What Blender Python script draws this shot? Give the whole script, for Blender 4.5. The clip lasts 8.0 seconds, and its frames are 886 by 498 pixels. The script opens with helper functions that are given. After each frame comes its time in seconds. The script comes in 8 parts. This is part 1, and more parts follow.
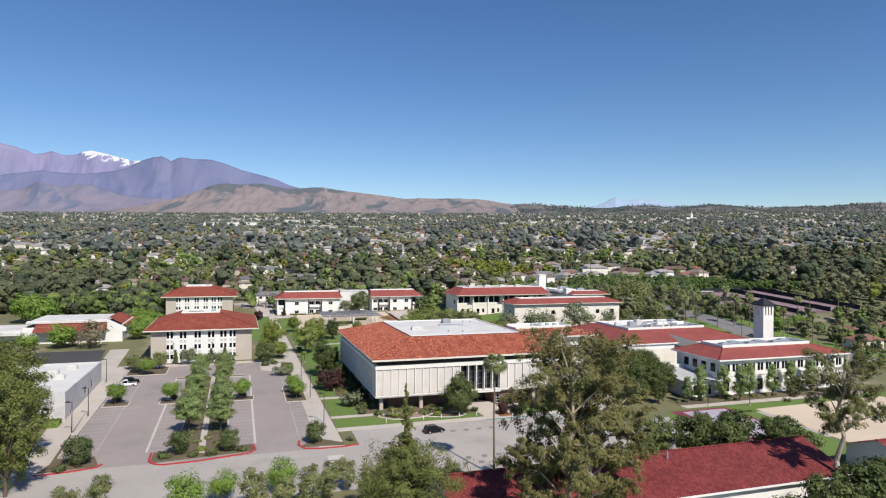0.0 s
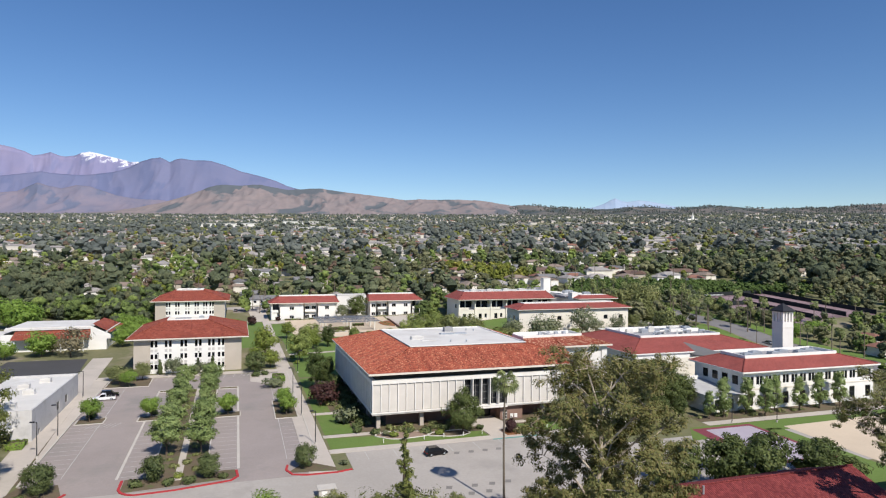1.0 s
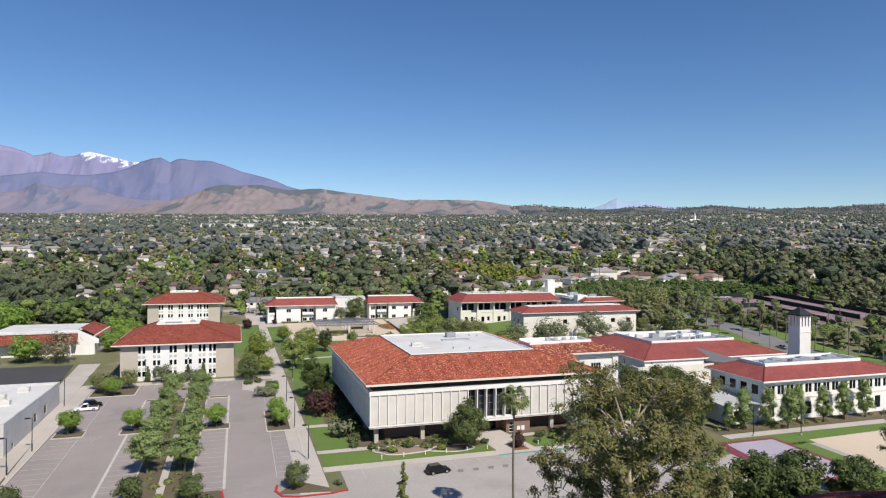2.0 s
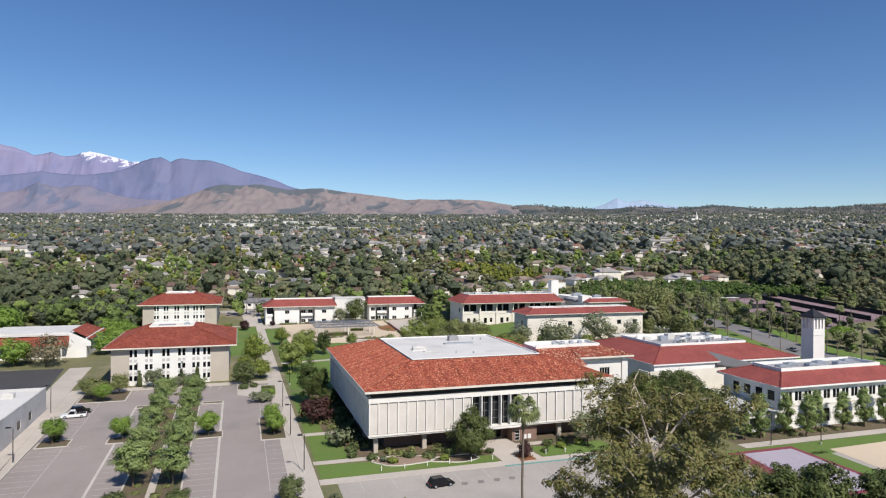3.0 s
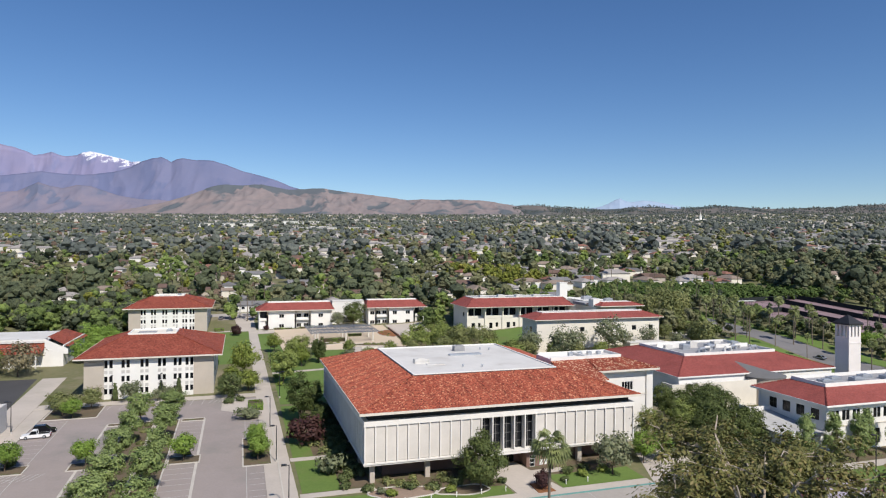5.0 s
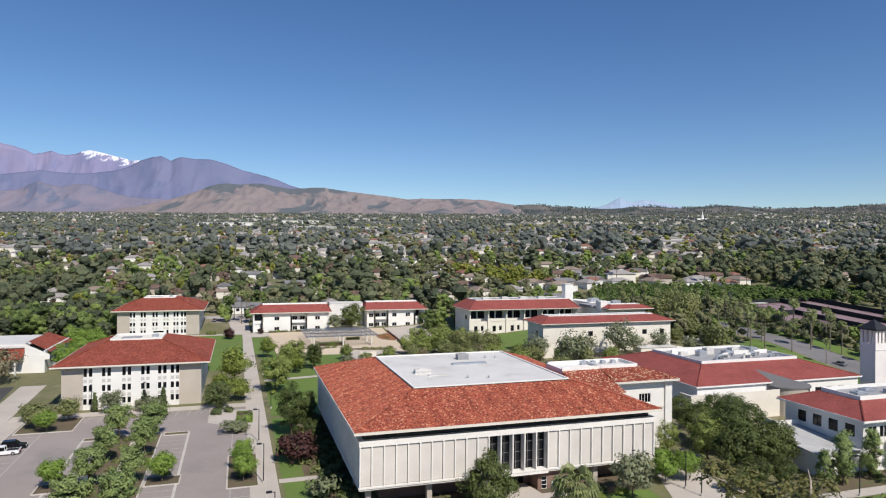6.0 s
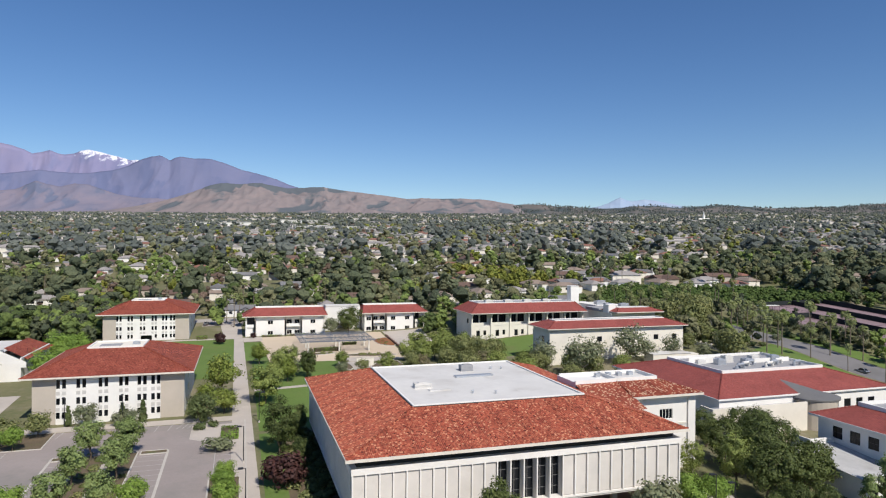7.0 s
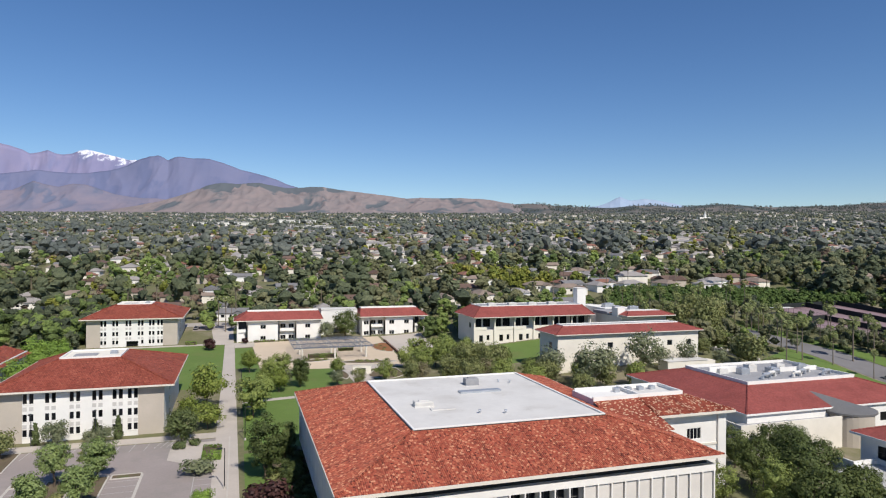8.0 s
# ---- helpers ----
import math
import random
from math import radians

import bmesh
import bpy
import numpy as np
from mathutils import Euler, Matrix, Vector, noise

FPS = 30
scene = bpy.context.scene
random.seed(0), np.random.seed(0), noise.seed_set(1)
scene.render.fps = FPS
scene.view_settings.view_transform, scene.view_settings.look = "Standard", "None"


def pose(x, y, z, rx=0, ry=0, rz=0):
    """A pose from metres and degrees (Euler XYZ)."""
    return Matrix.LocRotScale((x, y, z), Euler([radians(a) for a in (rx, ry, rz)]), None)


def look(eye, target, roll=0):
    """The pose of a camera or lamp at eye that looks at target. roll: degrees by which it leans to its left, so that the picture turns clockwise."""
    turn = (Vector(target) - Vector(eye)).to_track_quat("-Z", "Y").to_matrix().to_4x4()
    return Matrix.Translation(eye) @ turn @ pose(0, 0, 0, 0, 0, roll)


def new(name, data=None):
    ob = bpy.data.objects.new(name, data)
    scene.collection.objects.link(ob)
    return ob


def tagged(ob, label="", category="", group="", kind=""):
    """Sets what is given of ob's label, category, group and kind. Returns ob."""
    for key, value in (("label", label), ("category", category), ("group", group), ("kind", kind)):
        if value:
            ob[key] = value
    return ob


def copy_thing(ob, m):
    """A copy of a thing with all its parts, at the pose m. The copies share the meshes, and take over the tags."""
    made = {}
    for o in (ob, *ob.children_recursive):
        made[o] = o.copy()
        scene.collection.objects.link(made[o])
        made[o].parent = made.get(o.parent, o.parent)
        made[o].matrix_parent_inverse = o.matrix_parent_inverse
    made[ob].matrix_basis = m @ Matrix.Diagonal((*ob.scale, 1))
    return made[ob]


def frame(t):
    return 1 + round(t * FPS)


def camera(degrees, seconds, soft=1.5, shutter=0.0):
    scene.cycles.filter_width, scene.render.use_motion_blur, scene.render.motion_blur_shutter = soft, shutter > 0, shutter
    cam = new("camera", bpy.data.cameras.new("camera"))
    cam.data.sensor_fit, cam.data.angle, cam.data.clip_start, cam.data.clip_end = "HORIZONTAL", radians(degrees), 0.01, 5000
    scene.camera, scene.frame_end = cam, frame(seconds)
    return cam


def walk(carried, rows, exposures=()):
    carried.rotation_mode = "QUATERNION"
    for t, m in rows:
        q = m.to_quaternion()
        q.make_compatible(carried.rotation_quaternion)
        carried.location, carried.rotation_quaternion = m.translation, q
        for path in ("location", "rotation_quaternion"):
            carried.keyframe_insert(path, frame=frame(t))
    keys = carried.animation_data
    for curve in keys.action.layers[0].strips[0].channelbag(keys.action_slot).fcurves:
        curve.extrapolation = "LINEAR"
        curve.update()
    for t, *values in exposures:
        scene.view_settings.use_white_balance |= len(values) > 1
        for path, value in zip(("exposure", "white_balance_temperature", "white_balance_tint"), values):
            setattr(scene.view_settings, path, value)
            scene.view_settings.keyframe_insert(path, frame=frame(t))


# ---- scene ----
import itertools

cam = camera(69.7, 8.0, 1.15)
METRES, EYE, TILT, LEAN, TURN = 75.0, 44.0, 0.0, 0.0, -17.6
PATH = [
    (0, (-0.874, -2.856, 41.869), (-0.26, -0.953, 41.863), 0.4),
    (0.5, (0.757, 3.335, 42.113), (1.372, 5.238, 42.107), 0.4),
    (1, (2.382, 9.571, 42.455), (2.998, 11.474, 42.453), 0.4),
    (1.5, (3.844, 14.751, 42.727), (4.459, 16.654, 42.726), 0.4),
    (3, (6.588, 25.376, 42.82), (7.2, 27.28, 42.818), 0.4),
    (3.5, (7.397, 28.633, 42.96), (8.008, 30.538, 42.958), 0.4),
    (4, (8.419, 32.314, 43.063), (9.029, 34.219, 43.06), 0.4),
    (4.5, (9.514, 36.423, 42.946), (10.123, 38.328, 42.945), 0.4),
    (6, (13.529, 51.774, 43.32), (14.137, 53.68, 43.317), 0.5),
    (6.5, (15.038, 57.406, 43.567), (15.646, 59.312, 43.563), 0.5),
    (7, (16.665, 63.22, 43.733), (17.274, 65.125, 43.729), 0.5),
    (7.5, (18.243, 69.254, 43.981), (18.852, 71.159, 43.977), 0.4),
    (8, (19.89, 75.345, 44.116), (20.501, 77.25, 44.111), 0.4),
]
walk(cam, [(t, look(eye, target, roll)) for t, eye, target, roll in PATH], [(0.0, 0.1, 6500, 10), (3.0, 0.05, 6500, 10), (8.0, -0.02, 6500, 10)])

# ---- world, sun ----
SUN_ELEV, SUN_TURN = radians(47), radians(166)
SUN_WAY = Vector((math.sin(SUN_TURN) * math.cos(SUN_ELEV), math.cos(SUN_TURN) * math.cos(SUN_ELEV), math.sin(SUN_ELEV)))
world = bpy.data.worlds.new("sky_world")
scene.world = world
world.use_nodes = True
wn = world.node_tree.nodes
sky = wn.new("ShaderNodeTexSky")
sky.sky_type, sky.sun_disc = "NISHITA", False
sky.sun_elevation, sky.sun_rotation = SUN_ELEV, SUN_TURN
sky.altitude, sky.air_density, sky.dust_density, sky.ozone_density = 900, 1.0, 0.15, 3.5
clear = wn.new("ShaderNodeHueSaturation")
clear.inputs["Hue"].default_value, clear.inputs["Saturation"].default_value, clear.inputs["Value"].default_value = 0.506, 1.18, 1.0
world.node_tree.links.new(sky.outputs[0], clear.inputs["Color"])
world.node_tree.links.new(clear.outputs[0], wn["Background"].inputs[0])
wn["Background"].inputs[1].default_value = 0.105
sun = new("sun", bpy.data.lights.new("sun", "SUN"))
sun.data.energy, sun.data.angle, sun.data.color = 5.0, radians(0.55), (1.0, 0.94, 0.85)
sun.matrix_world = look((0, 0, 200), Vector((0, 0, 200)) - SUN_WAY)

# ---- materials ----


def node_mat(name):
    m = bpy.data.materials.new(name)
    m.use_nodes = True
    return m, m.node_tree.nodes, m.node_tree.links, m.node_tree.nodes["Principled BSDF"]


def ramp(n, stops):
    r = n.new("ShaderNodeValToRGB")
    el = r.color_ramp.elements
    while len(el) < len(stops):
        el.new(0.5)
    for e, (p, c) in zip(el, stops):
        e.position, e.color = p, (*c, 1)
    return r


def mix(n, l, kind, fac, a, b):
    x = n.new("ShaderNodeMix")
    x.data_type, x.blend_type = "RGBA", kind
    for sock, v in ((x.inputs[0], fac), (x.inputs[6], a), (x.inputs[7], b)):
        if hasattr(v, "links") or hasattr(v, "is_linked"):
            l.new(v, sock)
        elif isinstance(v, tuple):
            sock.default_value = (*v, 1)
        else:
            sock.default_value = v
    return x.outputs[2]


def noise_tex(n, l, scale, detail=4, rough=0.6, vec=None, out="Fac"):
    t = n.new("ShaderNodeTexNoise")
    t.inputs["Scale"].default_value, t.inputs["Detail"].default_value, t.inputs["Roughness"].default_value = scale, detail, rough
    if vec is None:
        g = n.new("ShaderNodeNewGeometry")
        vec = g.outputs["Position"]
    l.new(vec, t.inputs["Vector"])
    return t.outputs[out]


def surface(name, light, dark, fine=3.0, broad=0.15, rough=0.85, bump=0.15, metal=0.0, stain=None, stain_scale=0.05):
    """A surface whose colour runs between two tones, in fine grain and broad patches, with stains."""
    m, n, l, p = node_mat(name)
    a, b = noise_tex(n, l, fine, 5), noise_tex(n, l, broad, 4)
    r1 = ramp(n, [(0.3, dark), (0.7, light)])
    l.new(a, r1.inputs[0])
    r2 = ramp(n, [(0.25, tuple(c * 0.8 for c in dark)), (0.75, light)])
    l.new(b, r2.inputs[0])
    col = mix(n, l, "MIX", 0.5, r1.outputs[0], r2.outputs[0])
    if stain:
        s = noise_tex(n, l, stain_scale, 6, 0.7)
        r3 = ramp(n, [(0.52, (0, 0, 0)), (0.66, (1, 1, 1))])
        l.new(s, r3.inputs[0])
        col = mix(n, l, "MIX", r3.outputs[0], col, stain)
    l.new(col, p.inputs["Base Color"])
    p.inputs["Roughness"].default_value, p.inputs["Metallic"].default_value = rough, metal
    p.inputs["Specular IOR Level"].default_value = 0.3
    if bump:
        bn = n.new("ShaderNodeBump")
        bn.inputs["Strength"].default_value, bn.inputs["Distance"].default_value = bump, 0.05
        l.new(a, bn.inputs["Height"])
        l.new(bn.outputs[0], p.inputs["Normal"])
    return m


def tile_mat(name, tones, across=0.34, along=0.42, relief=0.6, pale=None, pale_share=0.0):
    """Clay roof tiles: courses of barrels in the roof's own metres, each tile with its own tone."""
    m, n, l, p = node_mat(name)
    uv = n.new("ShaderNodeUVMap")
    uv.uv_map = "metres"
    sep = n.new("ShaderNodeSeparateXYZ")
    l.new(uv.outputs[0], sep.inputs[0])

    def math_node(op, a, b=None):
        x = n.new("ShaderNodeMath")
        x.operation = op
        for i, v in enumerate((a, b)):
            if v is None:
                continue
            if hasattr(v, "is_linked"):
                l.new(v, x.inputs[i])
            else:
                x.inputs[i].default_value = v
        return x.outputs[0]

    u, v = math_node("DIVIDE", sep.outputs[0], across), math_node("DIVIDE", sep.outputs[1], along)
    cell = n.new("ShaderNodeCombineXYZ")
    l.new(math_node("FLOOR", u), cell.inputs[0])
    l.new(math_node("FLOOR", v), cell.inputs[1])
    wh = n.new("ShaderNodeTexWhiteNoise")
    wh.noise_dimensions = "2D"
    l.new(cell.outputs[0], wh.inputs["Vector"])
    r = ramp(n, [(i / max(1, len(tones) - 1), c) for i, c in enumerate(tones)])
    l.new(wh.outputs["Value"], r.inputs[0])
    broad = noise_tex(n, l, 0.25, 5, 0.65)
    rb = ramp(n, [(0.3, (0.80, 0.78, 0.76)), (0.7, (1.10, 1.08, 1.06))])
    l.new(broad, rb.inputs[0])
    col = mix(n, l, "MULTIPLY", 1.0, r.outputs[0], rb.outputs[0])
    if pale:
        big = n.new("ShaderNodeTexWhiteNoise")
        big.noise_dimensions = "2D"
        c2 = n.new("ShaderNodeCombineXYZ")
        l.new(math_node("FLOOR", math_node("DIVIDE", sep.outputs[0], across * 1.12)), c2.inputs[0])
        l.new(math_node("FLOOR", math_node("DIVIDE", sep.outputs[1], along * 1.05)), c2.inputs[1])
        l.new(c2.outputs[0], big.inputs["Vector"])
        col = mix(n, l, "MIX", math_node("GREATER_THAN", big.outputs["Value"], 1 - pale_share), col, pale)
    l.new(col, p.inputs["Base Color"])
    p.inputs["Roughness"].default_value = 0.8
    p.inputs["Specular IOR Level"].default_value = 0.25
    barrel = math_node("ABSOLUTE", math_node("SINE", math_node("MULTIPLY", u, math.pi)))
    step = math_node("FRACT", v)
    h = math_node("SUBTRACT", barrel, math_node("MULTIPLY", step, 0.6))
    bn = n.new("ShaderNodeBump")
    bn.inputs["Strength"].default_value, bn.inputs["Distance"].default_value = relief, 0.16
    l.new(h, bn.inputs["Height"])
    l.new(bn.outputs[0], p.inputs["Normal"])
    return m


def leaf_mat(name, tones, passing=0.27, by_object=0.35):
    """Leaves: tone by clump and by tree, some light through them."""
    m, n, l, p = node_mat(name)
    g = n.new("ShaderNodeNewGeometry")
    r = ramp(n, [(i / max(1, len(tones) - 1), c) for i, c in enumerate(tones)])
    oi = n.new("ShaderNodeObjectInfo")
    mx = n.new("ShaderNodeMix")
    mx.inputs[0].default_value = by_object
    l.new(g.outputs["Random Per Island"], mx.inputs[2])
    l.new(oi.outputs["Random"], mx.inputs[3])
    l.new(mx.outputs[0], r.inputs[0])
    big = noise_tex(n, l, 0.9, 3)
    rb = ramp(n, [(0.3, (0.65, 0.7, 0.65)), (0.7, (1.22, 1.18, 1.1))])
    l.new(big, rb.inputs[0])
    col = mix(n, l, "MULTIPLY", 1.0, r.outputs[0], rb.outputs[0])
    l.new(col, p.inputs["Base Color"])
    p.inputs["Roughness"].default_value = 0.6
    p.inputs["Specular IOR Level"].default_value = 0.25
    tr = n.new("ShaderNodeBsdfTranslucent")
    l.new(col, tr.inputs[0])
    ms = n.new("ShaderNodeMixShader")
    ms.inputs[0].default_value = passing
    l.new(p.outputs[0], ms.inputs[1])
    l.new(tr.outputs[0], ms.inputs[2])
    l.new(ms.outputs[0], n["Material Output"].inputs[0])
    return m


def glass_mat(name, tone, rough=0.08):
    m, n, l, p = node_mat(name)
    r = ramp(n, [(0.0, tuple(c * 0.5 for c in tone)), (1.0, tuple(c * 1.6 for c in tone))])
    oi = n.new("ShaderNodeObjectInfo")
    l.new(oi.outputs["Random"], r.inputs[0])
    l.new(r.outputs[0], p.inputs["Base Color"])
    p.inputs["Roughness"].default_value = rough
    p.inputs["Specular IOR Level"].default_value = 0.25
    return m


TILE_BRICK = tile_mat("clay_tile_orange", [(0.10, 0.024, 0.018), (0.40, 0.098, 0.056), (0.23, 0.05, 0.033), (0.46, 0.13, 0.074), (0.31, 0.07, 0.043), (0.52, 0.185, 0.105), (0.15, 0.034, 0.025)], 0.27, 0.30, 0.4, (0.58, 0.26, 0.15), 0.06)
TILE_WING = tile_mat("clay_tile_mortared", [(0.17, 0.036, 0.024), (0.31, 0.075, 0.044), (0.25, 0.055, 0.034), (0.36, 0.10, 0.056)], 0.27, 0.28, 0.45, (0.54, 0.34, 0.225), 0.18)
TILE_HALL = tile_mat("clay_tile_hall", [(0.22, 0.05, 0.032), (0.33, 0.078, 0.048), (0.39, 0.11, 0.07), (0.28, 0.062, 0.04)], 0.36, 0.5, 0.9, (0.46, 0.15, 0.09), 0.02)
TILE_FLAT = tile_mat("flat_red_tile", [(0.235, 0.062, 0.054), (0.27, 0.072, 0.061), (0.30, 0.083, 0.07)], 0.4, 0.4, 0.35)
TILE_DEEP = tile_mat("deep_red_tile", [(0.15, 0.028, 0.03), (0.205, 0.04, 0.04), (0.26, 0.058, 0.054)], 0.34, 0.45, 0.7)
STUCCO = surface("white_stucco", (0.82, 0.80, 0.76), (0.74, 0.72, 0.68), 4, 0.2, 0.9, 0.1)
CREAM = surface("cream_stucco", (0.78, 0.73, 0.64), (0.70, 0.655, 0.57), 4, 0.2, 0.9, 0.1)
BEIGE = surface("beige_stucco", (0.50, 0.44, 0.37), (0.44, 0.39, 0.33), 4, 0.2, 0.9, 0.1)
PANEL = surface("precast_panel", (0.66, 0.615, 0.565), (0.58, 0.54, 0.495), 5, 0.3, 0.85, 0.12)
RIB = surface("precast_rib", (0.79, 0.755, 0.71), (0.71, 0.68, 0.635), 5, 0.3, 0.85, 0.08)
ROOF_WHITE = surface("white_membrane", (0.68, 0.66, 0.625), (0.60, 0.58, 0.55), 0.8, 0.12, 0.7, 0.05, stain=(0.51, 0.485, 0.45), stain_scale=0.1)
CANOPY = surface("weathered_metal_roof", (0.20, 0.195, 0.19), (0.15, 0.148, 0.145), 2.0, 0.2, 0.6, 0.05, 0.2)
ROOF_GREY = surface("grey_roof", (0.36, 0.36, 0.37), (0.28, 0.28, 0.29), 1.5, 0.1, 0.85, 0.05)
TRIM = surface("painted_trim", (0.72, 0.66, 0.57), (0.62, 0.57, 0.49), 3, 0.3, 0.7, 0.03)
# Near-black colour standing in for the shade under eaves and overhangs.
SHADE = surface("eave_shade", (0.05, 0.045, 0.04), (0.03, 0.028, 0.026), 3, 0.3, 0.8, 0.03)
BROWN = surface("brown_brick", (0.26, 0.165, 0.13), (0.185, 0.115, 0.09), 6, 0.3, 0.85, 0.2)
GLASS = glass_mat("dark_glass", (0.009, 0.01, 0.012))
FRAME = surface("dark_metal", (0.06, 0.06, 0.065), (0.04, 0.04, 0.045), 8, 0.5, 0.5, 0.0, 0.6)
FRAME_W = surface("white_frame", (0.80, 0.79, 0.76), (0.72, 0.71, 0.68), 8, 0.5, 0.6, 0.0)
STEEL = surface("galvanised_steel", (0.52, 0.54, 0.57), (0.40, 0.42, 0.45), 6, 0.4, 0.45, 0.03, 0.5)
ASPHALT = surface("worn_asphalt", (0.335, 0.288, 0.27), (0.276, 0.238, 0.224), 2.5, 0.06, 0.92, 0.15, stain=(0.235, 0.215, 0.20), stain_scale=0.035)
ASPHALT_NEW = surface("dark_asphalt", (0.075, 0.073, 0.075), (0.055, 0.054, 0.056), 2.5, 0.08, 0.9, 0.15)
ROADWAY = surface("pale_asphalt", (0.42, 0.385, 0.35), (0.345, 0.315, 0.285), 2.0, 0.06, 0.92, 0.15, stain=(0.31, 0.285, 0.26), stain_scale=0.05)
WALK = surface("concrete_walk", (0.52, 0.465, 0.41), (0.44, 0.39, 0.345), 2.0, 0.1, 0.9, 0.1, stain=(0.40, 0.36, 0.31), stain_scale=0.08)
KERB = surface("concrete_kerb", (0.55, 0.51, 0.46), (0.45, 0.42, 0.38), 3.0, 0.2, 0.9, 0.1)
KERB_RED = surface("red_kerb_paint", (0.46, 0.045, 0.05), (0.36, 0.035, 0.04), 3.0, 0.4, 0.75, 0.05)
TEAL = surface("teal_kerb_paint", (0.16, 0.34, 0.31), (0.12, 0.27, 0.25), 3.0, 0.4, 0.8, 0.05)
LINE = surface("white_line_paint", (0.52, 0.51, 0.48), (0.38, 0.37, 0.35), 3.0, 0.5, 0.85, 0.05)
GRASS = surface("mown_grass", (0.142, 0.212, 0.05), (0.094, 0.152, 0.033), 2.0, 0.06, 0.95, 0.5, stain=(0.135, 0.165, 0.05), stain_scale=0.07)
MULCH = surface("bark_mulch", (0.17, 0.125, 0.085), (0.095, 0.078, 0.048), 4.0, 0.2, 0.95, 0.5, stain=(0.10, 0.12, 0.045), stain_scale=0.35)
SAND = surface("pale_sand", (0.62, 0.51, 0.38), (0.54, 0.44, 0.33), 3.0, 0.05, 0.95, 0.2)
EARTH = surface("dry_earth_and_weeds", (0.20, 0.175, 0.10), (0.10, 0.125, 0.045), 0.7, 0.03, 0.95, 0.5, stain=(0.27, 0.225, 0.17), stain_scale=0.025)
COURT_GREY = surface("court_grey", (0.42, 0.37, 0.43), (0.37, 0.33, 0.38), 3.0, 0.1, 0.8, 0.03)
COURT_RED = surface("court_maroon", (0.23, 0.055, 0.075), (0.19, 0.045, 0.06), 3.0, 0.1, 0.8, 0.03)
COURT_ROSE = surface("court_rose", (0.29, 0.205, 0.22), (0.23, 0.165, 0.175), 3.0, 0.1, 0.8, 0.03)
NETTING = surface("dark_windscreen", (0.025, 0.03, 0.03), (0.015, 0.02, 0.02), 3.0, 0.4, 0.9, 0.05)
BARK = surface("brown_bark", (0.15, 0.11, 0.08), (0.09, 0.07, 0.05), 6.0, 0.8, 0.95, 0.5)
BARK_PALE = surface("pale_bark", (0.52, 0.45, 0.37), (0.34, 0.27, 0.21), 3.0, 0.8, 0.85, 0.3)
BARK_PALM = surface("palm_bark", (0.22, 0.18, 0.14), (0.15, 0.12, 0.09), 6.0, 0.8, 0.95, 0.5)
LEAF_GREEN = leaf_mat("leaf_green", [(0.166, 0.205, 0.058), (0.250, 0.298, 0.086), (0.333, 0.376, 0.117)])
LEAF_LIME = leaf_mat("leaf_lime", [(0.160, 0.205, 0.042), (0.230, 0.280, 0.060), (0.310, 0.345, 0.095)])
LEAF_BRIGHT = leaf_mat("leaf_bright", [(0.138, 0.223, 0.041), (0.203, 0.309, 0.057), (0.277, 0.380, 0.087)])
LEAF_DARK = leaf_mat("leaf_dark", [(0.080, 0.103, 0.042), (0.119, 0.151, 0.058), (0.166, 0.198, 0.079)])
LEAF_OLIVE = leaf_mat("leaf_olive", [(0.151, 0.170, 0.065), (0.230, 0.250, 0.101), (0.314, 0.308, 0.137)])
LEAF_EUC = leaf_mat("leaf_eucalyptus", [(0.088, 0.100, 0.036), (0.145, 0.155, 0.053), (0.198, 0.190, 0.070), (0.255, 0.185, 0.088)], 0.22)
LEAF_GREY = leaf_mat("leaf_grey", [(0.138, 0.162, 0.092), (0.200, 0.222, 0.130), (0.275, 0.280, 0.178)])
LEAF_WARM = leaf_mat("leaf_warm_pine", [(0.095, 0.115, 0.034), (0.165, 0.185, 0.052), (0.25, 0.262, 0.08)])
LEAF_PURPLE = leaf_mat("leaf_purple", [(0.045, 0.022, 0.025), (0.075, 0.035, 0.035), (0.11, 0.05, 0.045)])
LEAF_BROWN = leaf_mat("leaf_brown", [(0.186, 0.164, 0.102), (0.260, 0.222, 0.141), (0.322, 0.287, 0.186)])
LEAF_PALM = leaf_mat("leaf_palm", [(0.150, 0.178, 0.068), (0.215, 0.245, 0.095), (0.290, 0.315, 0.14)], 0.15)
LEAF_DEEP = leaf_mat("leaf_deep_green", [(0.062, 0.085, 0.028), (0.105, 0.135, 0.043), (0.165, 0.195, 0.066)])
PAINT_WHITE = surface("white_car_paint", (0.80, 0.80, 0.80), (0.76, 0.76, 0.77), 1, 0.3, 0.25, 0.0)
PAINT_BLACK = surface("black_car_paint", (0.012, 0.012, 0.014), (0.008, 0.008, 0.01), 1, 0.3, 0.2, 0.0)
PAINT_RED = surface("red_car_paint", (0.45, 0.03, 0.03), (0.38, 0.025, 0.025), 1, 0.3, 0.25, 0.0)
PAINT_GREY = surface("silver_car_paint", (0.42, 0.43, 0.45), (0.38, 0.39, 0.41), 1, 0.3, 0.25, 0.0, 0.5)
RUBBER = surface("tyre_rubber", (0.02, 0.02, 0.02), (0.013, 0.013, 0.013), 8, 1, 0.9, 0.0)

# ---- building blocks ----


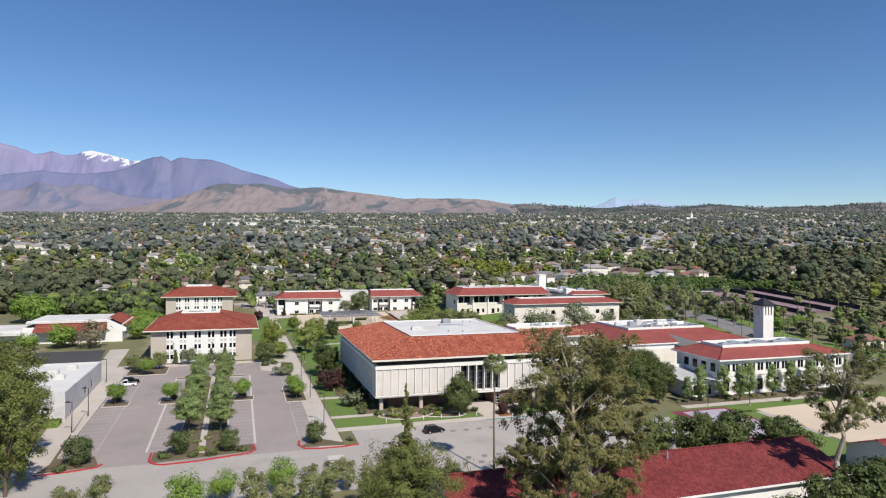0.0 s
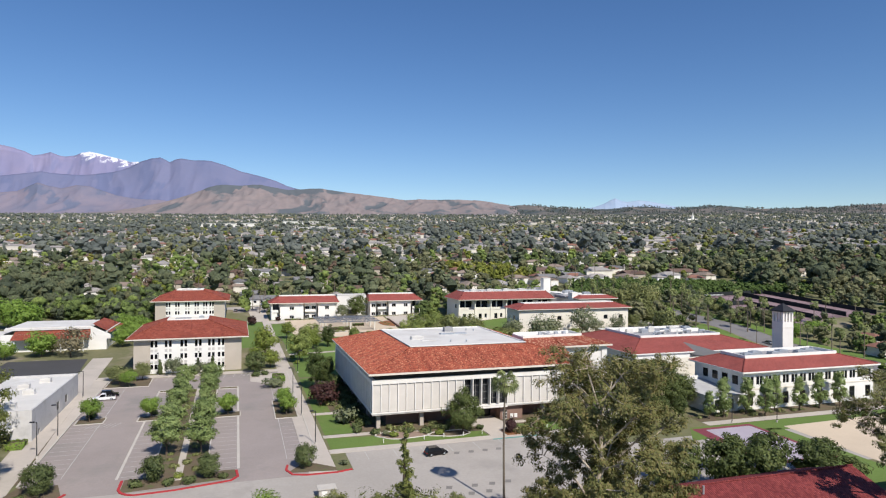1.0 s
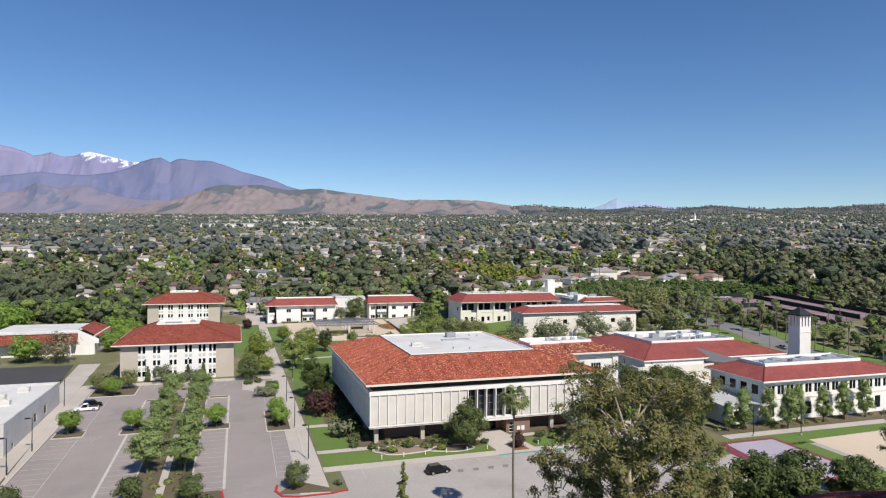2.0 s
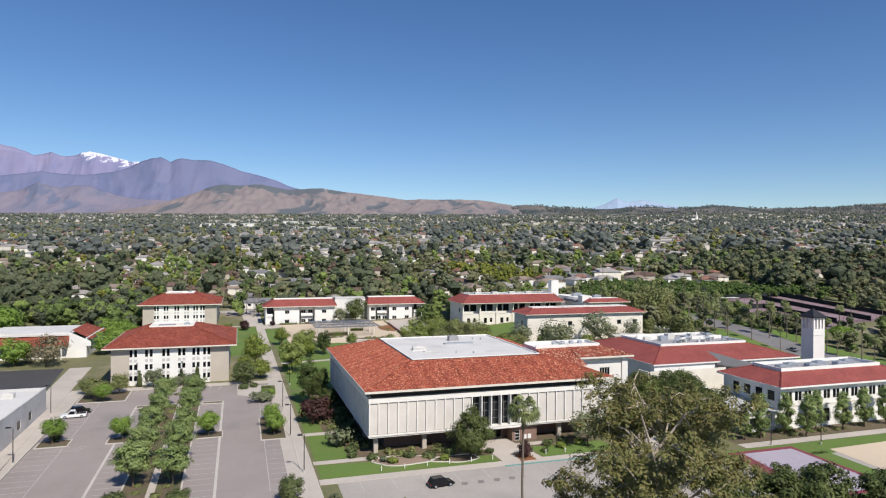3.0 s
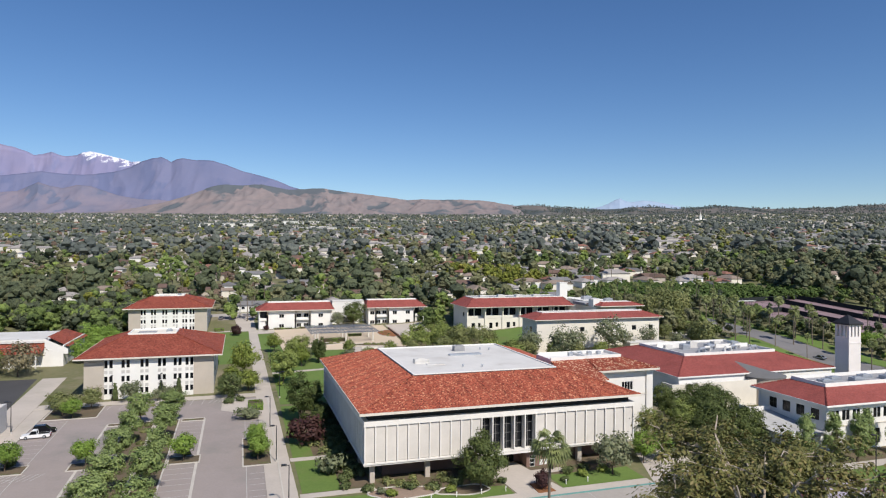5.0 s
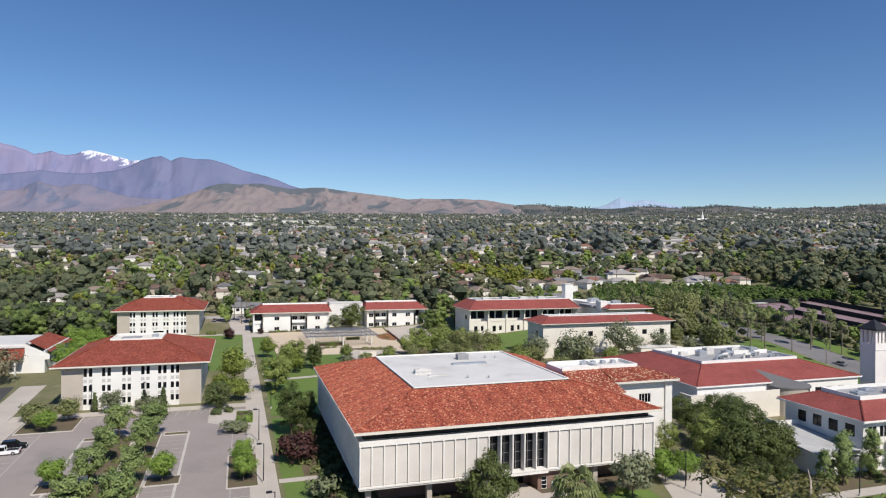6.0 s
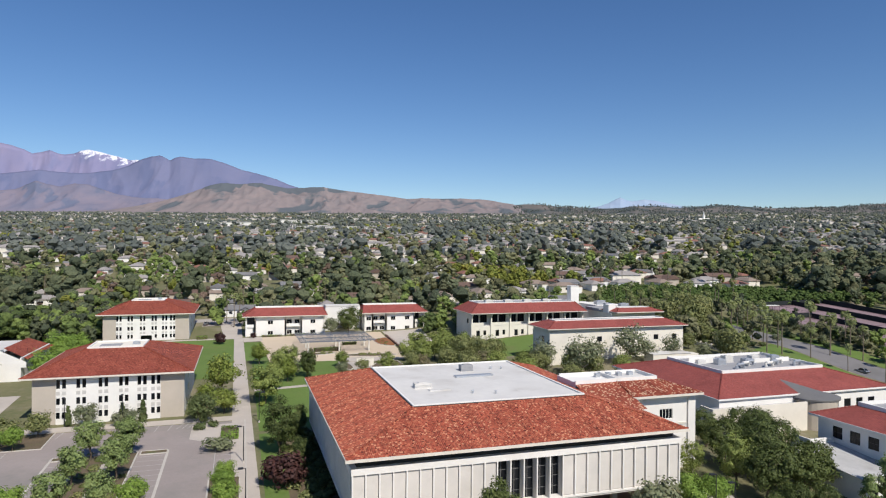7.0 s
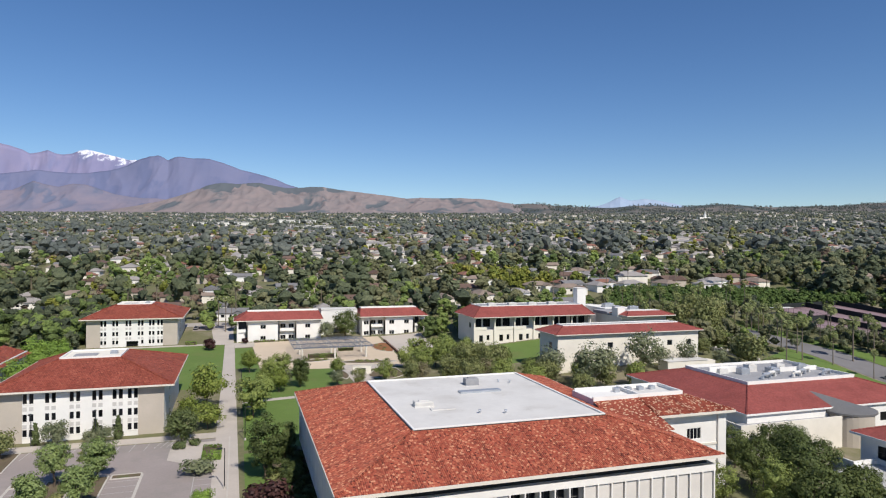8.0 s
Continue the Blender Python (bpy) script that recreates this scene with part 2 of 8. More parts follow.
class Bits:
    """Corners and faces of one mesh, in metres."""

    def __init__(self):
        self.v, self.f, self.uv = [], [], []

    def face(self, pts, uvs=None):
        k = len(self.v)
        self.v += [tuple(p) for p in pts]
        self.f.append(tuple(range(k, k + len(pts))))
        self.uv += list(uvs) if uvs else [(p[0], p[1]) for p in pts]
        return self

    def box(self, x0, y0, z0, x1, y1, z1):
        x0, x1, y0, y1, z0, z1 = min(x0, x1), max(x0, x1), min(y0, y1), max(y0, y1), min(z0, z1), max(z0, z1)
        c = [(x, y, z) for z in (z0, z1) for y in (y0, y1) for x in (x0, x1)]
        for q in ((0, 2, 3, 1), (4, 5, 7, 6), (0, 1, 5, 4), (2, 6, 7, 3), (0, 4, 6, 2), (1, 3, 7, 5)):
            self.face([c[i] for i in q])
        return self

    def slope(self, pts):
        """A roof face: its first edge is the eave; its own metres run along and up from it."""
        a, b = Vector(pts[0]), Vector(pts[1])
        along = (b - a).normalized()
        up = (Vector(pts[-1]) - a)
        up = (up - along * up.dot(along)).normalized()
        return self.face(pts, [((Vector(p) - a).dot(along) + a.x + a.y, (Vector(p) - a).dot(up)) for p in pts])

    def barrel_slope(self, pts, pitch=0.29, lift=0.06):
        """A roof face of four corners laid with ridges of barrel tile that run up from the eave to the hips."""
        a, b, c, d = (Vector(p) for p in pts)
        size = (b - a).length
        along = (b - a) / size
        up = (d - a) - along * (d - a).dot(along)
        rise = up.length
        up /= rise
        out = along.cross(up)
        s0, s1 = (d - a).dot(along), (b - c).dot(along)
        n = int(size / pitch)
        prof = [(i + w, h) for i in range(n) for w, h in ((0.0, 0.0), (0.2, 0.75), (0.5, 1.0), (0.8, 0.75))] + [(n, 0.0)]
        rows = random.Random(int(size * 10))
        tall = [rows.uniform(0.85, 1.15) for _ in range(n + 1)]
        row = []
        for w, h in prof:
            h *= tall[int(w)]
            s = size * w / n
            top = rise * max(0.0, min(1.0, s / max(s0, 0.01), (size - s) / max(s1, 0.01)))
            p = a + along * s + out * (h * lift)
            row.append((p, p + up * top, s + a.x + a.y, top))
        for p, q in zip(row, row[1:]):
            self.face([p[0], q[0], q[1], p[1]], [(p[2], 0), (q[2], 0), (q[2], q[3]), (p[2], p[3])])
        return self

    def tube(self, path, radii, sides=8, cap=True):
        path = [Vector(p) for p in path]
        rings = []
        for i, p in enumerate(path):
            d = (path[min(i + 1, len(path) - 1)] - path[max(i - 1, 0)]).normalized()
            a = d.orthogonal().normalized()
            if abs(d.z) > 0.5:
                a = (Vector((1, 0, 0)) - d * d.x).normalized()
            b = d.cross(a)
            rings.append([p + (a * math.cos(t) + b * math.sin(t)) * radii[i] for t in (2 * math.pi * k / sides for k in range(sides))])
        for r, s in zip(rings, rings[1:]):
            for k in range(sides):
                j = (k + 1) % sides
                self.face((r[k], r[j], s[j], s[k]))
        if cap:
            self.face(rings[-1])
            self.face(rings[0][::-1])
        return self

    def mesh(self, name, mat, smooth=False):
        me = bpy.data.meshes.new(name)
        me.from_pydata(self.v, [], self.f)
        layer = me.uv_layers.new(name="metres")
        layer.data.foreach_set("uv", np.array(self.uv, dtype=np.float32).ravel())
        me.materials.append(mat)
        if smooth:
            me.polygons.foreach_set("use_smooth", [True] * len(me.polygons))
        me.update()
        return me


def thing(name, at, label, category, group="", kind=""):
    ob = new(name)
    ob.location = at
    ob.empty_display_size = 0.5
    return tagged(ob, label, category, group, kind)


def part(name, bits, mat, parent, label="", at=None, turn=0.0, smooth=False):
    """One mesh under a thing or a part, its corners given in the world's metres (or round at)."""
    me = bits.mesh(name, mat, smooth) if isinstance(bits, Bits) else bits
    ob = new(name, me)
    if parent is not None:
        ob.parent = parent
        top = parent
        off = Vector((0, 0, 0))
        while top is not None:
            off += Vector(top.location) if top.type == "EMPTY" else Vector((0, 0, 0))
            top = top.parent
        if parent.type == "EMPTY":
            ob.matrix_parent_inverse = Matrix.Translation(-off)
        elif "placed" in SPOTS.get(parent.name, ()):
            ob.matrix_parent_inverse = Matrix.Identity(4)
    if at is not None:
        ob.matrix_basis = pose(*at, 0, 0, turn)
        SPOTS[ob.name] = ("placed",)
    if label:
        ob["label"] = label
    return ob


SPOTS = {}


def piece(name, bits, mat, label, category, kind="", group=""):
    """A thing that is one mesh."""
    me = bits.mesh(name, mat) if isinstance(bits, Bits) else bits
    return tagged(new(name, me), label, category, group, kind)


def ease(v):
    v = min(1.0, max(0.0, v))
    return v * v * (3 - 2 * v)


def terrain(x, y):
    """The ground's height: a gentle campus slope, a raised east side, a steeper rise through the town."""
    s = (y + 0.5 * x - 360) / 20
    ahead, aside = 0.307 * x + 0.952 * y, 0.952 * x - 0.307 * y
    far = max(0.0, (ahead - 900) / 2600)
    sag = far ** 1.3 * (36 - 18 * ease((aside / max(ahead, 1.0) - 0.1) / 0.5)) if far else 0.0
    return -sag + 0.0215 * (y - 146) + 1.06 * (math.log1p(math.exp(s)) if s < 30 else s) + 3.6 * ease((x - 80) / 70) * ease((y - 215) / 45)


def patch(name, corners, mat, label, category, lift=0.03, step=4.0, thick=0.0, parent=None, kind="structure"):
    """A sheet laid on the ground over four corners (x, y) in turn; with thickness it is a slab with sides."""
    (ax, ay), (bx, by), (cx, cy), (dx, dy) = corners
    w = max(math.dist(corners[0], corners[1]), math.dist(corners[3], corners[2]))
    h = max(math.dist(corners[1], corners[2]), math.dist(corners[0], corners[3]))
    nu, nv = max(1, int(w / step)), max(1, int(h / step))
    bits = Bits()

    def spot(i, j, dz):
        u, v = i / nu, j / nv
        x = (ax * (1 - u) + bx * u) * (1 - v) + (dx * (1 - u) + cx * u) * v
        y = (ay * (1 - u) + by * u) * (1 - v) + (dy * (1 - u) + cy * u) * v
        return (x, y, terrain(x, y) + dz)

    top = lift + thick
    for i in range(nu):
        for j in range(nv):
            bits.face([spot(i, j, top), spot(i + 1, j, top), spot(i + 1, j + 1, top), spot(i, j + 1, top)])
    if thick:
        rim = [(i, 0) for i in range(nu)] + [(nu, j) for j in range(nv)] + [(i, nv) for i in range(nu, 0, -1)] + [(0, j) for j in range(nv, 0, -1)]
        for p, q in zip(rim, rim[1:] + rim[:1]):
            bits.face([spot(*p, -0.2), spot(*q, -0.2), spot(*q, top), spot(*p, top)])
    if parent:
        return part(name, bits, mat, parent, label)
    return piece(name, bits, mat, label, category, kind)


def strip(name, line, width, mat, label, category, lift=0.03, thick=0.0, parent=None, kind="structure", step=4.0):
    """A band of even width along a line of (x, y): paths, kerbs, painted lines."""
    pts = []
    for a, b in zip(line, line[1:]):
        k = max(1, int(math.dist(a, b) / step))
        pts += [(a[0] + (b[0] - a[0]) * i / k, a[1] + (b[1] - a[1]) * i / k) for i in range(k)]
    pts.append(line[-1])
    bits = Bits()
    sides = []
    for i, p in enumerate(pts):
        a, b = pts[max(0, i - 1)], pts[min(len(pts) - 1, i + 1)]
        d = math.dist(a, b) or 1
        nx, ny = -(b[1] - a[1]) / d * width / 2, (b[0] - a[0]) / d * width / 2
        sides.append(((p[0] + nx, p[1] + ny), (p[0] - nx, p[1] - ny)))
    top = lift + thick
    up = lambda q, dz: (q[0], q[1], terrain(*q) + dz)
    for (l0, r0), (l1, r1) in zip(sides, sides[1:]):
        bits.face([up(r0, top), up(r1, top), up(l1, top), up(l0, top)])
        if thick:
            bits.face([up(r0, -0.1), up(r1, -0.1), up(r1, top), up(r0, top)])
            bits.face([up(l1, -0.1), up(l0, -0.1), up(l0, top), up(l1, top)])
    if thick:
        for l, r in (sides[0], sides[-1]):
            bits.face([up(l, -0.1), up(r, -0.1), up(r, top), up(l, top)])
    if parent:
        return part(name, bits, mat, parent, label)
    return piece(name, bits, mat, label, category, kind)

# ---- ground to the horizon ----
EYE0, AHEAD, RIGHT = Vector((-0.87, -2.86, 41.9)), Vector((0.307, 0.952, 0)).normalized(), Vector((0.952, -0.307, 0)).normalized()


def axis(lo, hi, mid0, mid1, fine):
    """Cuts along one axis: fine over the campus, wider far off."""
    vals, x, s = [], mid0, fine
    while x <= mid1:
        vals.append(x)
        x += fine
    while vals[-1] < hi:
        s *= 1.12
        vals.append(min(hi, vals[-1] + s))
    s = fine
    while vals[0] > lo:
        s *= 1.12
        vals.insert(0, max(lo, vals[0] - s))
    return vals


XS, YS = axis(-4200, 6500, -120, 360, 6.0), axis(-900, 5200, 20, 420, 6.0)
gv = [(x, y, terrain(x, y)) for y in YS for x in XS]
gf = [(j * len(XS) + i, j * len(XS) + i + 1, (j + 1) * len(XS) + i + 1, (j + 1) * len(XS) + i) for j in range(len(YS) - 1) for i in range(len(XS) - 1)]
gm = bpy.data.meshes.new("ground")
gm.from_pydata(gv, [], gf)
gm.materials.append(EARTH)
gm.polygons.foreach_set("use_smooth", [True] * len(gm.polygons))
tagged(new("ground", gm), "dry earth with weeds and thin grass", "ground", kind="structure")

# ---- car park, roads, paths, lawns ----
ROAD_GREY = surface("campus_asphalt", (0.215, 0.205, 0.205), (0.17, 0.163, 0.163), 2.5, 0.06, 0.92, 0.15, stain=(0.15, 0.145, 0.14), stain_scale=0.05)
COURT_DULL = surface("court_dull_rose", (0.21, 0.14, 0.15), (0.17, 0.115, 0.125), 3.0, 0.1, 0.85, 0.03)
MULCH_RUST = surface("rust_mulch", (0.30, 0.13, 0.055), (0.19, 0.085, 0.04), 4.0, 0.3, 0.95, 0.5)
patch("car_park", [(-34, 131), (18, 131), (18, 224), (-34, 224)], ASPHALT, "worn grey asphalt car park", "car park", 0.03)
patch("road", [(-140, 108), (150, 108), (150, 131.2), (-140, 131.2)], ROADWAY, "pale worn asphalt campus road", "road", 0.02)
patch("forecourt", [(24, 118), (84, 118), (84, 141.2), (24, 141.2)], ROADWAY, "pale asphalt forecourt before the library", "road", 0.034)
patch("dark_lot", [(-72, 209), (-43, 209), (-47.5, 262), (-72, 262)], ASPHALT_NEW, "fresh dark asphalt yard", "road", 0.03)
patch("campus_lawn", [(-10, 271.5), (16, 271.5), (14.6, 343), (-40, 343)], GRASS, "mown green lawn between the halls", "lawn", 0.03)
patch("pavement", [(15.6, 131.5), (20.9, 131.5), (18.4, 345), (14.8, 345)], WALK, "long straight concrete path", "pavement", 0.05, thick=0.05)
patch("pavement", [(-40, 129), (-34.6, 129), (-39.5, 262), (-46, 262)], WALK, "concrete path beside the white building", "pavement", 0.04, thick=0.05)
patch("pavement", [(20.9, 141.2), (84, 141.2), (84, 143.6), (20.9, 143.6)], WALK, "concrete path before the library lawn", "pavement", 0.04, thick=0.08)
patch("pavement", [(20.9, 151.6), (34, 151.6), (34, 153.4), (20.9, 153.4)], WALK, "concrete path to the library side", "pavement", 0.04, thick=0.05)
patch("entrance_walk", [(57.5, 143.6), (66.5, 143.6), (63.5, 158.4), (56.5, 158.4)], WALK, "concrete walk to the library doors", "pavement", 0.045, thick=0.06)
patch("library_lawn", [(21.4, 143.8), (57.2, 143.8), (56.8, 147.6), (21.4, 151.4)], GRASS, "green lawn before the library", "lawn", 0.05)
patch("library_lawn", [(66.8, 143.8), (84, 143.8), (84, 150), (66.4, 150)], GRASS, "green lawn beside the entrance", "lawn", 0.05)
patch("planting_bed", [(34.2, 151.2), (56.4, 147.8), (56.4, 158.3), (34.2, 158.3)], MULCH, "brown planting bed under the library", "bed", 0.045)
patch("planting_bed", [(64, 150.2), (84, 150.2), (84, 158.3), (63.8, 158.3)], MULCH, "brown planting bed under the library", "bed", 0.045)
patch("side_lawn", [(21.4, 153.8), (28.2, 153.8), (28.2, 170), (21.3, 170)], GRASS, "strip of lawn beside the library", "lawn", 0.04)
patch("pavement", [(20.6, 170.2), (28.2, 170.2), (28.2, 172), (20.6, 172)], WALK, "short concrete path to the library side", "pavement", 0.045, thick=0.05)
patch("side_lawn", [(21.2, 172.2), (25.2, 172.2), (25.2, 212), (21.1, 212)], GRASS, "narrow lawn beside the path", "lawn", 0.04)
patch("planting_bed", [(28.3, 153.8), (33.8, 153.8), (33.8, 212), (28.3, 212)], MULCH, "shaded bed along the library wall", "bed", 0.04)
patch("planting_bed", [(25.3, 172.2), (28.2, 172.2), (28.2, 212), (25.3, 212)], MULCH, "dark shaded bed beside the path", "bed", 0.04)
patch("path_lawn", [(21.2, 214), (46, 214), (44, 296), (21, 296)], GRASS, "green lawn with trees beside the path", "lawn", 0.035)
patch("pavement", [(21, 252), (60, 258), (60, 260.5), (21, 254.5)], WALK, "narrow concrete path across the lawn", "pavement", 0.05)
patch("pavement", [(-36, 343), (18, 343), (18, 346), (-36, 346)], WALK, "concrete path before the far hall", "pavement", 0.05)
patch("pavement", [(-38, 224.4), (15.4, 224.4), (15.4, 228), (-38, 228)], WALK, "concrete walk before the hall", "pavement", 0.045, thick=0.1)
patch("planting_bed", [(6.5, 212), (15.4, 205), (15.4, 222), (6.5, 222)], WALK, "concrete apron at the lot corner", "pavement", 0.05)
patch("plaza", [(27, 292), (76, 288), (77, 344), (25, 344)], SAND, "tan gravel plaza", "plaza", 0.04)
patch("pavement", [(78, 300), (92, 300), (96, 344), (78, 344)], WALK, "pale concrete ramp", "pavement", 0.06)
patch("path_lawn", [(18.8, 297), (26.6, 296.5), (25, 334), (18.7, 334)], GRASS, "green lawn beside the plaza", "lawn", 0.035)
patch("pavement", [(18.6, 335), (26, 336), (26, 345), (18.4, 345)], WALK, "concrete landing before the residence row", "pavement", 0.045)
patch("pavement", [(10.5, 346), (18.2, 346), (17.5, 388), (8, 388)], WALK, "concrete path between the hall and the residence row", "pavement", 0.05)
patch("court_paving", [(84.2, 141.4), (96.5, 141.4), (101, 157.5), (91, 157.5)], WALK, "pale concrete court beside the library", "pavement", 0.05)
patch("pavement", [(-34.9, 139), (-34.1, 139), (-34.1, 226), (-38.6, 226)], WALK, "concrete apron between the lot and the path", "pavement", 0.034)
patch("terrace_lawn", [(40.5, 266), (50, 268), (50.5, 290), (41, 291)], GRASS, "small green lawn below the plaza", "lawn", 0.05)
patch("garden_strip", [(54, 287), (70, 285), (70, 291.5), (53, 294)], WALK, "pale concrete terrace below the plaza", "pavement", 0.07, thick=0.2)
patch("garden_strip", [(54, 258), (60, 258), (61, 287), (53, 287)], WALK, "concrete steps and landing below the plaza", "pavement", 0.06)


def oval(cx, cy, rx, ry, turn, mat, label, lift=0.09):
    """A rounded bed lying on the ground, with a low stone edge."""
    t = thing("garden_bed", (cx, cy, terrain(cx, cy)), label, "planter", kind="structure")
    c, s, n = math.cos(turn), math.sin(turn), 28
    wob = [1 + 0.08 * math.sin(3 * a + cx) + 0.05 * math.sin(5 * a + cy) for a in (2 * math.pi * i / n for i in range(n))]

    def at(i, k):
        a, w = 2 * math.pi * (i % n) / n, wob[i % n] * k
        u, v = rx * w * math.cos(a), ry * w * math.sin(a)
        x, y = cx + u * c - v * s, cy + u * s + v * c
        return x, y, terrain(x, y) + lift + 0.25 * (1 - k)

    b = Bits()
    for i in range(n):
        for k0, k1 in ((1.0, 0.7), (0.7, 0.35)):
            b.face([at(i, k0), at(i + 1, k0), at(i + 1, k1), at(i, k1)])
        b.face([at(i, 0.35), at(i + 1, 0.35), at(0, 0.0)])
    part("soil", b, mat, t)
    e = Bits()
    for i in range(n):
        e.tube([at(i, 1.0), at(i + 1, 1.0)], [0.16, 0.16], 5)
    part("stone_edge", e, KERB, t)
    return t


MULCH_PALE = surface("pale_mulch", (0.33, 0.235, 0.185), (0.22, 0.165, 0.125), 4.0, 0.3, 0.95, 0.5)
oval(38.5, 149.4, 6.4, 2.6, -0.1, MULCH_PALE, "curved mulch bed set into the lawn", 0.075)
oval(49.0, 147.6, 5.0, 2.0, -0.05, MULCH, "curved planted bed set into the lawn", 0.075)
oval(43.5, 304.0, 8.0, 2.0, 0.0, MULCH, "long brown bed before the pergola")
oval(63.5, 297.3, 9.2, 2.6, -0.15, MULCH, "long planted bed before the pergola")
oval(74.6, 322, 4.2, 8.5, 0.0, MULCH_RUST, "rust-coloured bed beside the ramp")
oval(66.0, 278.5, 5.4, 8.0, -0.3, MULCH, "rocky planted bed on the slope")
oval(51.8, 281.0, 1.7, 7.0, 0.1, MULCH, "narrow rocky bed beside the small lawn")
patch("planting_bed", [(112, 139.6), (176, 139.6), (176, 145.3), (112, 145.3)], MULCH, "brown bed under the young trees", "bed", 0.04)
patch("flower_bed", [(61.2, 142.6), (64.6, 142.6), (64.2, 146.8), (61.4, 146.8)], MULCH_RUST, "small rust-red flower bed before the entrance", "planter", 0.1, thick=0.12)
patch("quad_lawn", [(98, 276), (140, 276), (138, 305.5), (102, 305.5)], GRASS, "green quad between cream blocks", "lawn", 0.04)
patch("campus_road", [(214, 175), (232, 175), (229, 345), (218.5, 345)], ROAD_GREY, "grey campus road lined with palms", "road", 0.04)
patch("verge", [(232.6, 175), (243, 175), (238, 345), (229.6, 345)], GRASS, "green verge beside the road", "lawn", 0.035)
patch("verge", [(196, 200), (213.4, 200), (215.8, 262), (190, 250)], GRASS, "green lawn beside the road", "lawn", 0.035)
patch("back_street", [(-60, 388), (200, 388), (200, 397), (-60, 397)], ROADWAY, "asphalt street behind the campus", "road", 0.05)
patch("back_lot", [(0.5, 377), (22, 377), (22, 388), (0.5, 388)], ASPHALT, "small asphalt lot behind the hall", "road", 0.05)
patch("pavement", [(112, 136.6), (176, 136.6), (176, 139.4), (112, 139.4)], WALK, "concrete walk before the young trees", "pavement", 0.045)
patch("court_lawn", [(100, 128), (186, 132), (186, 136.4), (106, 136.4)], GRASS, "green strip beside the courts", "lawn", 0.035)
patch("court_lawn", [(110, 96), (127.4, 96), (127.4, 131), (118, 131)], GRASS, "green strip between the courts", "lawn", 0.035)
patch("sand_court", [(128.5, 98), (176, 100), (176, 133), (129.4, 131.4)], SAND, "pale sand volleyball court", "court", 0.05)
ct = patch("ball_court", [(103.5, 111), (123, 111), (122.6, 135.2), (105.5, 135.2)], COURT_RED, "maroon and grey ball court with white lines", "court", 0.05)
patch("court_floor", [(106, 112.2), (121.8, 112.2), (121.4, 133.9), (108.5, 133.9)], COURT_GREY, "", "court", 0.06, parent=ct)
for line in ([(109.4, 113), (109.4, 133.2)], [(120.6, 113), (120.6, 133.2)], [(109.4, 133.2), (120.6, 133.2)], [(109.4, 123), (120.6, 123)],
             [(115 + 1.8 * math.cos(a * 0.4), 123 + 1.8 * math.sin(a * 0.4)) for a in range(17)], [(115 + 4.6 * math.cos(a * 0.3927), 132.6 - 5.4 * math.sin(a * 0.3927)) for a in range(9)]):
    strip("line", line, 0.12, LINE, "", "line", 0.075, parent=ct, step=1.0)
for k in range(3):
    patch("tennis_court", [(259, 250 + 17.5 * k), (277, 250 + 17.5 * k), (277, 266 + 17.5 * k), (259, 266 + 17.5 * k)], COURT_ROSE, "faded rose tennis court", "court", 0.08)
for k in range(4):
    for a in (283, 303):
        patch("tennis_court", [(a, 262 + 17.5 * k), (a + 18, 262 + 17.5 * k), (a + 18, 278 + 17.5 * k), (a, 278 + 17.5 * k)], COURT_ROSE, "faded rose tennis court", "court", 0.08)
patch("court_apron", [(256, 247), (281, 247), (281, 304), (256, 304)], COURT_DULL, "dull rose apron round the tennis courts", "court", 0.05)
patch("court_apron", [(281, 257), (324, 257), (324, 335), (281, 335)], COURT_DULL, "dull rose apron round the tennis courts", "court", 0.05)
strip("painted_kerb", [(57, 141.0), (84, 141.0)], 0.4, TEAL, "teal-painted kerb before the entrance", "kerb", 0.05, 0.1)


def kerb(line, mat, label, width=0.3):
    return strip("kerb", line, width, mat, label, "kerb", 0.03, 0.15, step=1.5)


def island(x0, x1, y0, y1, label, red_front=False):
    """A kerbed planter: mulch inside a raised concrete ring."""
    bed = patch("planter_bed", [(x0, y0), (x1, y0), (x1, y1), (x0, y1)], MULCH, label, "planter", 0.04, thick=0.08)
    strip("kerb", [(x0, y0), (x1, y0), (x1, y1), (x0, y1), (x0, y0)], 0.3, KERB, "", "kerb", 0.03, 0.15, bed, step=2.0)
    return bed


med = patch("median", [(-12.6, 134), (-2.8, 134), (-2.8, 206), (-12.6, 206)], MULCH, "planted median with two rows of trees", "planter", 0.04, thick=0.08)
strip("kerb", [(-12.6, 137), (-12.6, 206), (-2.8, 206), (-2.8, 137)], 0.3, KERB, "", "kerb", 0.03, 0.15, med)
strip("median_walk", [(-7.7, 134.5), (-7.7, 205.5)], 1.3, WALK, "concrete strip between the tree rows", "path", 0.13, 0.02, med)
end = patch("planter_bed", [(-16.8, 131.2), (2.6, 133.2), (2.2, 137.4), (-16.8, 137.2)], MULCH, "planted island end with shrubs", "planter", 0.045, thick=0.1)
arc = [(-17.2, 137)] + [(-17.2 + 3.6 - 3.6 * math.cos(a), 133.4 - 3.9 * math.sin(a)) for a in (0.2, 0.6, 1.0, 1.4)] + [(-8, 130.0), (-2, 131.2), (1.6, 132.0), (2.8, 133.8), (2.5, 137)]
strip("red_kerb", arc, 0.45, KERB_RED, "red-painted kerb", "kerb", 0.03, 0.16, end, step=1.0)
e2 = patch("planter_bed", [(11.8, 133), (20.9, 131.6), (20.9, 133.4), (15.6, 138)], MULCH, "small kerbed bed at the path's foot", "planter", 0.05, thick=0.08)
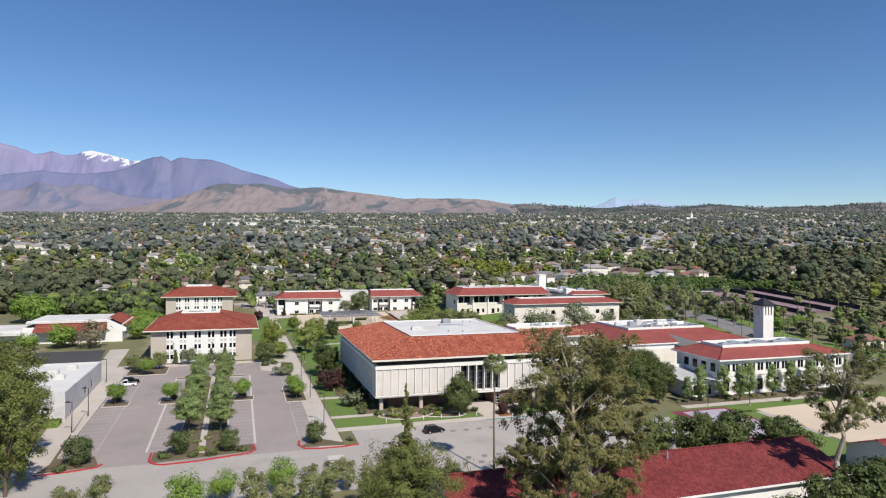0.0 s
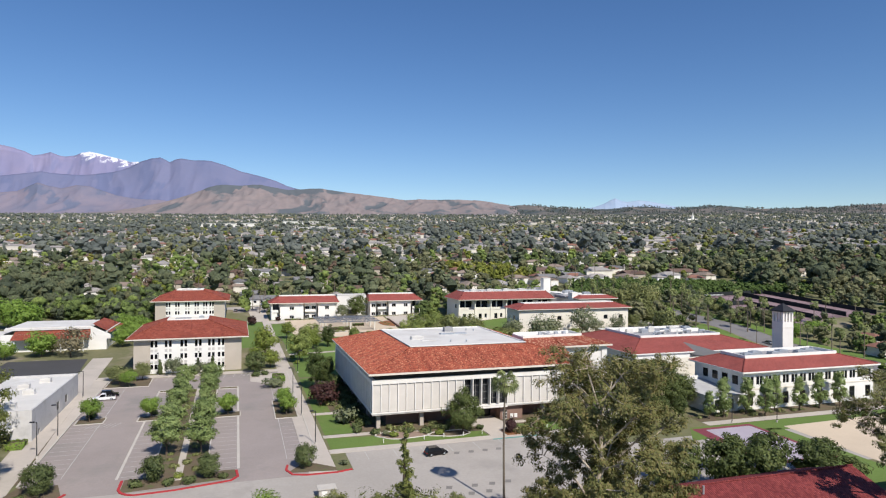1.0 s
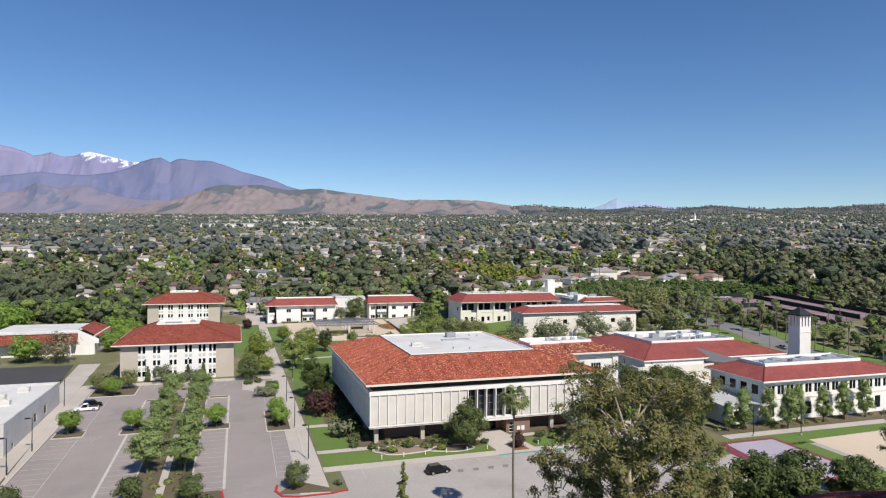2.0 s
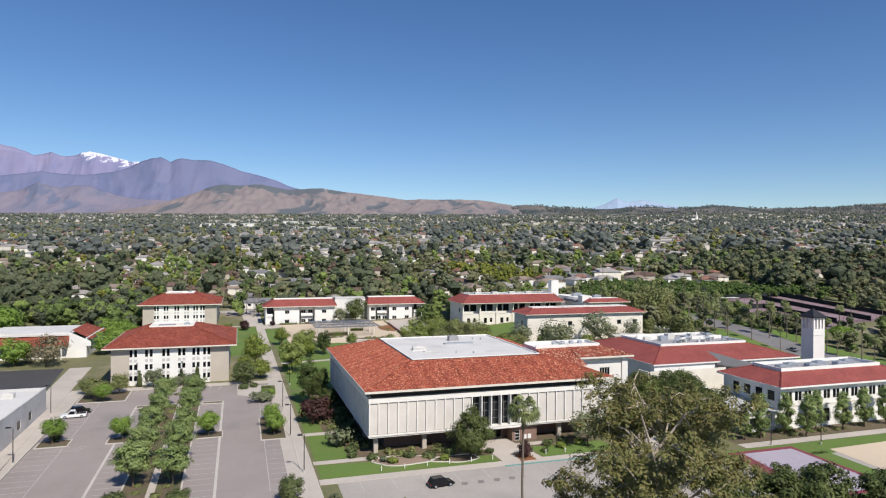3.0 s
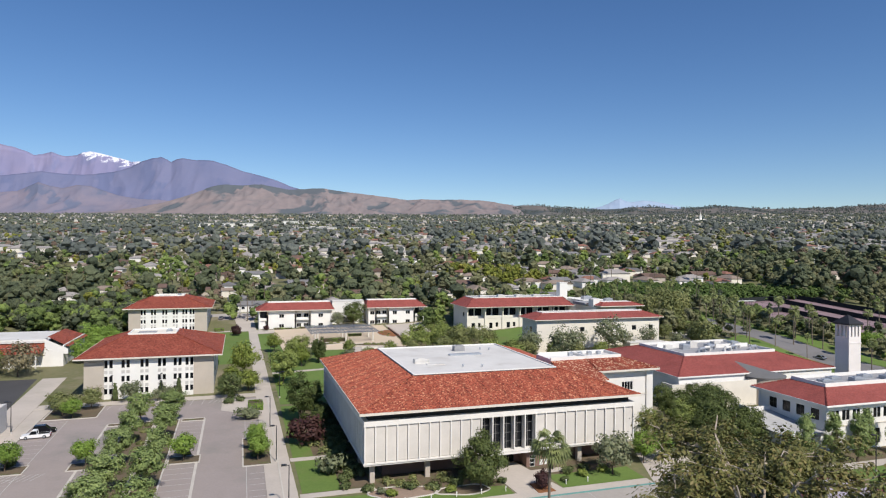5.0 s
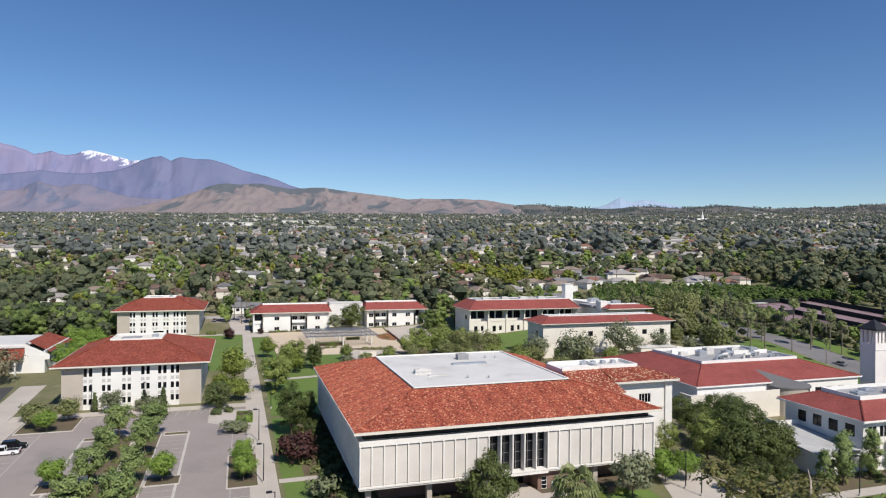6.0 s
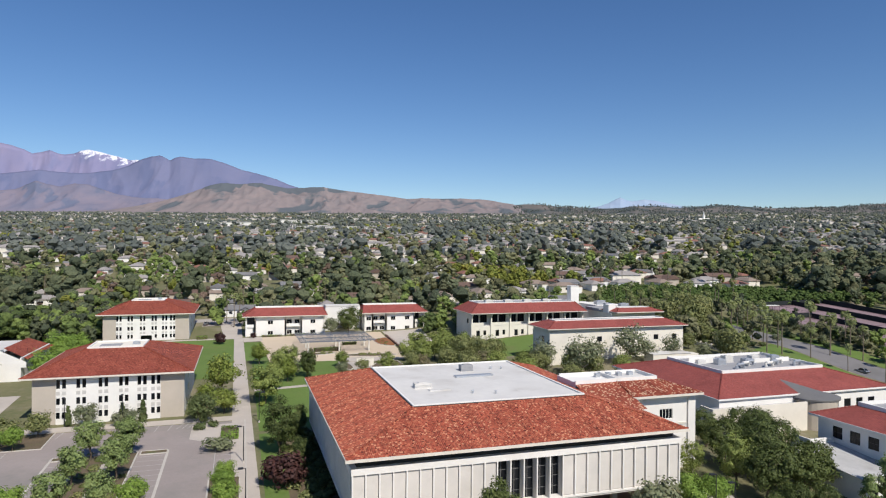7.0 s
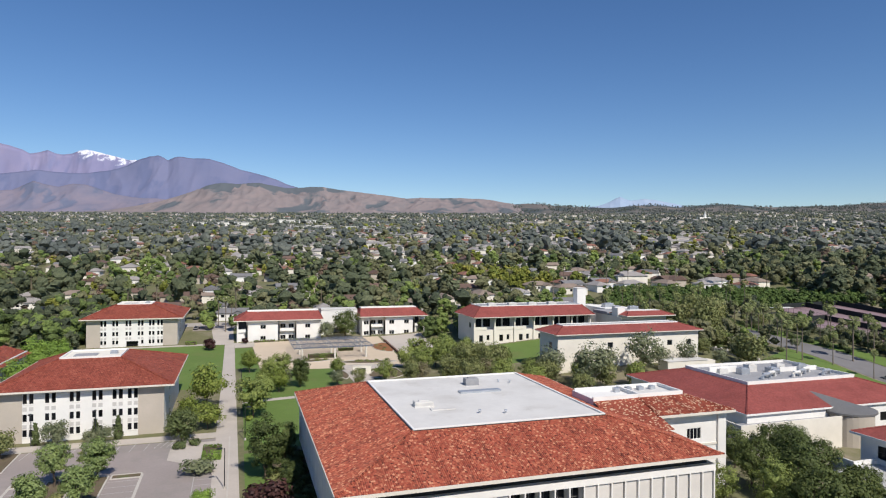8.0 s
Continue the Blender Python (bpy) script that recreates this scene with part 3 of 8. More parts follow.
strip("red_kerb", [(12.0, 137), (11.6, 134.4), (12.6, 131.8), (15.2, 130.9), (20.8, 130.8), (23.8, 131.6)], 0.45, KERB_RED, "red-painted kerb", "kerb", 0.03, 0.16, e2, step=1.0)
e3 = patch("planter_bed", [(-36, 131), (-25.8, 132), (-27.6, 138), (-34, 138)], MULCH, "kerbed bed with a dark bush tree", "planter", 0.05, thick=0.08)
strip("red_kerb", [(-36, 129.6), (-30, 130.4), (-26.2, 131.4), (-25.4, 133)], 0.45, KERB_RED, "red-painted kerb", "kerb", 0.03, 0.16, e3, step=1.0)
island(-33.4, -27.4, 176.4, 181, "kerbed island with a small tree")
island(-20, -13.4, 175.8, 180, "kerbed island with a small tree")
island(-2.4, 3.4, 174.6, 178.8, "kerbed island with a small tree")
island(11.6, 17, 169.8, 187, "kerbed bed with small trees")
island(-33.6, -22, 213, 224, "kerbed bed with spreading trees")
patch("planting_bed", [(-36.6, 139), (-34.4, 139), (-38.4, 215), (-40.8, 215)], MULCH, "narrow brown bed beside the path", "bed", 0.045)
kerb([(18.2, 139), (18.2, 224)], KERB, "concrete kerb along the path")
kerb([(-34.2, 139), (-34.2, 213)], KERB, "concrete kerb along the lot")

# painted stalls
stalls = thing("stall_markings", (-8, 178, terrain(-8, 178)), "faded white parking stall lines", "marking", kind="structure")
for x0, x1, ya, yb in ((-33.8, -28.2, 141, 175), (-33.8, -28.2, 183, 212), (-18.0, -12.8, 139, 174), (-18.0, -12.8, 182, 203), (-2.6, 2.6, 139, 173), (-2.6, 2.6, 181, 203), (12.6, 18, 141, 168), (12.6, 18, 189, 203)):
    n = int((yb - ya) / 2.75)
    for i in range(n + 1):
        y = ya + 2.75 * i
        strip("line", [(x0, y), (x1, y)], 0.12, LINE, "", "line", 0.036, parent=stalls)
for x in (-18.3, 2.9):
    strip("concrete_gutter", [(x, 138), (x, 206)], 0.5, KERB, "pale concrete gutter", "gutter", 0.038, parent=stalls)
for x in (-27.9, 12.2):
    strip("line", [(x, 141), (x, 212)], 0.12, LINE, "", "line", 0.037, parent=stalls)
for i in range(7):
    strip("line", [(-30 + 1.1 * i, 176.0), (-31.6 + 1.1 * i, 172.6)], 0.14, LINE, "", "line", 0.039, parent=stalls)
for i in range(8):
    strip("line", [(28 + 6 * i, 136), (28 + 6 * i, 140.8)], 0.12, LINE, "", "line", 0.042, parent=stalls)

# kerbed cross islands at the far end of the lot
for x0, x1 in ((-18.2, -13.2), (-2.2, 2.8)):
    island(x0, x1, 204.2, 206.2, "narrow kerbed cross island")
for i in range(9):
    strip("line", [(-21.0 + 2.8 * i, 219.4), (-20.4 + 2.8 * i, 224.2)], 0.12, LINE, "", "line", 0.036, parent=stalls)
for i in range(6):
    strip("line", [(4.4 + 1.2 * i, 224.2), (3.2 + 1.2 * i, 220.4)], 0.14, LINE, "", "line", 0.039, parent=stalls)

OIL = surface("oil_stain", (0.24, 0.22, 0.205), (0.17, 0.16, 0.15), 2.5, 0.3, 0.8, 0.1)
STAINS = ((46.3, 134.9), (49.5, 134.9), (52.7, 135.0), (55.8, 135.0), (42.0, 114.5), (43.8, 117.7), (45.4, 114.6), (47.2, 117.7), (39, 118), (50.5, 117.9))
for x, y in STAINS:
    patch("oil_stain", [(x - 0.8, y - 0.5), (x + 0.2, y - 0.8), (x + 0.8, y + 0.5), (x - 0.3, y + 0.8)], OIL, "", "stain", 0.044, parent=stalls)

# ---- parts of buildings ----
FACE_TURN = {"S": 0, "E": 90, "N": 180, "W": -90}
WINDOW_MESHES = {}


def wall_run(bits, face, at, u0, u1, z0, z1, thick=0.35, holes=()):
    """A wall with thickness whose outer plane is at, with openings (u0, u1, z0, z1) through it."""
    cuts = sorted({u0, u1, *(h[0] for h in holes), *(h[1] for h in holes)})
    cuts = [c for c in cuts if u0 <= c <= u1]
    for a, b in zip(cuts, cuts[1:]):
        m, z = (a + b) / 2, z0
        for _, _, h0, h1 in sorted((h for h in holes if h[0] < m < h[1]), key=lambda h: h[2]):
            if h0 > z:
                wall_box(bits, face, at, a, b, z, h0, 0, thick)
            z = max(z, h1)
        if z < z1:
            wall_box(bits, face, at, a, b, z, z1, 0, thick)
    return bits


def wall_box(bits, face, at, u0, u1, z0, z1, d0, d1):
    """A box on a facade, from d0 to d1 inwards of its outer plane."""
    if face == "S":
        bits.box(u0, at + d0, z0, u1, at + d1, z1)
    elif face == "N":
        bits.box(u0, at - d0, z0, u1, at - d1, z1)
    elif face == "W":
        bits.box(at + d0, u0, z0, at + d1, u1, z1)
    else:
        bits.box(at - d0, u0, z0, at - d1, u1, z1)
    return bits


def window(parent, face, at, u0, u1, z0, z1, surround=None, bars=(1, 1), inset=0.12):
    """A window in an opening: a frame with bars and a pane behind it."""
    w, h = round(u1 - u0, 3), round(z1 - z0, 3)
    surround = surround or FRAME
    key = (w, h, bars, surround.name, inset)
    if key not in WINDOW_MESHES:
        b, t = Bits(), min(0.09, w * 0.12)
        for x in (-w / 2, w / 2 - t):
            b.box(x, inset, -h / 2, x + t, inset + 0.1, h / 2)
        for z in (-h / 2, h / 2 - t):
            b.box(-w / 2 + t, inset + 0.003, z, w / 2 - t, inset + 0.097, z + t)
        loose = []
        for i in range(1, bars[0]):
            x, own = -w / 2 + w * i / bars[0], Bits() if max(bars) > 2 else b
            own.box(x - t / 2, inset + 0.01, -h / 2 + t, x + t / 2, inset + 0.09, h / 2 - t)
            loose += [own.mesh("mullion", surround)] if own is not b else []
        for j in range(1, bars[1]):
            z, own = -h / 2 + h * j / bars[1], Bits() if max(bars) > 2 else b
            own.box(-w / 2 + t, inset + 0.02, z - t / 2, w / 2 - t, inset + 0.08, z + t / 2)
            loose += [own.mesh("mullion", surround)] if own is not b else []
        p = Bits().box(-w / 2 + t * 0.5, inset + 0.045, -h / 2 + t * 0.5, w / 2 - t * 0.5, inset + 0.06, h / 2 - t * 0.5)
        WINDOW_MESHES[key] = b.mesh("window", surround), p.mesh("pane", GLASS), loose
    fm, pm, loose = WINDOW_MESHES[key]
    u, z = (u0 + u1) / 2, (z0 + z1) / 2
    spot = (u, at, z) if face in "SN" else (at, u, z)
    ob = part("window", fm, surround, parent, at=spot, turn=FACE_TURN[face])
    part("pane", pm, GLASS, ob)
    for m in loose:
        part("mullion", m, surround, ob)
    return ob


def hip_roof(parent, eave, z, deck, zd, mat, fascia=0.4, overhang=1.2, trim=None, parapet=0.4, deck_mat=None, soffit=None, barrels=False):
    """Four tiled slopes from an eave up to a flat deck, with fascia, soffit, hip caps and a parapet."""
    (x0, y0, x1, y1), (a0, b0, a1, b1) = eave, deck
    e = [(x0, y0, z), (x1, y0, z), (x1, y1, z), (x0, y1, z)]
    d = [(a0, b0, zd), (a1, b0, zd), (a1, b1, zd), (a0, b1, zd)]
    for i in range(4):
        j = (i + 1) % 4
        part("roof_slope", Bits().barrel_slope([e[i], e[j], d[j], d[i]]) if barrels else Bits().slope([e[i], e[j], d[j], d[i]]), mat, parent)
    for p, q in zip(e, d):
        p, q, caps = Vector(p), Vector(q), Bits()
        k = max(2, int((q - p).length / 0.6))
        for s in range(k):
            m = p + (q - p) * (s + 0.1) / k
            o = p + (q - p) * (s + 1.0) / k
            caps.tube([m + Vector((0, 0, 0.05)), o + Vector((0, 0, 0.02))], [0.2, 0.15], 6)
        part("hip_cap", caps, mat, parent)
    f = Bits()
    f.box(x0 - 0.12, y0 - 0.12, z - fascia, x1 + 0.12, y0, z + 0.03).box(x0 - 0.12, y1, z - fascia, x1 + 0.12, y1 + 0.12, z + 0.03)
    f.box(x0 - 0.12, y0, z - fascia, x0, y1, z + 0.03).box(x1, y0, z - fascia, x1 + 0.12, y1, z + 0.03)
    part("fascia", f, trim or TRIM, parent)
    part("soffit", Bits().box(x0, y0, z - fascia + 0.05, x1, y1, z - fascia + 0.12), soffit or trim or TRIM, parent)
    part("roof_deck", Bits().box(a0 + 0.02, b0 + 0.02, zd - 0.4, a1 - 0.02, b1 - 0.02, zd + 0.06), deck_mat or ROOF_WHITE, parent)
    w = 0.35
    p = Bits().box(a0, b0, zd - 0.5, a1, b0 + w, zd + parapet).box(a0, b1 - w, zd - 0.5, a1, b1, zd + parapet)
    p.box(a0, b0 + w, zd - 0.5, a0 + w, b1 - w, zd + parapet).box(a1 - w, b0 + w, zd - 0.5, a1, b1 - w, zd + parapet)
    part("parapet", p, STUCCO, parent)


def rooftop_unit(x, y, z, w, d, h, parent, mat=None):
    """A louvred air handler on a low kerb."""
    b = Bits().box(x - w / 2 - 0.1, y - d / 2 - 0.1, z, x + w / 2 + 0.1, y + d / 2 + 0.1, z + 0.2)
    b.box(x - w / 2, y - d / 2, z + 0.2, x + w / 2, y + d / 2, z + h)
    for i in range(3):
        zz = z + 0.3 + (h - 0.5) * i / 3
        b.box(x - w / 2 - 0.04, y - d / 2 - 0.05, zz, x + w / 2 + 0.04, y - d / 2, zz + (h - 0.5) / 5)
    b.box(x - w * 0.25, y - d * 0.25, z + h, x + w * 0.25, y + d * 0.25, z + h + 0.15)
    return part("rooftop_unit", b, mat or STEEL, parent, "grey metal air handler")


# ---- the library: panelled box on a recessed podium, clay tile roof ----


def library():
    t = thing("library_building", (60, 182, terrain(60, 182)), "panelled cream library with orange clay tile hip roof", "building")
    x0, x1, y0, y1, z0, z1 = 32.2, 88.2, 153.8, 210.6, 4.3, 10.9
    pod = Bits()
    wall_run(pod, "S", 158.5, 36.5, 83, -2, 3.75, 0.4, [(56.5, 63.5, 0.1, 3.2)])
    pod.box(36.5, 158.9, -2, 36.9, 207, 3.75).box(82.6, 158.9, -2, 83, 207, 3.75).box(36.9, 206.6, -2, 82.6, 207, 3.75)
    part("podium_wall", pod, BROWN, t, "recessed brown brick ground floor")
    for a in (56.5, 58.85, 61.2):
        window(t, "S", 158.5, a, a + 2.3, 0.12, 3.2, FRAME, (2, 1))
    part("landing", Bits().box(55.5, 151.2, -0.6, 71.0, 158.4, 0.2), WALK, t, "pale concrete landing")
    part("vestibule_wall", wall_run(Bits(), "S", 154.9, 64.6, 70.6, 0.2, 3.75, 0.3, [(65.3, 66.5, 0.22, 2.5)]).box(64.6, 155.2, 0.2, 64.9, 158.45, 3.75).box(70.3, 155.2, 0.2, 70.6, 158.45, 3.75), BROWN, t)
    window(t, "S", 154.9, 65.3, 66.5, 0.22, 2.5, FRAME_W, (1, 3))
    for x in (67.3, 68.4):
        part("notice_board", Bits().box(x, 154.8, 0.5, x + 0.8, 154.89, 1.5), FRAME_W, t, "white notice board")
    part("floor_slab", Bits().box(x0, y0, 3.75, x1, y1, z0 - 0.25), PANEL, t)
    part("bottom_rail", Bits().box(x0 - 0.15, y0 - 0.15, z0 - 0.25, x1 + 0.15, y1, z0), RIB, t)
    for x in (34.0, 44.5, 55.0, 66.0, 76.5, 86.0):
        part("column", Bits().box(x - 0.45, 155.2, -2, x + 0.45, 156.1, 3.75), BEIGE, t)
    for y in (166, 178, 190, 202):
        part("column", Bits().box(33.3, y - 0.45, -2, 34.2, y + 0.45, 3.75), BEIGE, t)
    core = Bits()
    wall_run(core, "S", y0 + 0.3, x0 + 0.3, x1 - 0.3, z0, z1, 0.4, [(54.7, 66.0, z0, 10.75)])
    wall_run(core, "W", x0 + 0.3, y0 + 0.7, y1, z0, z1, 0.4)
    wall_run(core, "E", x1 - 0.3, y0 + 0.7, y1, z0, z1, 0.4)
    wall_run(core, "N", y1, x0 + 0.7, x1 - 0.7, z0, z1, 0.4)
    part("core_wall", core, PANEL, t)
    part("top_rail", Bits().box(x0 - 0.1, y0 - 0.1, z1, x1 + 0.1, y1, z1 + 0.95), RIB, t)
    # Band in the gap below the eave, its shade painted near-black.
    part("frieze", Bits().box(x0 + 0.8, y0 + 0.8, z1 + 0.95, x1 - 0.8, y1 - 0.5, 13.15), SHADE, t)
    # panels and ribs of the two long facades
    step_a, step_b = (54.7 - x0) / 11, (x1 - 66.0) / 10
    fronts = [x0 + step_a * i for i in range(12)] + [66.0 + step_b * i for i in range(11)]
    pm = Bits().box(-0.86, 0, 0, 0.86, 0.12, z1 - z0 - 0.3).mesh("panel", PANEL)
    rm = Bits().box(-0.11, 0, 0, 0.11, 0.42, z1 - z0).mesh("rib", RIB)
    for i in range(11):
        part("panel", pm, PANEL, t, at=(x0 + step_a * (i + 0.5), y0 + 0.18, z0 + 0.15))
        if i < 10:
            part("panel", pm, PANEL, t, at=(66.0 + step_b * (i + 0.5), y0 + 0.18, z0 + 0.15))
    for x in fronts:
        part("rib", rm, RIB, t, at=(min(max(x, x0 + 0.11), x1 - 0.11), y0 - 0.12, z0))
    n = 28
    for i in range(n):
        part("panel", pm, PANEL, t, at=(x0 + 0.18, y0 + (y1 - y0) * (i + 0.5) / n, z0 + 0.15), turn=-90)
        part("rib", rm, RIB, t, at=(x0 - 0.12, y0 + (y1 - y0) * (i + 1) / n, z0), turn=-90)
    # tall window bay: deep fins, glass behind
    for i in range(6):
        x = 54.7 + 11.3 * i / 5
        part("fin", Bits().box(x - 0.11, y0 - 0.1, 3.6, x + 0.11, y0 + 1.4, z1 - 0.01), RIB, t)
    part("bay_sill", Bits().box(54.7, y0 - 0.2, 3.55, 66.0, y0 + 1.5, 3.95), RIB, t)
    for i in range(5):
        a = 54.7 + 11.3 * i / 5
        window(t, "S", y0 + 1.2, a + 0.11, a + 11.3 / 5 - 0.11, 3.95, 10.75, CANOPY, (2, 4))
    hip_roof(t, (31.2, 152.7, 89.1, 211.6), 13.55, (44.1, 164.6, 76.1, 199.5), 17.4, TILE_BRICK, 0.42, parapet=0.3, barrels=True)
    # things on the deck
    part("skylight", Bits().box(58.5, 184.5, 17.4, 66.5, 186.2, 17.75).box(58.7, 184.7, 17.75, 66.3, 186.0, 17.8), STEEL, t, "long roof hatch")
    rooftop_unit(63, 191.5, 17.46, 2.6, 1.8, 1.3, t, ROOF_GREY)
    rooftop_unit(49.5, 178, 17.46, 3.2, 1.6, 0.9, t, ROOF_WHITE)
    part("roof_pad", Bits().box(50, 174.5, 17.46, 54, 176, 17.6), ROOF_WHITE, t)
    for x, y in ((57, 171), (61, 169.8), (69, 192), (71, 191)):
        part("roof_vent", Bits().tube([(x, y, 17.4), (x, y, 17.9)], [0.18, 0.18], 8).tube([(x, y, 17.9), (x, y, 18.05)], [0.3, 0.2], 8), STEEL, t)
    part("flashing", Bits().box(44.0, 164.45, 17.3, 76.5, 164.6, 17.5).box(43.95, 164.6, 17.3, 44.1, 199.5, 17.5), FRAME, t)
    # the taller wing behind
    w = thing("library_wing", (95, 186, terrain(95, 186)), "cream wing with mortared clay tile roof", "building")
    wl = Bits()
    wall_run(wl, "S", 169, 88.8, 103.2, -2, 15.05, 0.4, [(95.4, 98.4, 10.4, 12.4)])
    wall_run(wl, "E", 103.2, 169.4, 189, -2, 15.05, 0.4, [(173 + 5 * i, 176 + 5 * i, 11.2, 13.4) for i in range(3)])
    wl.box(88.8, 169.4, -2, 89.2, 189, 15.05).box(89.2, 188.6, -2, 102.8, 189, 15.05)
    part("wall", wl, RIB, w)
    window(w, "S", 169, 95.4, 98.4, 10.4, 12.4, FRAME_W, (4, 1))
    for i in range(3):
        window(w, "E", 103.2, 173 + 5 * i, 176 + 5 * i, 11.2, 13.4, FRAME, (3, 1))
    part("band", Bits().box(88.7, 168.85, 9.2, 103.3, 169.0, 9.6), TRIM, w)
    part("pilaster", Bits().box(101.8, 168.6, -2, 103.5, 169.0, 15.0), RIB, w)
    hip_roof(w, (88.6, 167.6, 104.5, 190.4), 15.45, (88.9, 174, 98.4, 181.5), 17.2, TILE_WING, 0.4, parapet=0.7, barrels=True)
    part("side_parapet", Bits().box(79.6, 174, 13, 89.0, 174.35, 17.85).box(79.6, 174.35, 13, 79.95, 181.5, 17.5).box(79.95, 174.35, 13, 89.0, 181.5, 17.2).box(79.95, 181.15, 17.2, 89.0, 181.5, 17.85), STUCCO, w)
    part("side_slope", Bits().slope([(79.6, 163.6, 13.4), (88.7, 163.6, 14.3), (88.8, 174, 17.2), (79.6, 174, 17.1)]), TILE_WING, w)
    for k in range(4):
        part("roof_vent", Bits().box(87 + 2.6 * k, 178.6, 17.2, 88 + 2.6 * k, 179.6, 18.0), STEEL, w)
    return t


library()


# ---- three-storey halls ----


SPANDREL = surface("grey_spandrel", (0.56, 0.54, 0.51), (0.49, 0.47, 0.445), 4, 0.3, 0.85, 0.05)


LEVELS = ((2.9, 0.75), (6.65, 5.1), (9.9, 8.4))


def hall(x0, x1, y0, y1, zb, ze, rise, label, door=False):
    """White centre with window columns in pairs between beige end bays, under a clay tile hip roof."""
    t = thing("hall_building", ((x0 + x1) / 2, (y0 + y1) / 2, terrain((x0 + x1) / 2, (y0 + y1) / 2)), label, "building", "three-storey halls")
    k = (x1 - x0) / 34.3
    zt, st = ze - 0.35, (ze - zb) / 3.5
    cols = [x0 + k * c for c in (6.2, 10.6, 15.5, 20.1, 24.3, 27.5)]
    holes = []
    for c in cols:
        for o in (-1.0, 0.3):
            for low, high in LEVELS:
                holes.append((c + o * k, c + (o + 0.85) * k, ze - low, ze - high))
    w0, w1 = x0 + 5.15 * k, x0 + 28.7 * k
    front = Bits()
    gate = [((x0 + x1) / 2 - 2.2, (x0 + x1) / 2 + 2.0, zb - 0.5, zb + 2.2)] if door else []
    holes = [h for h in holes if not any(h[0] < g[1] and h[1] > g[0] and h[2] < g[3] for g in gate)]
    wall_run(front, "S", y0 - 0.25, w0, w1, zb - 3, zt, 0.5, holes + gate)
    part("front_wall", front, STUCCO, t, "white stucco front with paired windows")
    for h in holes:
        window(t, "S", y0 - 0.25, *h, FRAME, (1, 1), 0.2)
        if h[2] > ze - 9:
            part("spandrel", Bits().box(h[0], y0 - 0.3, h[2] - 1.5, h[1], y0 - 0.255, h[2] - 0.65), SPANDREL, t)
        part("sill", Bits().box(h[0] - 0.06, y0 - 0.34, h[2] - 0.16, h[1] + 0.06, y0 - 0.255, h[2] - 0.04), STUCCO, t)
    if gate:
        g = gate[0]
        part("entrance_door", Bits().box(g[0], y0 + 0.9, g[2], g[1], y0 + 1.0, g[3]).box(g[0], y0 + 0.8, g[2], g[0] + 0.1, y0 + 0.9, g[3]), GLASS, t, "dark glass entrance")
    for a, b in ((x0, w0), (w1, x1)):
        part("end_wall", wall_run(Bits(), "S", y0, a, b, zb - 3, zt, 0.4), BEIGE, t, "beige stucco end bay")
    side = Bits()
    wall_run(side, "E", x1, y0 + 0.4, y1, zb - 3, zt, 0.4)
    wall_run(side, "W", x0, y0 + 0.4, y1, zb - 3, zt, 0.4)
    wall_run(side, "N", y1, x0 + 0.4, x1 - 0.4, zb - 3, zt, 0.4)
    part("side_wall", side, STUCCO, t)
    for s in range(3):
        part("stair_window", Bits().box(x1 + 0.005, y0 + 12, zb + st * s + 0.8, x1 + 0.02, y0 + 13.4, zb + st * s + 2.4), GLASS, t)
    cx = (x0 + x1) / 2
    hip_roof(t, (x0 - 2.2, y0 - 1.6, x1 + 2.2, y1 + 1.6), ze, (cx - 8.2 * k, y0 + 13.6, cx + 5.6 * k, y1 - 12.4), ze + rise, TILE_HALL, 0.35, parapet=0.4, deck_mat=CREAM)
    rooftop_unit(cx + 3, (y0 + y1) / 2, ze + rise + 0.06, 1.6, 1.2, 0.7, t)
    part("roof_hatch", Bits().box(cx - 5.5, (y0 + y1) / 2 - 2.4, ze + rise + 0.06, cx - 0.5, (y0 + y1) / 2 + 1.2, ze + rise + 0.22), ROOF_GREY, t, "flat grey roof hatch")
    return t


hall(-28.6, 4.0, 231.2, 268.6, 1.9, 13.05, 4.2, "white and beige three-storey hall with red tile roof")
hall(-35.5, -3.2, 348.2, 385.4, 4.6, 15.6, 4.3, "far white three-storey hall with red tile roof", True)


# ---- two-storey residence rows ----


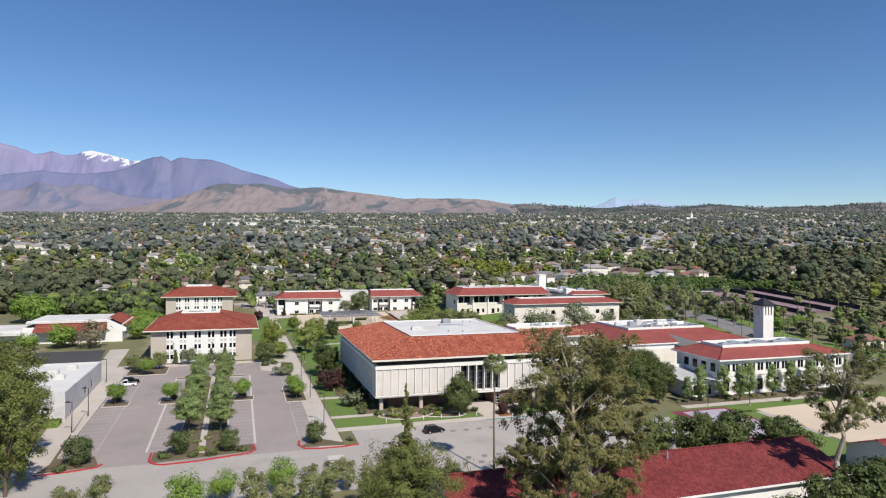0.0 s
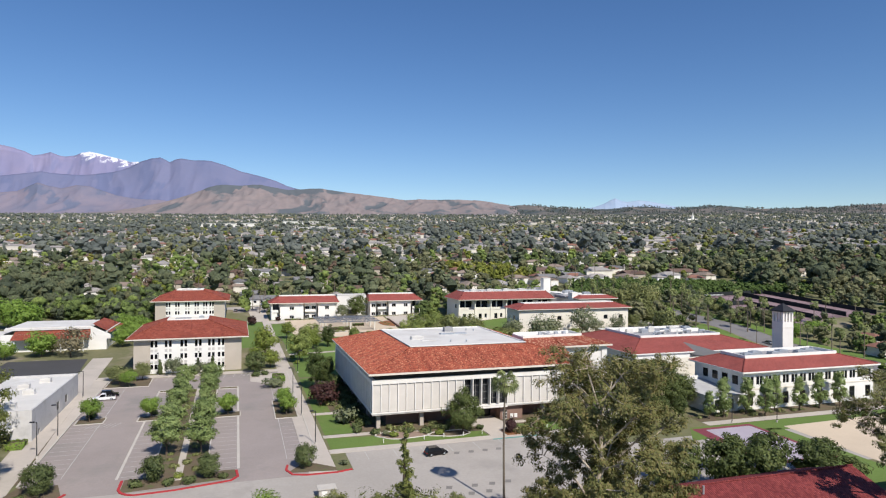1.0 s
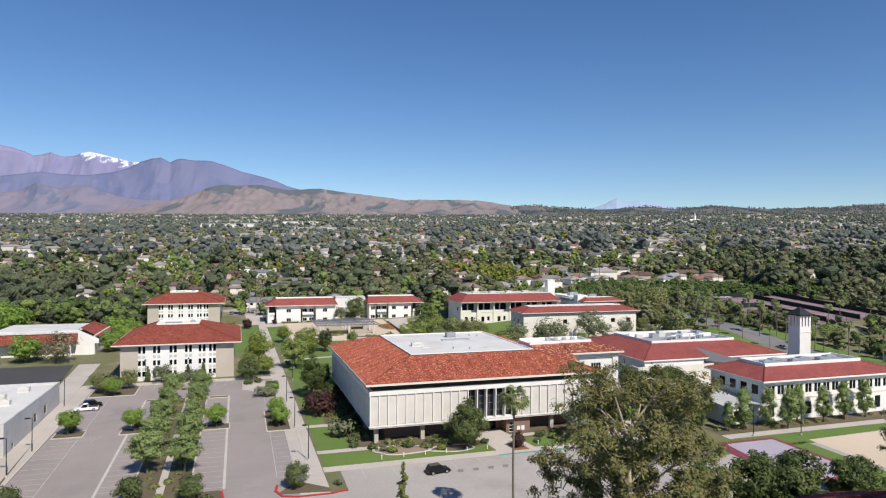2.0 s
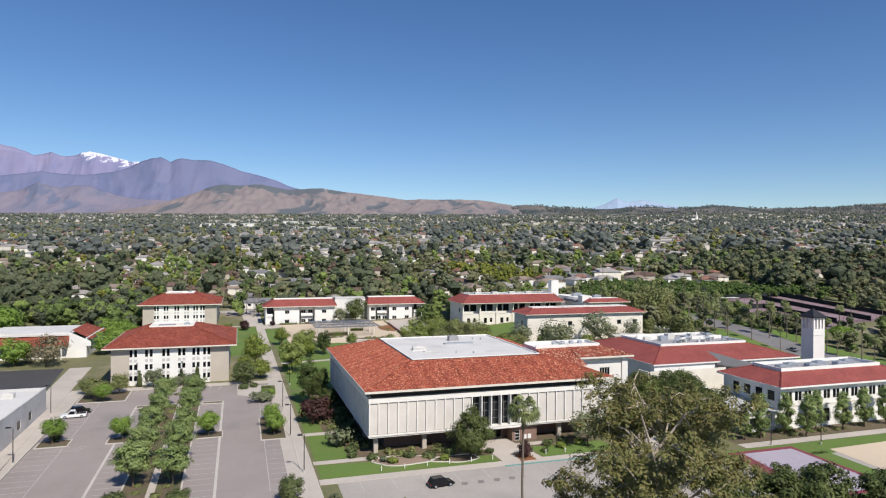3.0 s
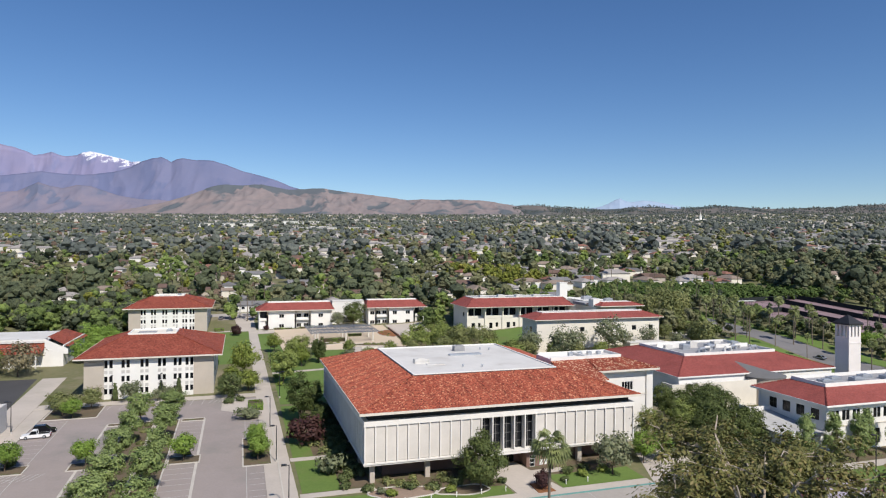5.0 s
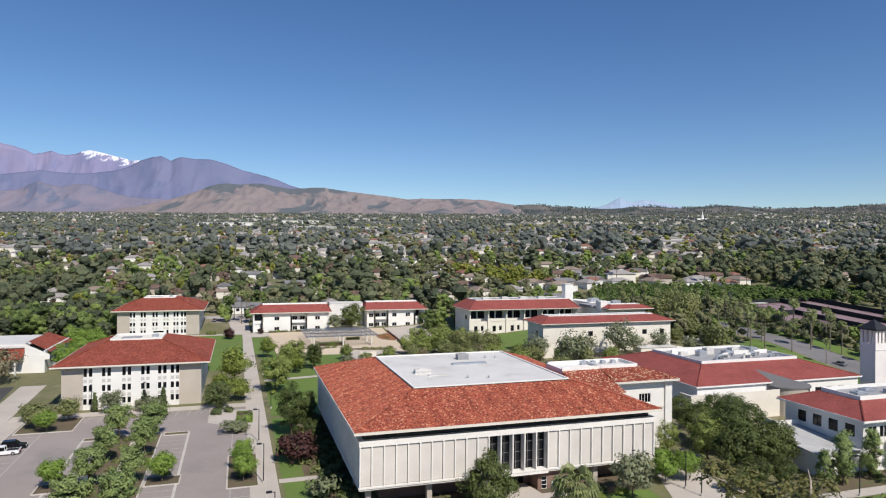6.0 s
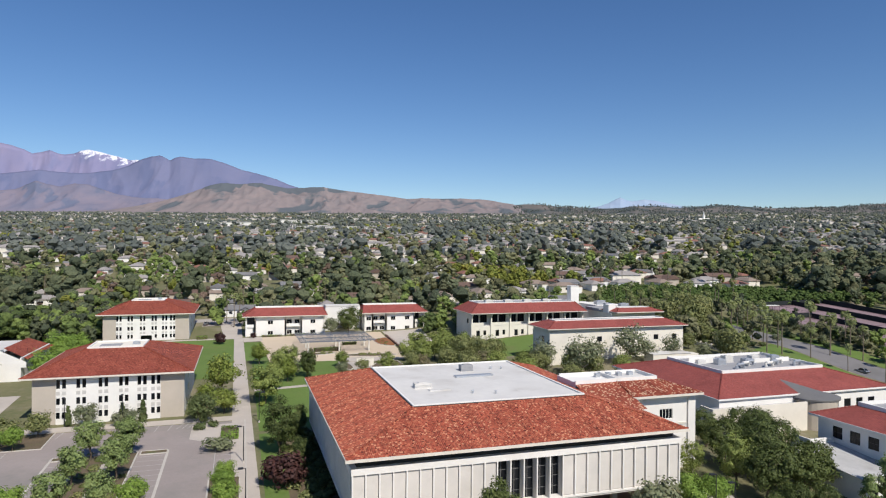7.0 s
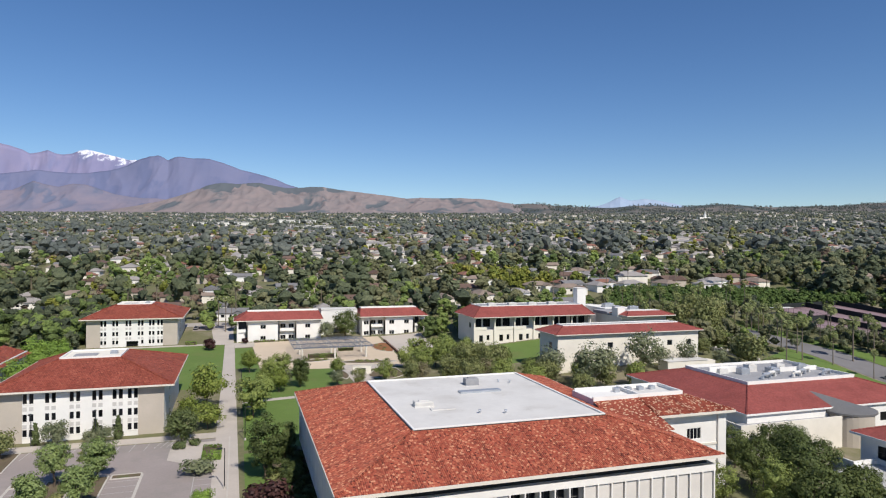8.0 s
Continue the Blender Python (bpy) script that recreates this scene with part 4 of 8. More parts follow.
def residence(x0, x1, y0, y1, zb, ze, label, layout, open_end=4.2, close=0.3):
    """White two-storey row: plain bays with small windows, a shaded recess, a dark open passage, low red roof.
    layout: runs (u0, u1, kind) along the front."""
    t = thing("residence_building", ((x0 + x1) / 2, (y0 + y1) / 2, terrain((x0 + x1) / 2, (y0 + y1) / 2)), label, "building", "two-storey residence rows")
    zt, mid = ze - 0.3, zb + (ze - zb) * 0.5
    part("back_wall", wall_run(Bits(), "S", y0 + 1.6, x0, x1, zb - 2, zt, 0.3), STUCCO, t)
    part("end_wall", Bits().box(x0, y0 + 1.9, zb - 2, x0 + 0.3, y1, zt).box(x1 - 0.3, y0 + 1.9, zb - 2, x1, y1, zt).box(x0, y1, zb - 2, x1, y1 + 0.3, zt), STUCCO, t)
    for a, b, kind in layout:
        if kind == "passage":
            # Near-black sheet stands for the shade inside the open passage.
            part("passage_back", Bits().box(a, y0 + 1.4, mid, b, y0 + 1.55, zt), FRAME, t, "dark open stair passage")
            part("passage_floor", Bits().box(a, y0 + 0.2, mid - 0.3, b, y0 + 1.4, mid), STUCCO, t)
            part("passage_wall", Bits().box(a, y0 + 0.6, zb - 2, b - 1.0, y0 + 0.9, mid - 0.3), STUCCO, t)
            part("rail", Bits().box(a, y0 + 0.25, mid, b, y0 + 0.32, mid + 1.0), STUCCO, t)
        elif kind == "recess":
            n = max(2, int((b - a) / 3.3))
            for z in (zb, mid):
                for i in range(n):
                    u = a + (b - a) * (i + 0.5) / n
                    window(t, "S", y0 + 1.42, u - 1.1, u + 1.1, z + 0.9, z + 2.7, FRAME_W, (2, 1))
            part("gallery_floor", Bits().box(a, y0 + 0.3, mid - 0.3, b, y0 + 1.6, mid), STUCCO, t)
            part("gallery_rail", Bits().box(a, y0 + 0.3, mid, b, y0 + 0.36, mid + 0.35).box(a, y0 + 0.3, mid + 0.95, b, y0 + 0.36, mid + 1.02), STUCCO, t)
            part("recess_side", Bits().box(a, y0 + 0.3, zb - 2, a + 0.25, y0 + 1.6, zt).box(b - 0.25, y0 + 0.3, zb - 2, b, y0 + 1.6, zt), STUCCO, t)
        else:
            n = max(1, int((b - a) / 6.5))
            us = [a + (b - a) * (i + 0.5) / n for i in range(n)]
            holes = [(u - 1.1, u + 1.1, z + 0.9, z + 2.6) for u in us for z in (zb, mid)]
            part("bay_wall", wall_run(Bits(), "S", y0, a, b, zb - 2, zt, 0.3, holes).box(a, y0 + 0.3, zb - 2, a + 0.3, y0 + 1.6, zt).box(b - 0.3, y0 + 0.3, zb - 2, b, y0 + 1.6, zt), STUCCO, t)
            for h in holes:
                window(t, "S", y0, *h, FRAME_W, (2, 1), 0.16)
                part("sill", Bits().box(h[0] - 0.1, y0 - 0.1, h[2] - 0.12, h[1] + 0.1, y0 - 0.005, h[2] - 0.02), TRIM, t)
        for x in (a, b):
            part("pilaster", Bits().box(x - 0.28, y0 - 0.5, zb - 2, x + 0.28, y0 - 0.012, zt), STUCCO, t)
            part("bracket", Bits().slope([(x - 0.2, y0 - 0.5, zt - 1.6), (x + 0.2, y0 - 0.5, zt - 1.6), (x + 0.2, y0 - 1.25, zt - 0.1), (x - 0.2, y0 - 1.25, zt - 0.1)]), TRIM, t)
    d = (y1 - y0) * 0.33
    hip_roof(t, (x0 - 1.2, y0 - 1.4, x1 + 1.2, y1 + 1.2), ze, (x0 + open_end, y0 + d, x1 - close, y1 - d), ze + 3.2, TILE_FLAT, 0.3, parapet=0.4)
    return t


residence(19.2, 52.6, 346.8, 358, 4.6, 13.7, "white two-storey residence row with red roof beside the path",
          [(19.6, 23.2, "passage"), (23.2, 35.9, "bay"), (35.9, 42.6, "recess"), (42.6, 52.6, "bay")])
residence(70.4, 98.6, 346.8, 358, 5.2, 14.1, "white two-storey residence row with red roof behind the pergola",
          [(70.7, 74.2, "bay"), (74.2, 80.4, "recess"), (80.4, 93.6, "bay"), (93.6, 96.0, "passage"), (96.0, 98.3, "bay")], open_end=0.3, close=3.0)
link = thing("link_building", (61.5, 352, terrain(61.5, 352)), "white flat-roofed link between residence rows", "building")
part("wall", wall_run(Bits(), "S", 353, 53.8, 69.6, 3, 16.6, 0.4, [(59, 64, 4, 9)]).box(53.8, 358, 3, 69.6, 358.4, 16.6), STUCCO, link)
part("roof_deck", Bits().box(53.8, 352.8, 16.6, 69.4, 358.6, 17.2), ROOF_WHITE, link)


def gallery_block(x0, x1, y0, y1, zb, ze, rise, label, open_top=True, end=4.5):
    """Cream two-storey block under a low red roof; with open_top the upper floor stands back behind piers and parapets."""
    t = thing("academic_building", ((x0 + x1) / 2, (y0 + y1) / 2, terrain((x0 + x1) / 2, (y0 + y1) / 2)), label, "building", "cream academic blocks")
    mid, n = zb + (ze - zb) * 0.5, max(4, int((x1 - x0) / 7.5))
    p, back = (x1 - x0) / n, 2.6 if open_top else 0.0
    low, high = [], []
    for i in range(n):
        u = x0 + p * (i + 0.5)
        if open_top:
            high += [(u - p * 0.4, u - p * 0.04, mid + 0.8, ze - 1.0), (u + p * 0.04, u + p * 0.4, mid + 0.8, ze - 1.0)]
            low += [(u - 2.2, u - 0.6, zb + 0.4, zb + 2.9), (u + 0.9, u + 2.1, zb + 0.9, zb + 2.9)]
        elif i in (2, n - 2, n - 1):
            low.append((u - 1.0, u + 1.0, mid + 0.4, mid + 2.2))
    w = Bits()
    if open_top:
        wall_run(w, "S", y0, x0, x1, zb - 3, mid - 0.25, 0.5, low)
        wall_run(w, "S", y0 + back, x0 + 0.5, x1 - 0.5, mid - 0.25, ze - 0.3, 0.4, high)
    else:
        wall_run(w, "S", y0, x0, x1, zb - 3, ze - 0.3, 0.5, low)
    wall_run(w, "W", x0, y0 + 0.5, y1, zb - 3, ze - 0.3, 0.5, [(y0 + 4, y0 + 6, mid + 0.4, mid + 2.4)])
    wall_run(w, "E", x1, y0 + 0.5, y1, zb - 3, ze - 0.3, 0.5)
    wall_run(w, "N", y1, x0 + 0.5, x1 - 0.5, zb - 3, ze - 0.3, 0.5)
    part("wall", w, CREAM, t)
    for h in low:
        window(t, "S", y0, *h, FRAME, (1, 2) if open_top else (1, 1), 0.3)
    for h in high:
        window(t, "S", y0 + back, *h, FRAME, (3, 1), 0.2)
    window(t, "W", x0, y0 + 4, y0 + 6, mid + 0.4, mid + 2.4)
    if open_top:
        part("gallery_floor", Bits().box(x0 + 0.5, y0 + 0.5, mid - 0.25, x1 - 0.5, y0 + back - 0.01, mid), ROOF_GREY, t, "shaded gallery floor")
        for i in range(n + 1):
            u = x0 + p * i
            part("pier", Bits().box(u - 0.4, y0 - 0.6, zb - 3, u + 0.4, y0 - 0.01, mid + 1.0).box(u - 0.25, y0 - 0.5, mid + 1.0, u + 0.25, y0 - 0.05, ze - 0.25), CREAM, t)
            part("strut", Bits().tube([(u, y0 - 0.4, ze - 2.0), (u, y0 - 1.7, ze - 0.3)], [0.16, 0.16], 4), STUCCO, t)
        for i in range(n):
            u = x0 + p * i + 0.4
            part("parapet", Bits().box(u, y0 - 0.1, mid - 0.2, u + (p - 0.8) * (1.0 if i % 2 else 0.62), y0 + 0.15, mid + 1.05), CREAM, t)
    front = 2.2 if open_top else 1.2
    # The soffit's near-black colour carries the shadow under the roof overhang.
    hip_roof(t, (x0 - 1.2, y0 - front, x1 + 1.2, y1 + 1.2), ze, (x0 + 4.5, y0 + 5, x1 - end, y1 - 3), ze + rise, TILE_FLAT, 0.22, parapet=0.3, deck_mat=ROOF_GREY, soffit=SHADE)
    return t


r3 = gallery_block(107.2, 158.0, 306.9, 326, 7.0, 17.1, 3.5, "cream two-storey block with shaded upper gallery and red roof", end=1.0)
for i in range(4):
    rooftop_unit(118 + 9 * i, 316, 20.6, 3.4, 2.2, 1.0, r3, ROOF_WHITE)
gallery_block(116.2, 169.7, 255.9, 268.5, 6.0, 16.7, 2.0, "cream two-storey block with plain wall and red roof", False)
r5 = thing("service_building", (172, 300, terrain(172, 300)), "cream block with small red roof and white stair tower", "building")
part("wall", Bits().box(163.0, 292, 3, 184, 310, 17.2), CREAM, r5)
hip_roof(r5, (163.5, 288.6, 186, 301), 17.9, (167, 293, 182, 297), 19.4, TILE_FLAT, 0.3, parapet=0.15)
part("grey_roof", Bits().box(162.6, 301, 17.2, 184, 312, 18.4), ROOF_GREY, r5)
part("stair_tower", Bits().box(164.2, 328.0, 8, 168.4, 331.6, 26.2).box(164.05, 327.85, 26.2, 168.55, 331.75, 26.4), STUCCO, r5, "tall white plain tower")
part("rear_roof", Bits().box(140.5, 327.6, 8, 164.1, 336, 19.6).box(168.5, 312.4, 8, 182, 334, 18.6), STUCCO, r5)
rooftop_unit(172.7, 317.5, 18.6, 3.5, 3, 1.6, r5)
rooftop_unit(177.5, 323.5, 18.6, 3, 3, 1.2, r5)
part("roof_box", Bits().box(163.2, 294.5, 17.2, 166.6, 298.5, 20.6), STUCCO, r5)
rooftop_unit(170, 306, 18.6, 3, 2, 1.6, r5)
rooftop_unit(178, 306, 18.6, 4, 2, 1.4, r5)


# ---- low science block with drum canopy, block with tower ----


def low_block():
    t = thing("low_red_roof_building", (150, 206, terrain(150, 206)), "low white block with broad smooth red roof", "building")
    w = Bits()
    wall_run(w, "S", 184.9, 123.6, 177.2, -2, 8.6, 0.4, [(150 + 4 * i, 152.2 + 4 * i, 4.6, 6.6) for i in range(6)])
    wall_run(w, "W", 123.6, 185.3, 227, -2, 8.6, 0.4)
    wall_run(w, "E", 176.6, 186.2, 227, -2, 8.6, 0.4)
    wall_run(w, "N", 227, 124.8, 176.2, -2, 8.6, 0.4)
    part("wall", w, STUCCO, t)
    for i in range(6):
        window(t, "S", 184.9, 150 + 4 * i, 152.2 + 4 * i, 4.6, 6.6)
    hip_roof(t, (123.0, 184.4, 178.0, 228.6), 8.95, (133.8, 195.6, 167.0, 217.5), 12.3, TILE_FLAT, 0.35, parapet=0.75, deck_mat=ROOF_GREY, trim=STUCCO)
    part("screen_wall", Bits().box(154, 206, 12.3, 166.3, 206.3, 13.5), STUCCO, t)
    part("screen_wall", Bits().box(134.4, 209, 12.3, 143, 209.3, 14.0), STUCCO, t)
    for k in range(7):
        x, y = 142 + 3.2 * k, 199.5 + 1.7 * (k % 3)
        part("duct", Bits().tube([(x, y, 12.4), (x, y, 13.1), (x + 0.5, y + 0.2, 13.5), (x + 2.6, y + 0.6, 13.5), (x + 3.0, y + 0.7, 12.5)], [0.42] * 5, 9), ROOF_WHITE if k % 2 else STEEL, t)
    for i in range(6):
        rooftop_unit(138 + 4.6 * i, 209 - (i % 2) * 2.5, 12.36, 2.6, 2.0, 1.2 + 0.3 * (i % 3), t, STEEL if i % 2 else ROOF_WHITE)
    part("garden_wall", Bits().box(119, 181.6, -2, 146.5, 182.0, 7.6).box(119, 182.0, -2, 119.4, 186, 7.6), CREAM, t, "cream parapet wall before the block")
    part("terrace_roof", Bits().box(119.4, 182.0, 6.6, 146.5, 185.7, 6.8), ROOF_GREY, t)
    d = Bits().tube([(151.5, 184.5, -2), (151.5, 184.5, 7.6)], [5.2, 5.2], 28)
    part("drum", d, BEIGE, t, "round beige entrance drum")
    c, apex = Bits(), (147.5, 192.5, 11.3)
    rim = [(151.8 + 6.3 * math.cos(a), 185.0 - 5.8 * math.sin(a), 8.1) for a in (math.pi * k / 36 for k in range(-6, 43))]
    for p, q in zip(rim, rim[1:]):
        c.face([q, p, apex])
        c.face([(*p[:2], 7.7), (*q[:2], 7.7), q, p])
    part("drum_canopy", c, CANOPY, t, "grey half-cone canopy")
    return t


low_block()

TOWER_STUCCO = surface("pinkish_stucco", (0.82, 0.765, 0.735), (0.74, 0.69, 0.665), 4, 0.2, 0.9, 0.1)

ROOF_ANNEX = surface("weathered_grey_roof", (0.50, 0.495, 0.49), (0.40, 0.395, 0.39), 0.9, 0.15, 0.8, 0.05, stain=(0.33, 0.32, 0.31), stain_scale=0.12)


def tower_block():
    t = thing("windowed_building", (150, 158, terrain(150, 158)), "white two-storey block with long red roof behind young trees", "building")
    x0, x1, y0, y1, zb, zt = 130.3, 176.8, 145.5, 164.2, -2, 9.95
    hs = []
    for i in range(15):
        u = x0 + 1.4 + 3.0 * i
        hs += [(u, u + 1.0, 6.6, 8.8), (u + 1.15, u + 2.1, 6.6, 8.8)]
        if i % 2 == 0:
            hs.append((u, u + 2.0, 1.0, 4.2))
    hw = [(y0 + 1.8 + 3.8 * i, y0 + 4.0 + 3.8 * i, 6.4, 8.8) for i in range(4)]
    w = Bits()
    wall_run(w, "S", y0, x0, x1, zb, zt, 0.4, hs)
    wall_run(w, "W", x0, y0 + 0.4, y1, zb, zt, 0.4, hw)
    wall_run(w, "E", x1, y0 + 0.4, y1, zb, zt, 0.4)
    wall_run(w, "N", y1, x0 + 0.4, x1 - 0.4, zb, zt, 0.4)
    part("wall", w, STUCCO, t)
    for h in hs:
        window(t, "S", y0, *h, FRAME, (1, 2))
    for h in hw:
        window(t, "W", x0, *h, FRAME, (2, 2))
    part("string_course", Bits().box(x0 - 0.1, y0 - 0.12, 5.3, x1 + 0.1, y0, 5.55), TRIM, t)
    hip_roof(t, (129.2, 144.4, 178.0, 165.4), 10.3, (135.4, 150.3, 168.5, 159.6), 12.7, TILE_FLAT, 0.35, parapet=0.8, deck_mat=ROOF_GREY, trim=STUCCO)
    for i in range(6):
        rooftop_unit(139 + 4.8 * i, 153.5 + (i % 2) * 2, 12.76, 3.2, 1.8, 0.9, t, STEEL)
    part("annex_wall", wall_run(Bits(), "S", 145.8, 119.6, 130.2, -2, 4.4, 0.35, [(121.4, 123.4, 0.6, 3.2), (125.6, 127.6, 0.6, 3.2)]).box(119.6, 146.15, -2, 119.95, 160, 4.4).box(119.95, 159.65, -2, 130.2, 160, 4.4), STUCCO, t, "single-storey annex")
    for a in (121.4, 125.6):
        window(t, "S", 145.8, a, a + 2.0, 0.6, 3.2, FRAME, (2, 2))
    part("annex_roof", Bits().face([(119.2, 145.2, 4.3), (130.2, 145.2, 4.3), (130.2, 160.4, 5.6), (119.2, 160.4, 5.6)]).box(119.2, 145.2, 4.25, 130.2, 145.4, 4.55), ROOF_ANNEX, t)
    part("balcony_wall", Bits().box(124, 160.4, 3, 124.3, 165, 6.6).box(124.3, 160.4, 3, 130.2, 160.7, 6.6), STUCCO, t)
    b = thing("bell_tower", (190, 190.5, terrain(190, 190.5)), "square white bell tower with dark pyramid cap", "tower")
    x0, x1, y0, y1, zt = 187.9, 192.7, 188.2, 193.0, 21.0
    w = Bits()
    slots = lambda a: [(a + 0.75, a + 1.35, 16.9, 20.3), (a + 2.1, a + 2.7, 16.9, 20.3), (a + 3.45, a + 4.05, 16.9, 20.3)]
    wall_run(w, "S", y0, x0, x1, -2, zt, 0.6, slots(x0))
    wall_run(w, "N", y1, x0, x1, -2, zt, 0.6, slots(x0))
    wall_run(w, "W", x0, y0 + 0.6, y1 - 0.6, -2, zt, 0.6, slots(y0))
    wall_run(w, "E", x1, y0 + 0.6, y1 - 0.6, -2, zt, 0.6, slots(y0))
    part("shaft", w, TOWER_STUCCO, b)
    part("belt", Bits().box(x0 - 0.12, y0 - 0.12, 14.9, x1 + 0.12, y1 + 0.12, 15.2), TOWER_STUCCO, b)
    part("belfry_floor", Bits().box(x0 + 0.6, y0 + 0.6, 15.6, x1 - 0.6, y1 - 0.6, 15.9), TRIM, b)
    cap = Bits()
    cx, cy = (x0 + x1) / 2, (y0 + y1) / 2
    e = [(x0 - 0.5, y0 - 0.5, zt), (x1 + 0.5, y0 - 0.5, zt), (x1 + 0.5, y1 + 0.5, zt), (x0 - 0.5, y1 + 0.5, zt)]
    for i in range(4):
        cap.face([e[i], e[(i + 1) % 4], (cx, cy, zt + 2.6)])
    cap.box(x0 - 0.5, y0 - 0.5, zt - 0.45, x1 + 0.5, y1 + 0.5, zt)
    part("cap", cap, FRAME, b, "dark pyramid cap")
    return t


tower_block()


# ---- low white buildings on the other side of the car park, and the near red roof ----
g = thing("gym_building", (-62, 296, terrain(-62, 296)), "white hall with red front slope and flat white roof", "building")
part("wall", Bits().box(-80, 281.5, 0, -45, 281.9, 9.4).box(-80, 281.9, 0, -79.6, 312, 9.4).box(-45.4, 281.9, 0, -45, 312, 9.8).box(-79.6, 311.6, 0, -45.4, 312, 9.4), STUCCO, g)
part("front_slope", Bits().slope([(-76, 277.6, 7.8), (-50.5, 277.6, 7.8), (-50.5, 285, 10.8), (-76, 285, 10.8)]), TILE_HALL, g)
part("side_slope", Bits().slope([(-44, 284, 9.0), (-44, 313, 9.0), (-50.5, 308, 12.4), (-50.5, 285, 12.4)]), TILE_HALL, g)
part("gable_wall", Bits().face([(-50.5, 281.4, 7), (-43.6, 281.4, 7), (-43.6, 281.4, 8.6), (-50.5, 281.4, 12.2)]).face([(-50.5, 281.4, 7), (-50.5, 281.4, 12.2), (-50.5, 285, 12.2), (-50.5, 285, 7)]).box(-50.5, 281.3, 2, -45, 281.5, 8.6), STUCCO, g)
part("roof_deck", Bits().box(-79.5, 283.5, 10.6, -50.5, 311.5, 11.2).box(-79.5, 284.8, 11.2, -50.5, 285.2, 11.6), ROOF_WHITE, g)
part("porch_roof", Bits().box(-104, 284, 4, -80, 306, 8.0).box(-100, 280, 6.6, -80, 284, 7.2), ROOF_WHITE, g)
for i in range(4):
    part("porch_post", Bits().box(-75 + 7.5 * i, 278.2, 0, -74.6 + 7.5 * i, 278.6, 7.7), STUCCO, g)

# White wall's dim grazing light put into a grey base; blotches are random.
GREY_STUCCO = surface("shade_grey_stucco", (0.60, 0.585, 0.575), (0.50, 0.49, 0.485), 2, 0.12, 0.9, 0.1, stain=(0.44, 0.43, 0.42), stain_scale=0.2)
fl = thing("flat_white_building", (-50, 187, terrain(-50, 187)), "plain white flat-roofed building beside the path", "building")
part("wall", wall_run(Bits(), "E", -39.2, 166.2, 208, -2, 7.2, 0.4, [(171, 172.4, -1, 1.9), (186, 188.4, 2.2, 4.2), (194, 196.4, 2.2, 4.2)]).box(-62, 166.2, -2, -39.6, 166.6, 7.2).box(-62, 207.6, -2, -39.6, 208, 7.2).box(-62, 166.6, -2, -61.6, 207.6, 7.2), GREY_STUCCO, fl)
part("side_door", Bits().box(-39.5, 171, -1, -39.4, 172.4, 1.9), FRAME, fl, "dark side door")
for a in (186, 194):
    window(fl, "E", -39.2, a, a + 2.4, 2.2, 4.2, FRAME, (2, 1))
part("roof_deck", Bits().box(-61.6, 166.6, 6.5, -39.6, 207.6, 6.7), ROOF_WHITE, fl)
part("doorway", Bits().box(-46.5, 166.1, -1, -43.2, 166.19, 3.0), FRAME, fl, "dark doorway")
part("canopy", Bits().box(-47, 163.4, 3.1, -42.6, 166.2, 3.4), STUCCO, fl)
for i in range(5):
    rooftop_unit(-45 - 3.0 * (i % 2), 172 + 7 * i, 6.7, 2.4, 1.8, 1.1, fl, ROOF_WHITE)


def gable_house(t, x0, x1, y0, y1, zb, ze, zr, wall, roof, over=0.8):
    ym = (y0 + y1) / 2
    part("wall", Bits().box(x0, y0, zb, x1, y0 + 0.3, ze).box(x0, y1 - 0.3, zb, x1, y1, ze), wall, t)
    g = Bits()
    for x, q in ((x0, x0 + 0.3), (x1 - 0.3, x1)):
        for xx in (x, q):
            g.face([(xx, y0 + 0.3, zb), (xx, y1 - 0.3, zb), (xx, y1 - 0.3, ze), (xx, ym, zr - 0.1), (xx, y0 + 0.3, ze)])
    part("gable_wall", g, wall, t)
    k = (zr - ze) / (ym - y0)
    for ya, s in ((y0 - over, 1), (y1 + over, -1)):
        pts = [(x0 - over, ya, ze - over * k), (x1 + over, ya, ze - over * k), (x1 + over, ym, zr), (x0 - over, ym, zr)]
        part("roof_slope", Bits().slope(pts if s > 0 else [pts[1], pts[0], pts[3], pts[2]]), roof, t)
    part("fascia", Bits().box(x0 - over, y0 - over - 0.1, ze - over * k - 0.3, x1 + over, y0 - over, ze - over * k + 0.02), STUCCO, t)
    b = Bits()
    n = int((x1 - x0 + 2 * over) / 0.5)
    for i in range(n):
        x = x0 - over + (x1 - x0 + 2 * over) * i / n
        b.tube([(x, ym, zr + 0.06), (x + 0.55, ym, zr + 0.02)], [0.19, 0.15], 6)
    part("ridge_cap", b, roof, t)


nb = thing("near_long_building", (62, 86, terrain(62, 86)), "long white building with deep red tile gable roof", "building")
gable_house(nb, 28, 95.5, 77.5, 95, -3, 4.9, 8.2, STUCCO, TILE_DEEP)
for i in range(12):
    window(nb, "S", 77.49, 31 + 5.4 * i, 33 + 5.4 * i, 1.2, 3.2)
part("roof_vent", Bits().tube([(66, 84.5, 7.6), (66, 84.5, 8.8)], [0.15, 0.15], 8), STEEL, nb)
nb2 = thing("near_small_building", (128, 87, terrain(128, 87)), "small white building with red tile gable roof", "building")
gable_house(nb2, 116, 140, 80, 94, -3, 3.0, 5.6, STUCCO, TILE_DEEP)

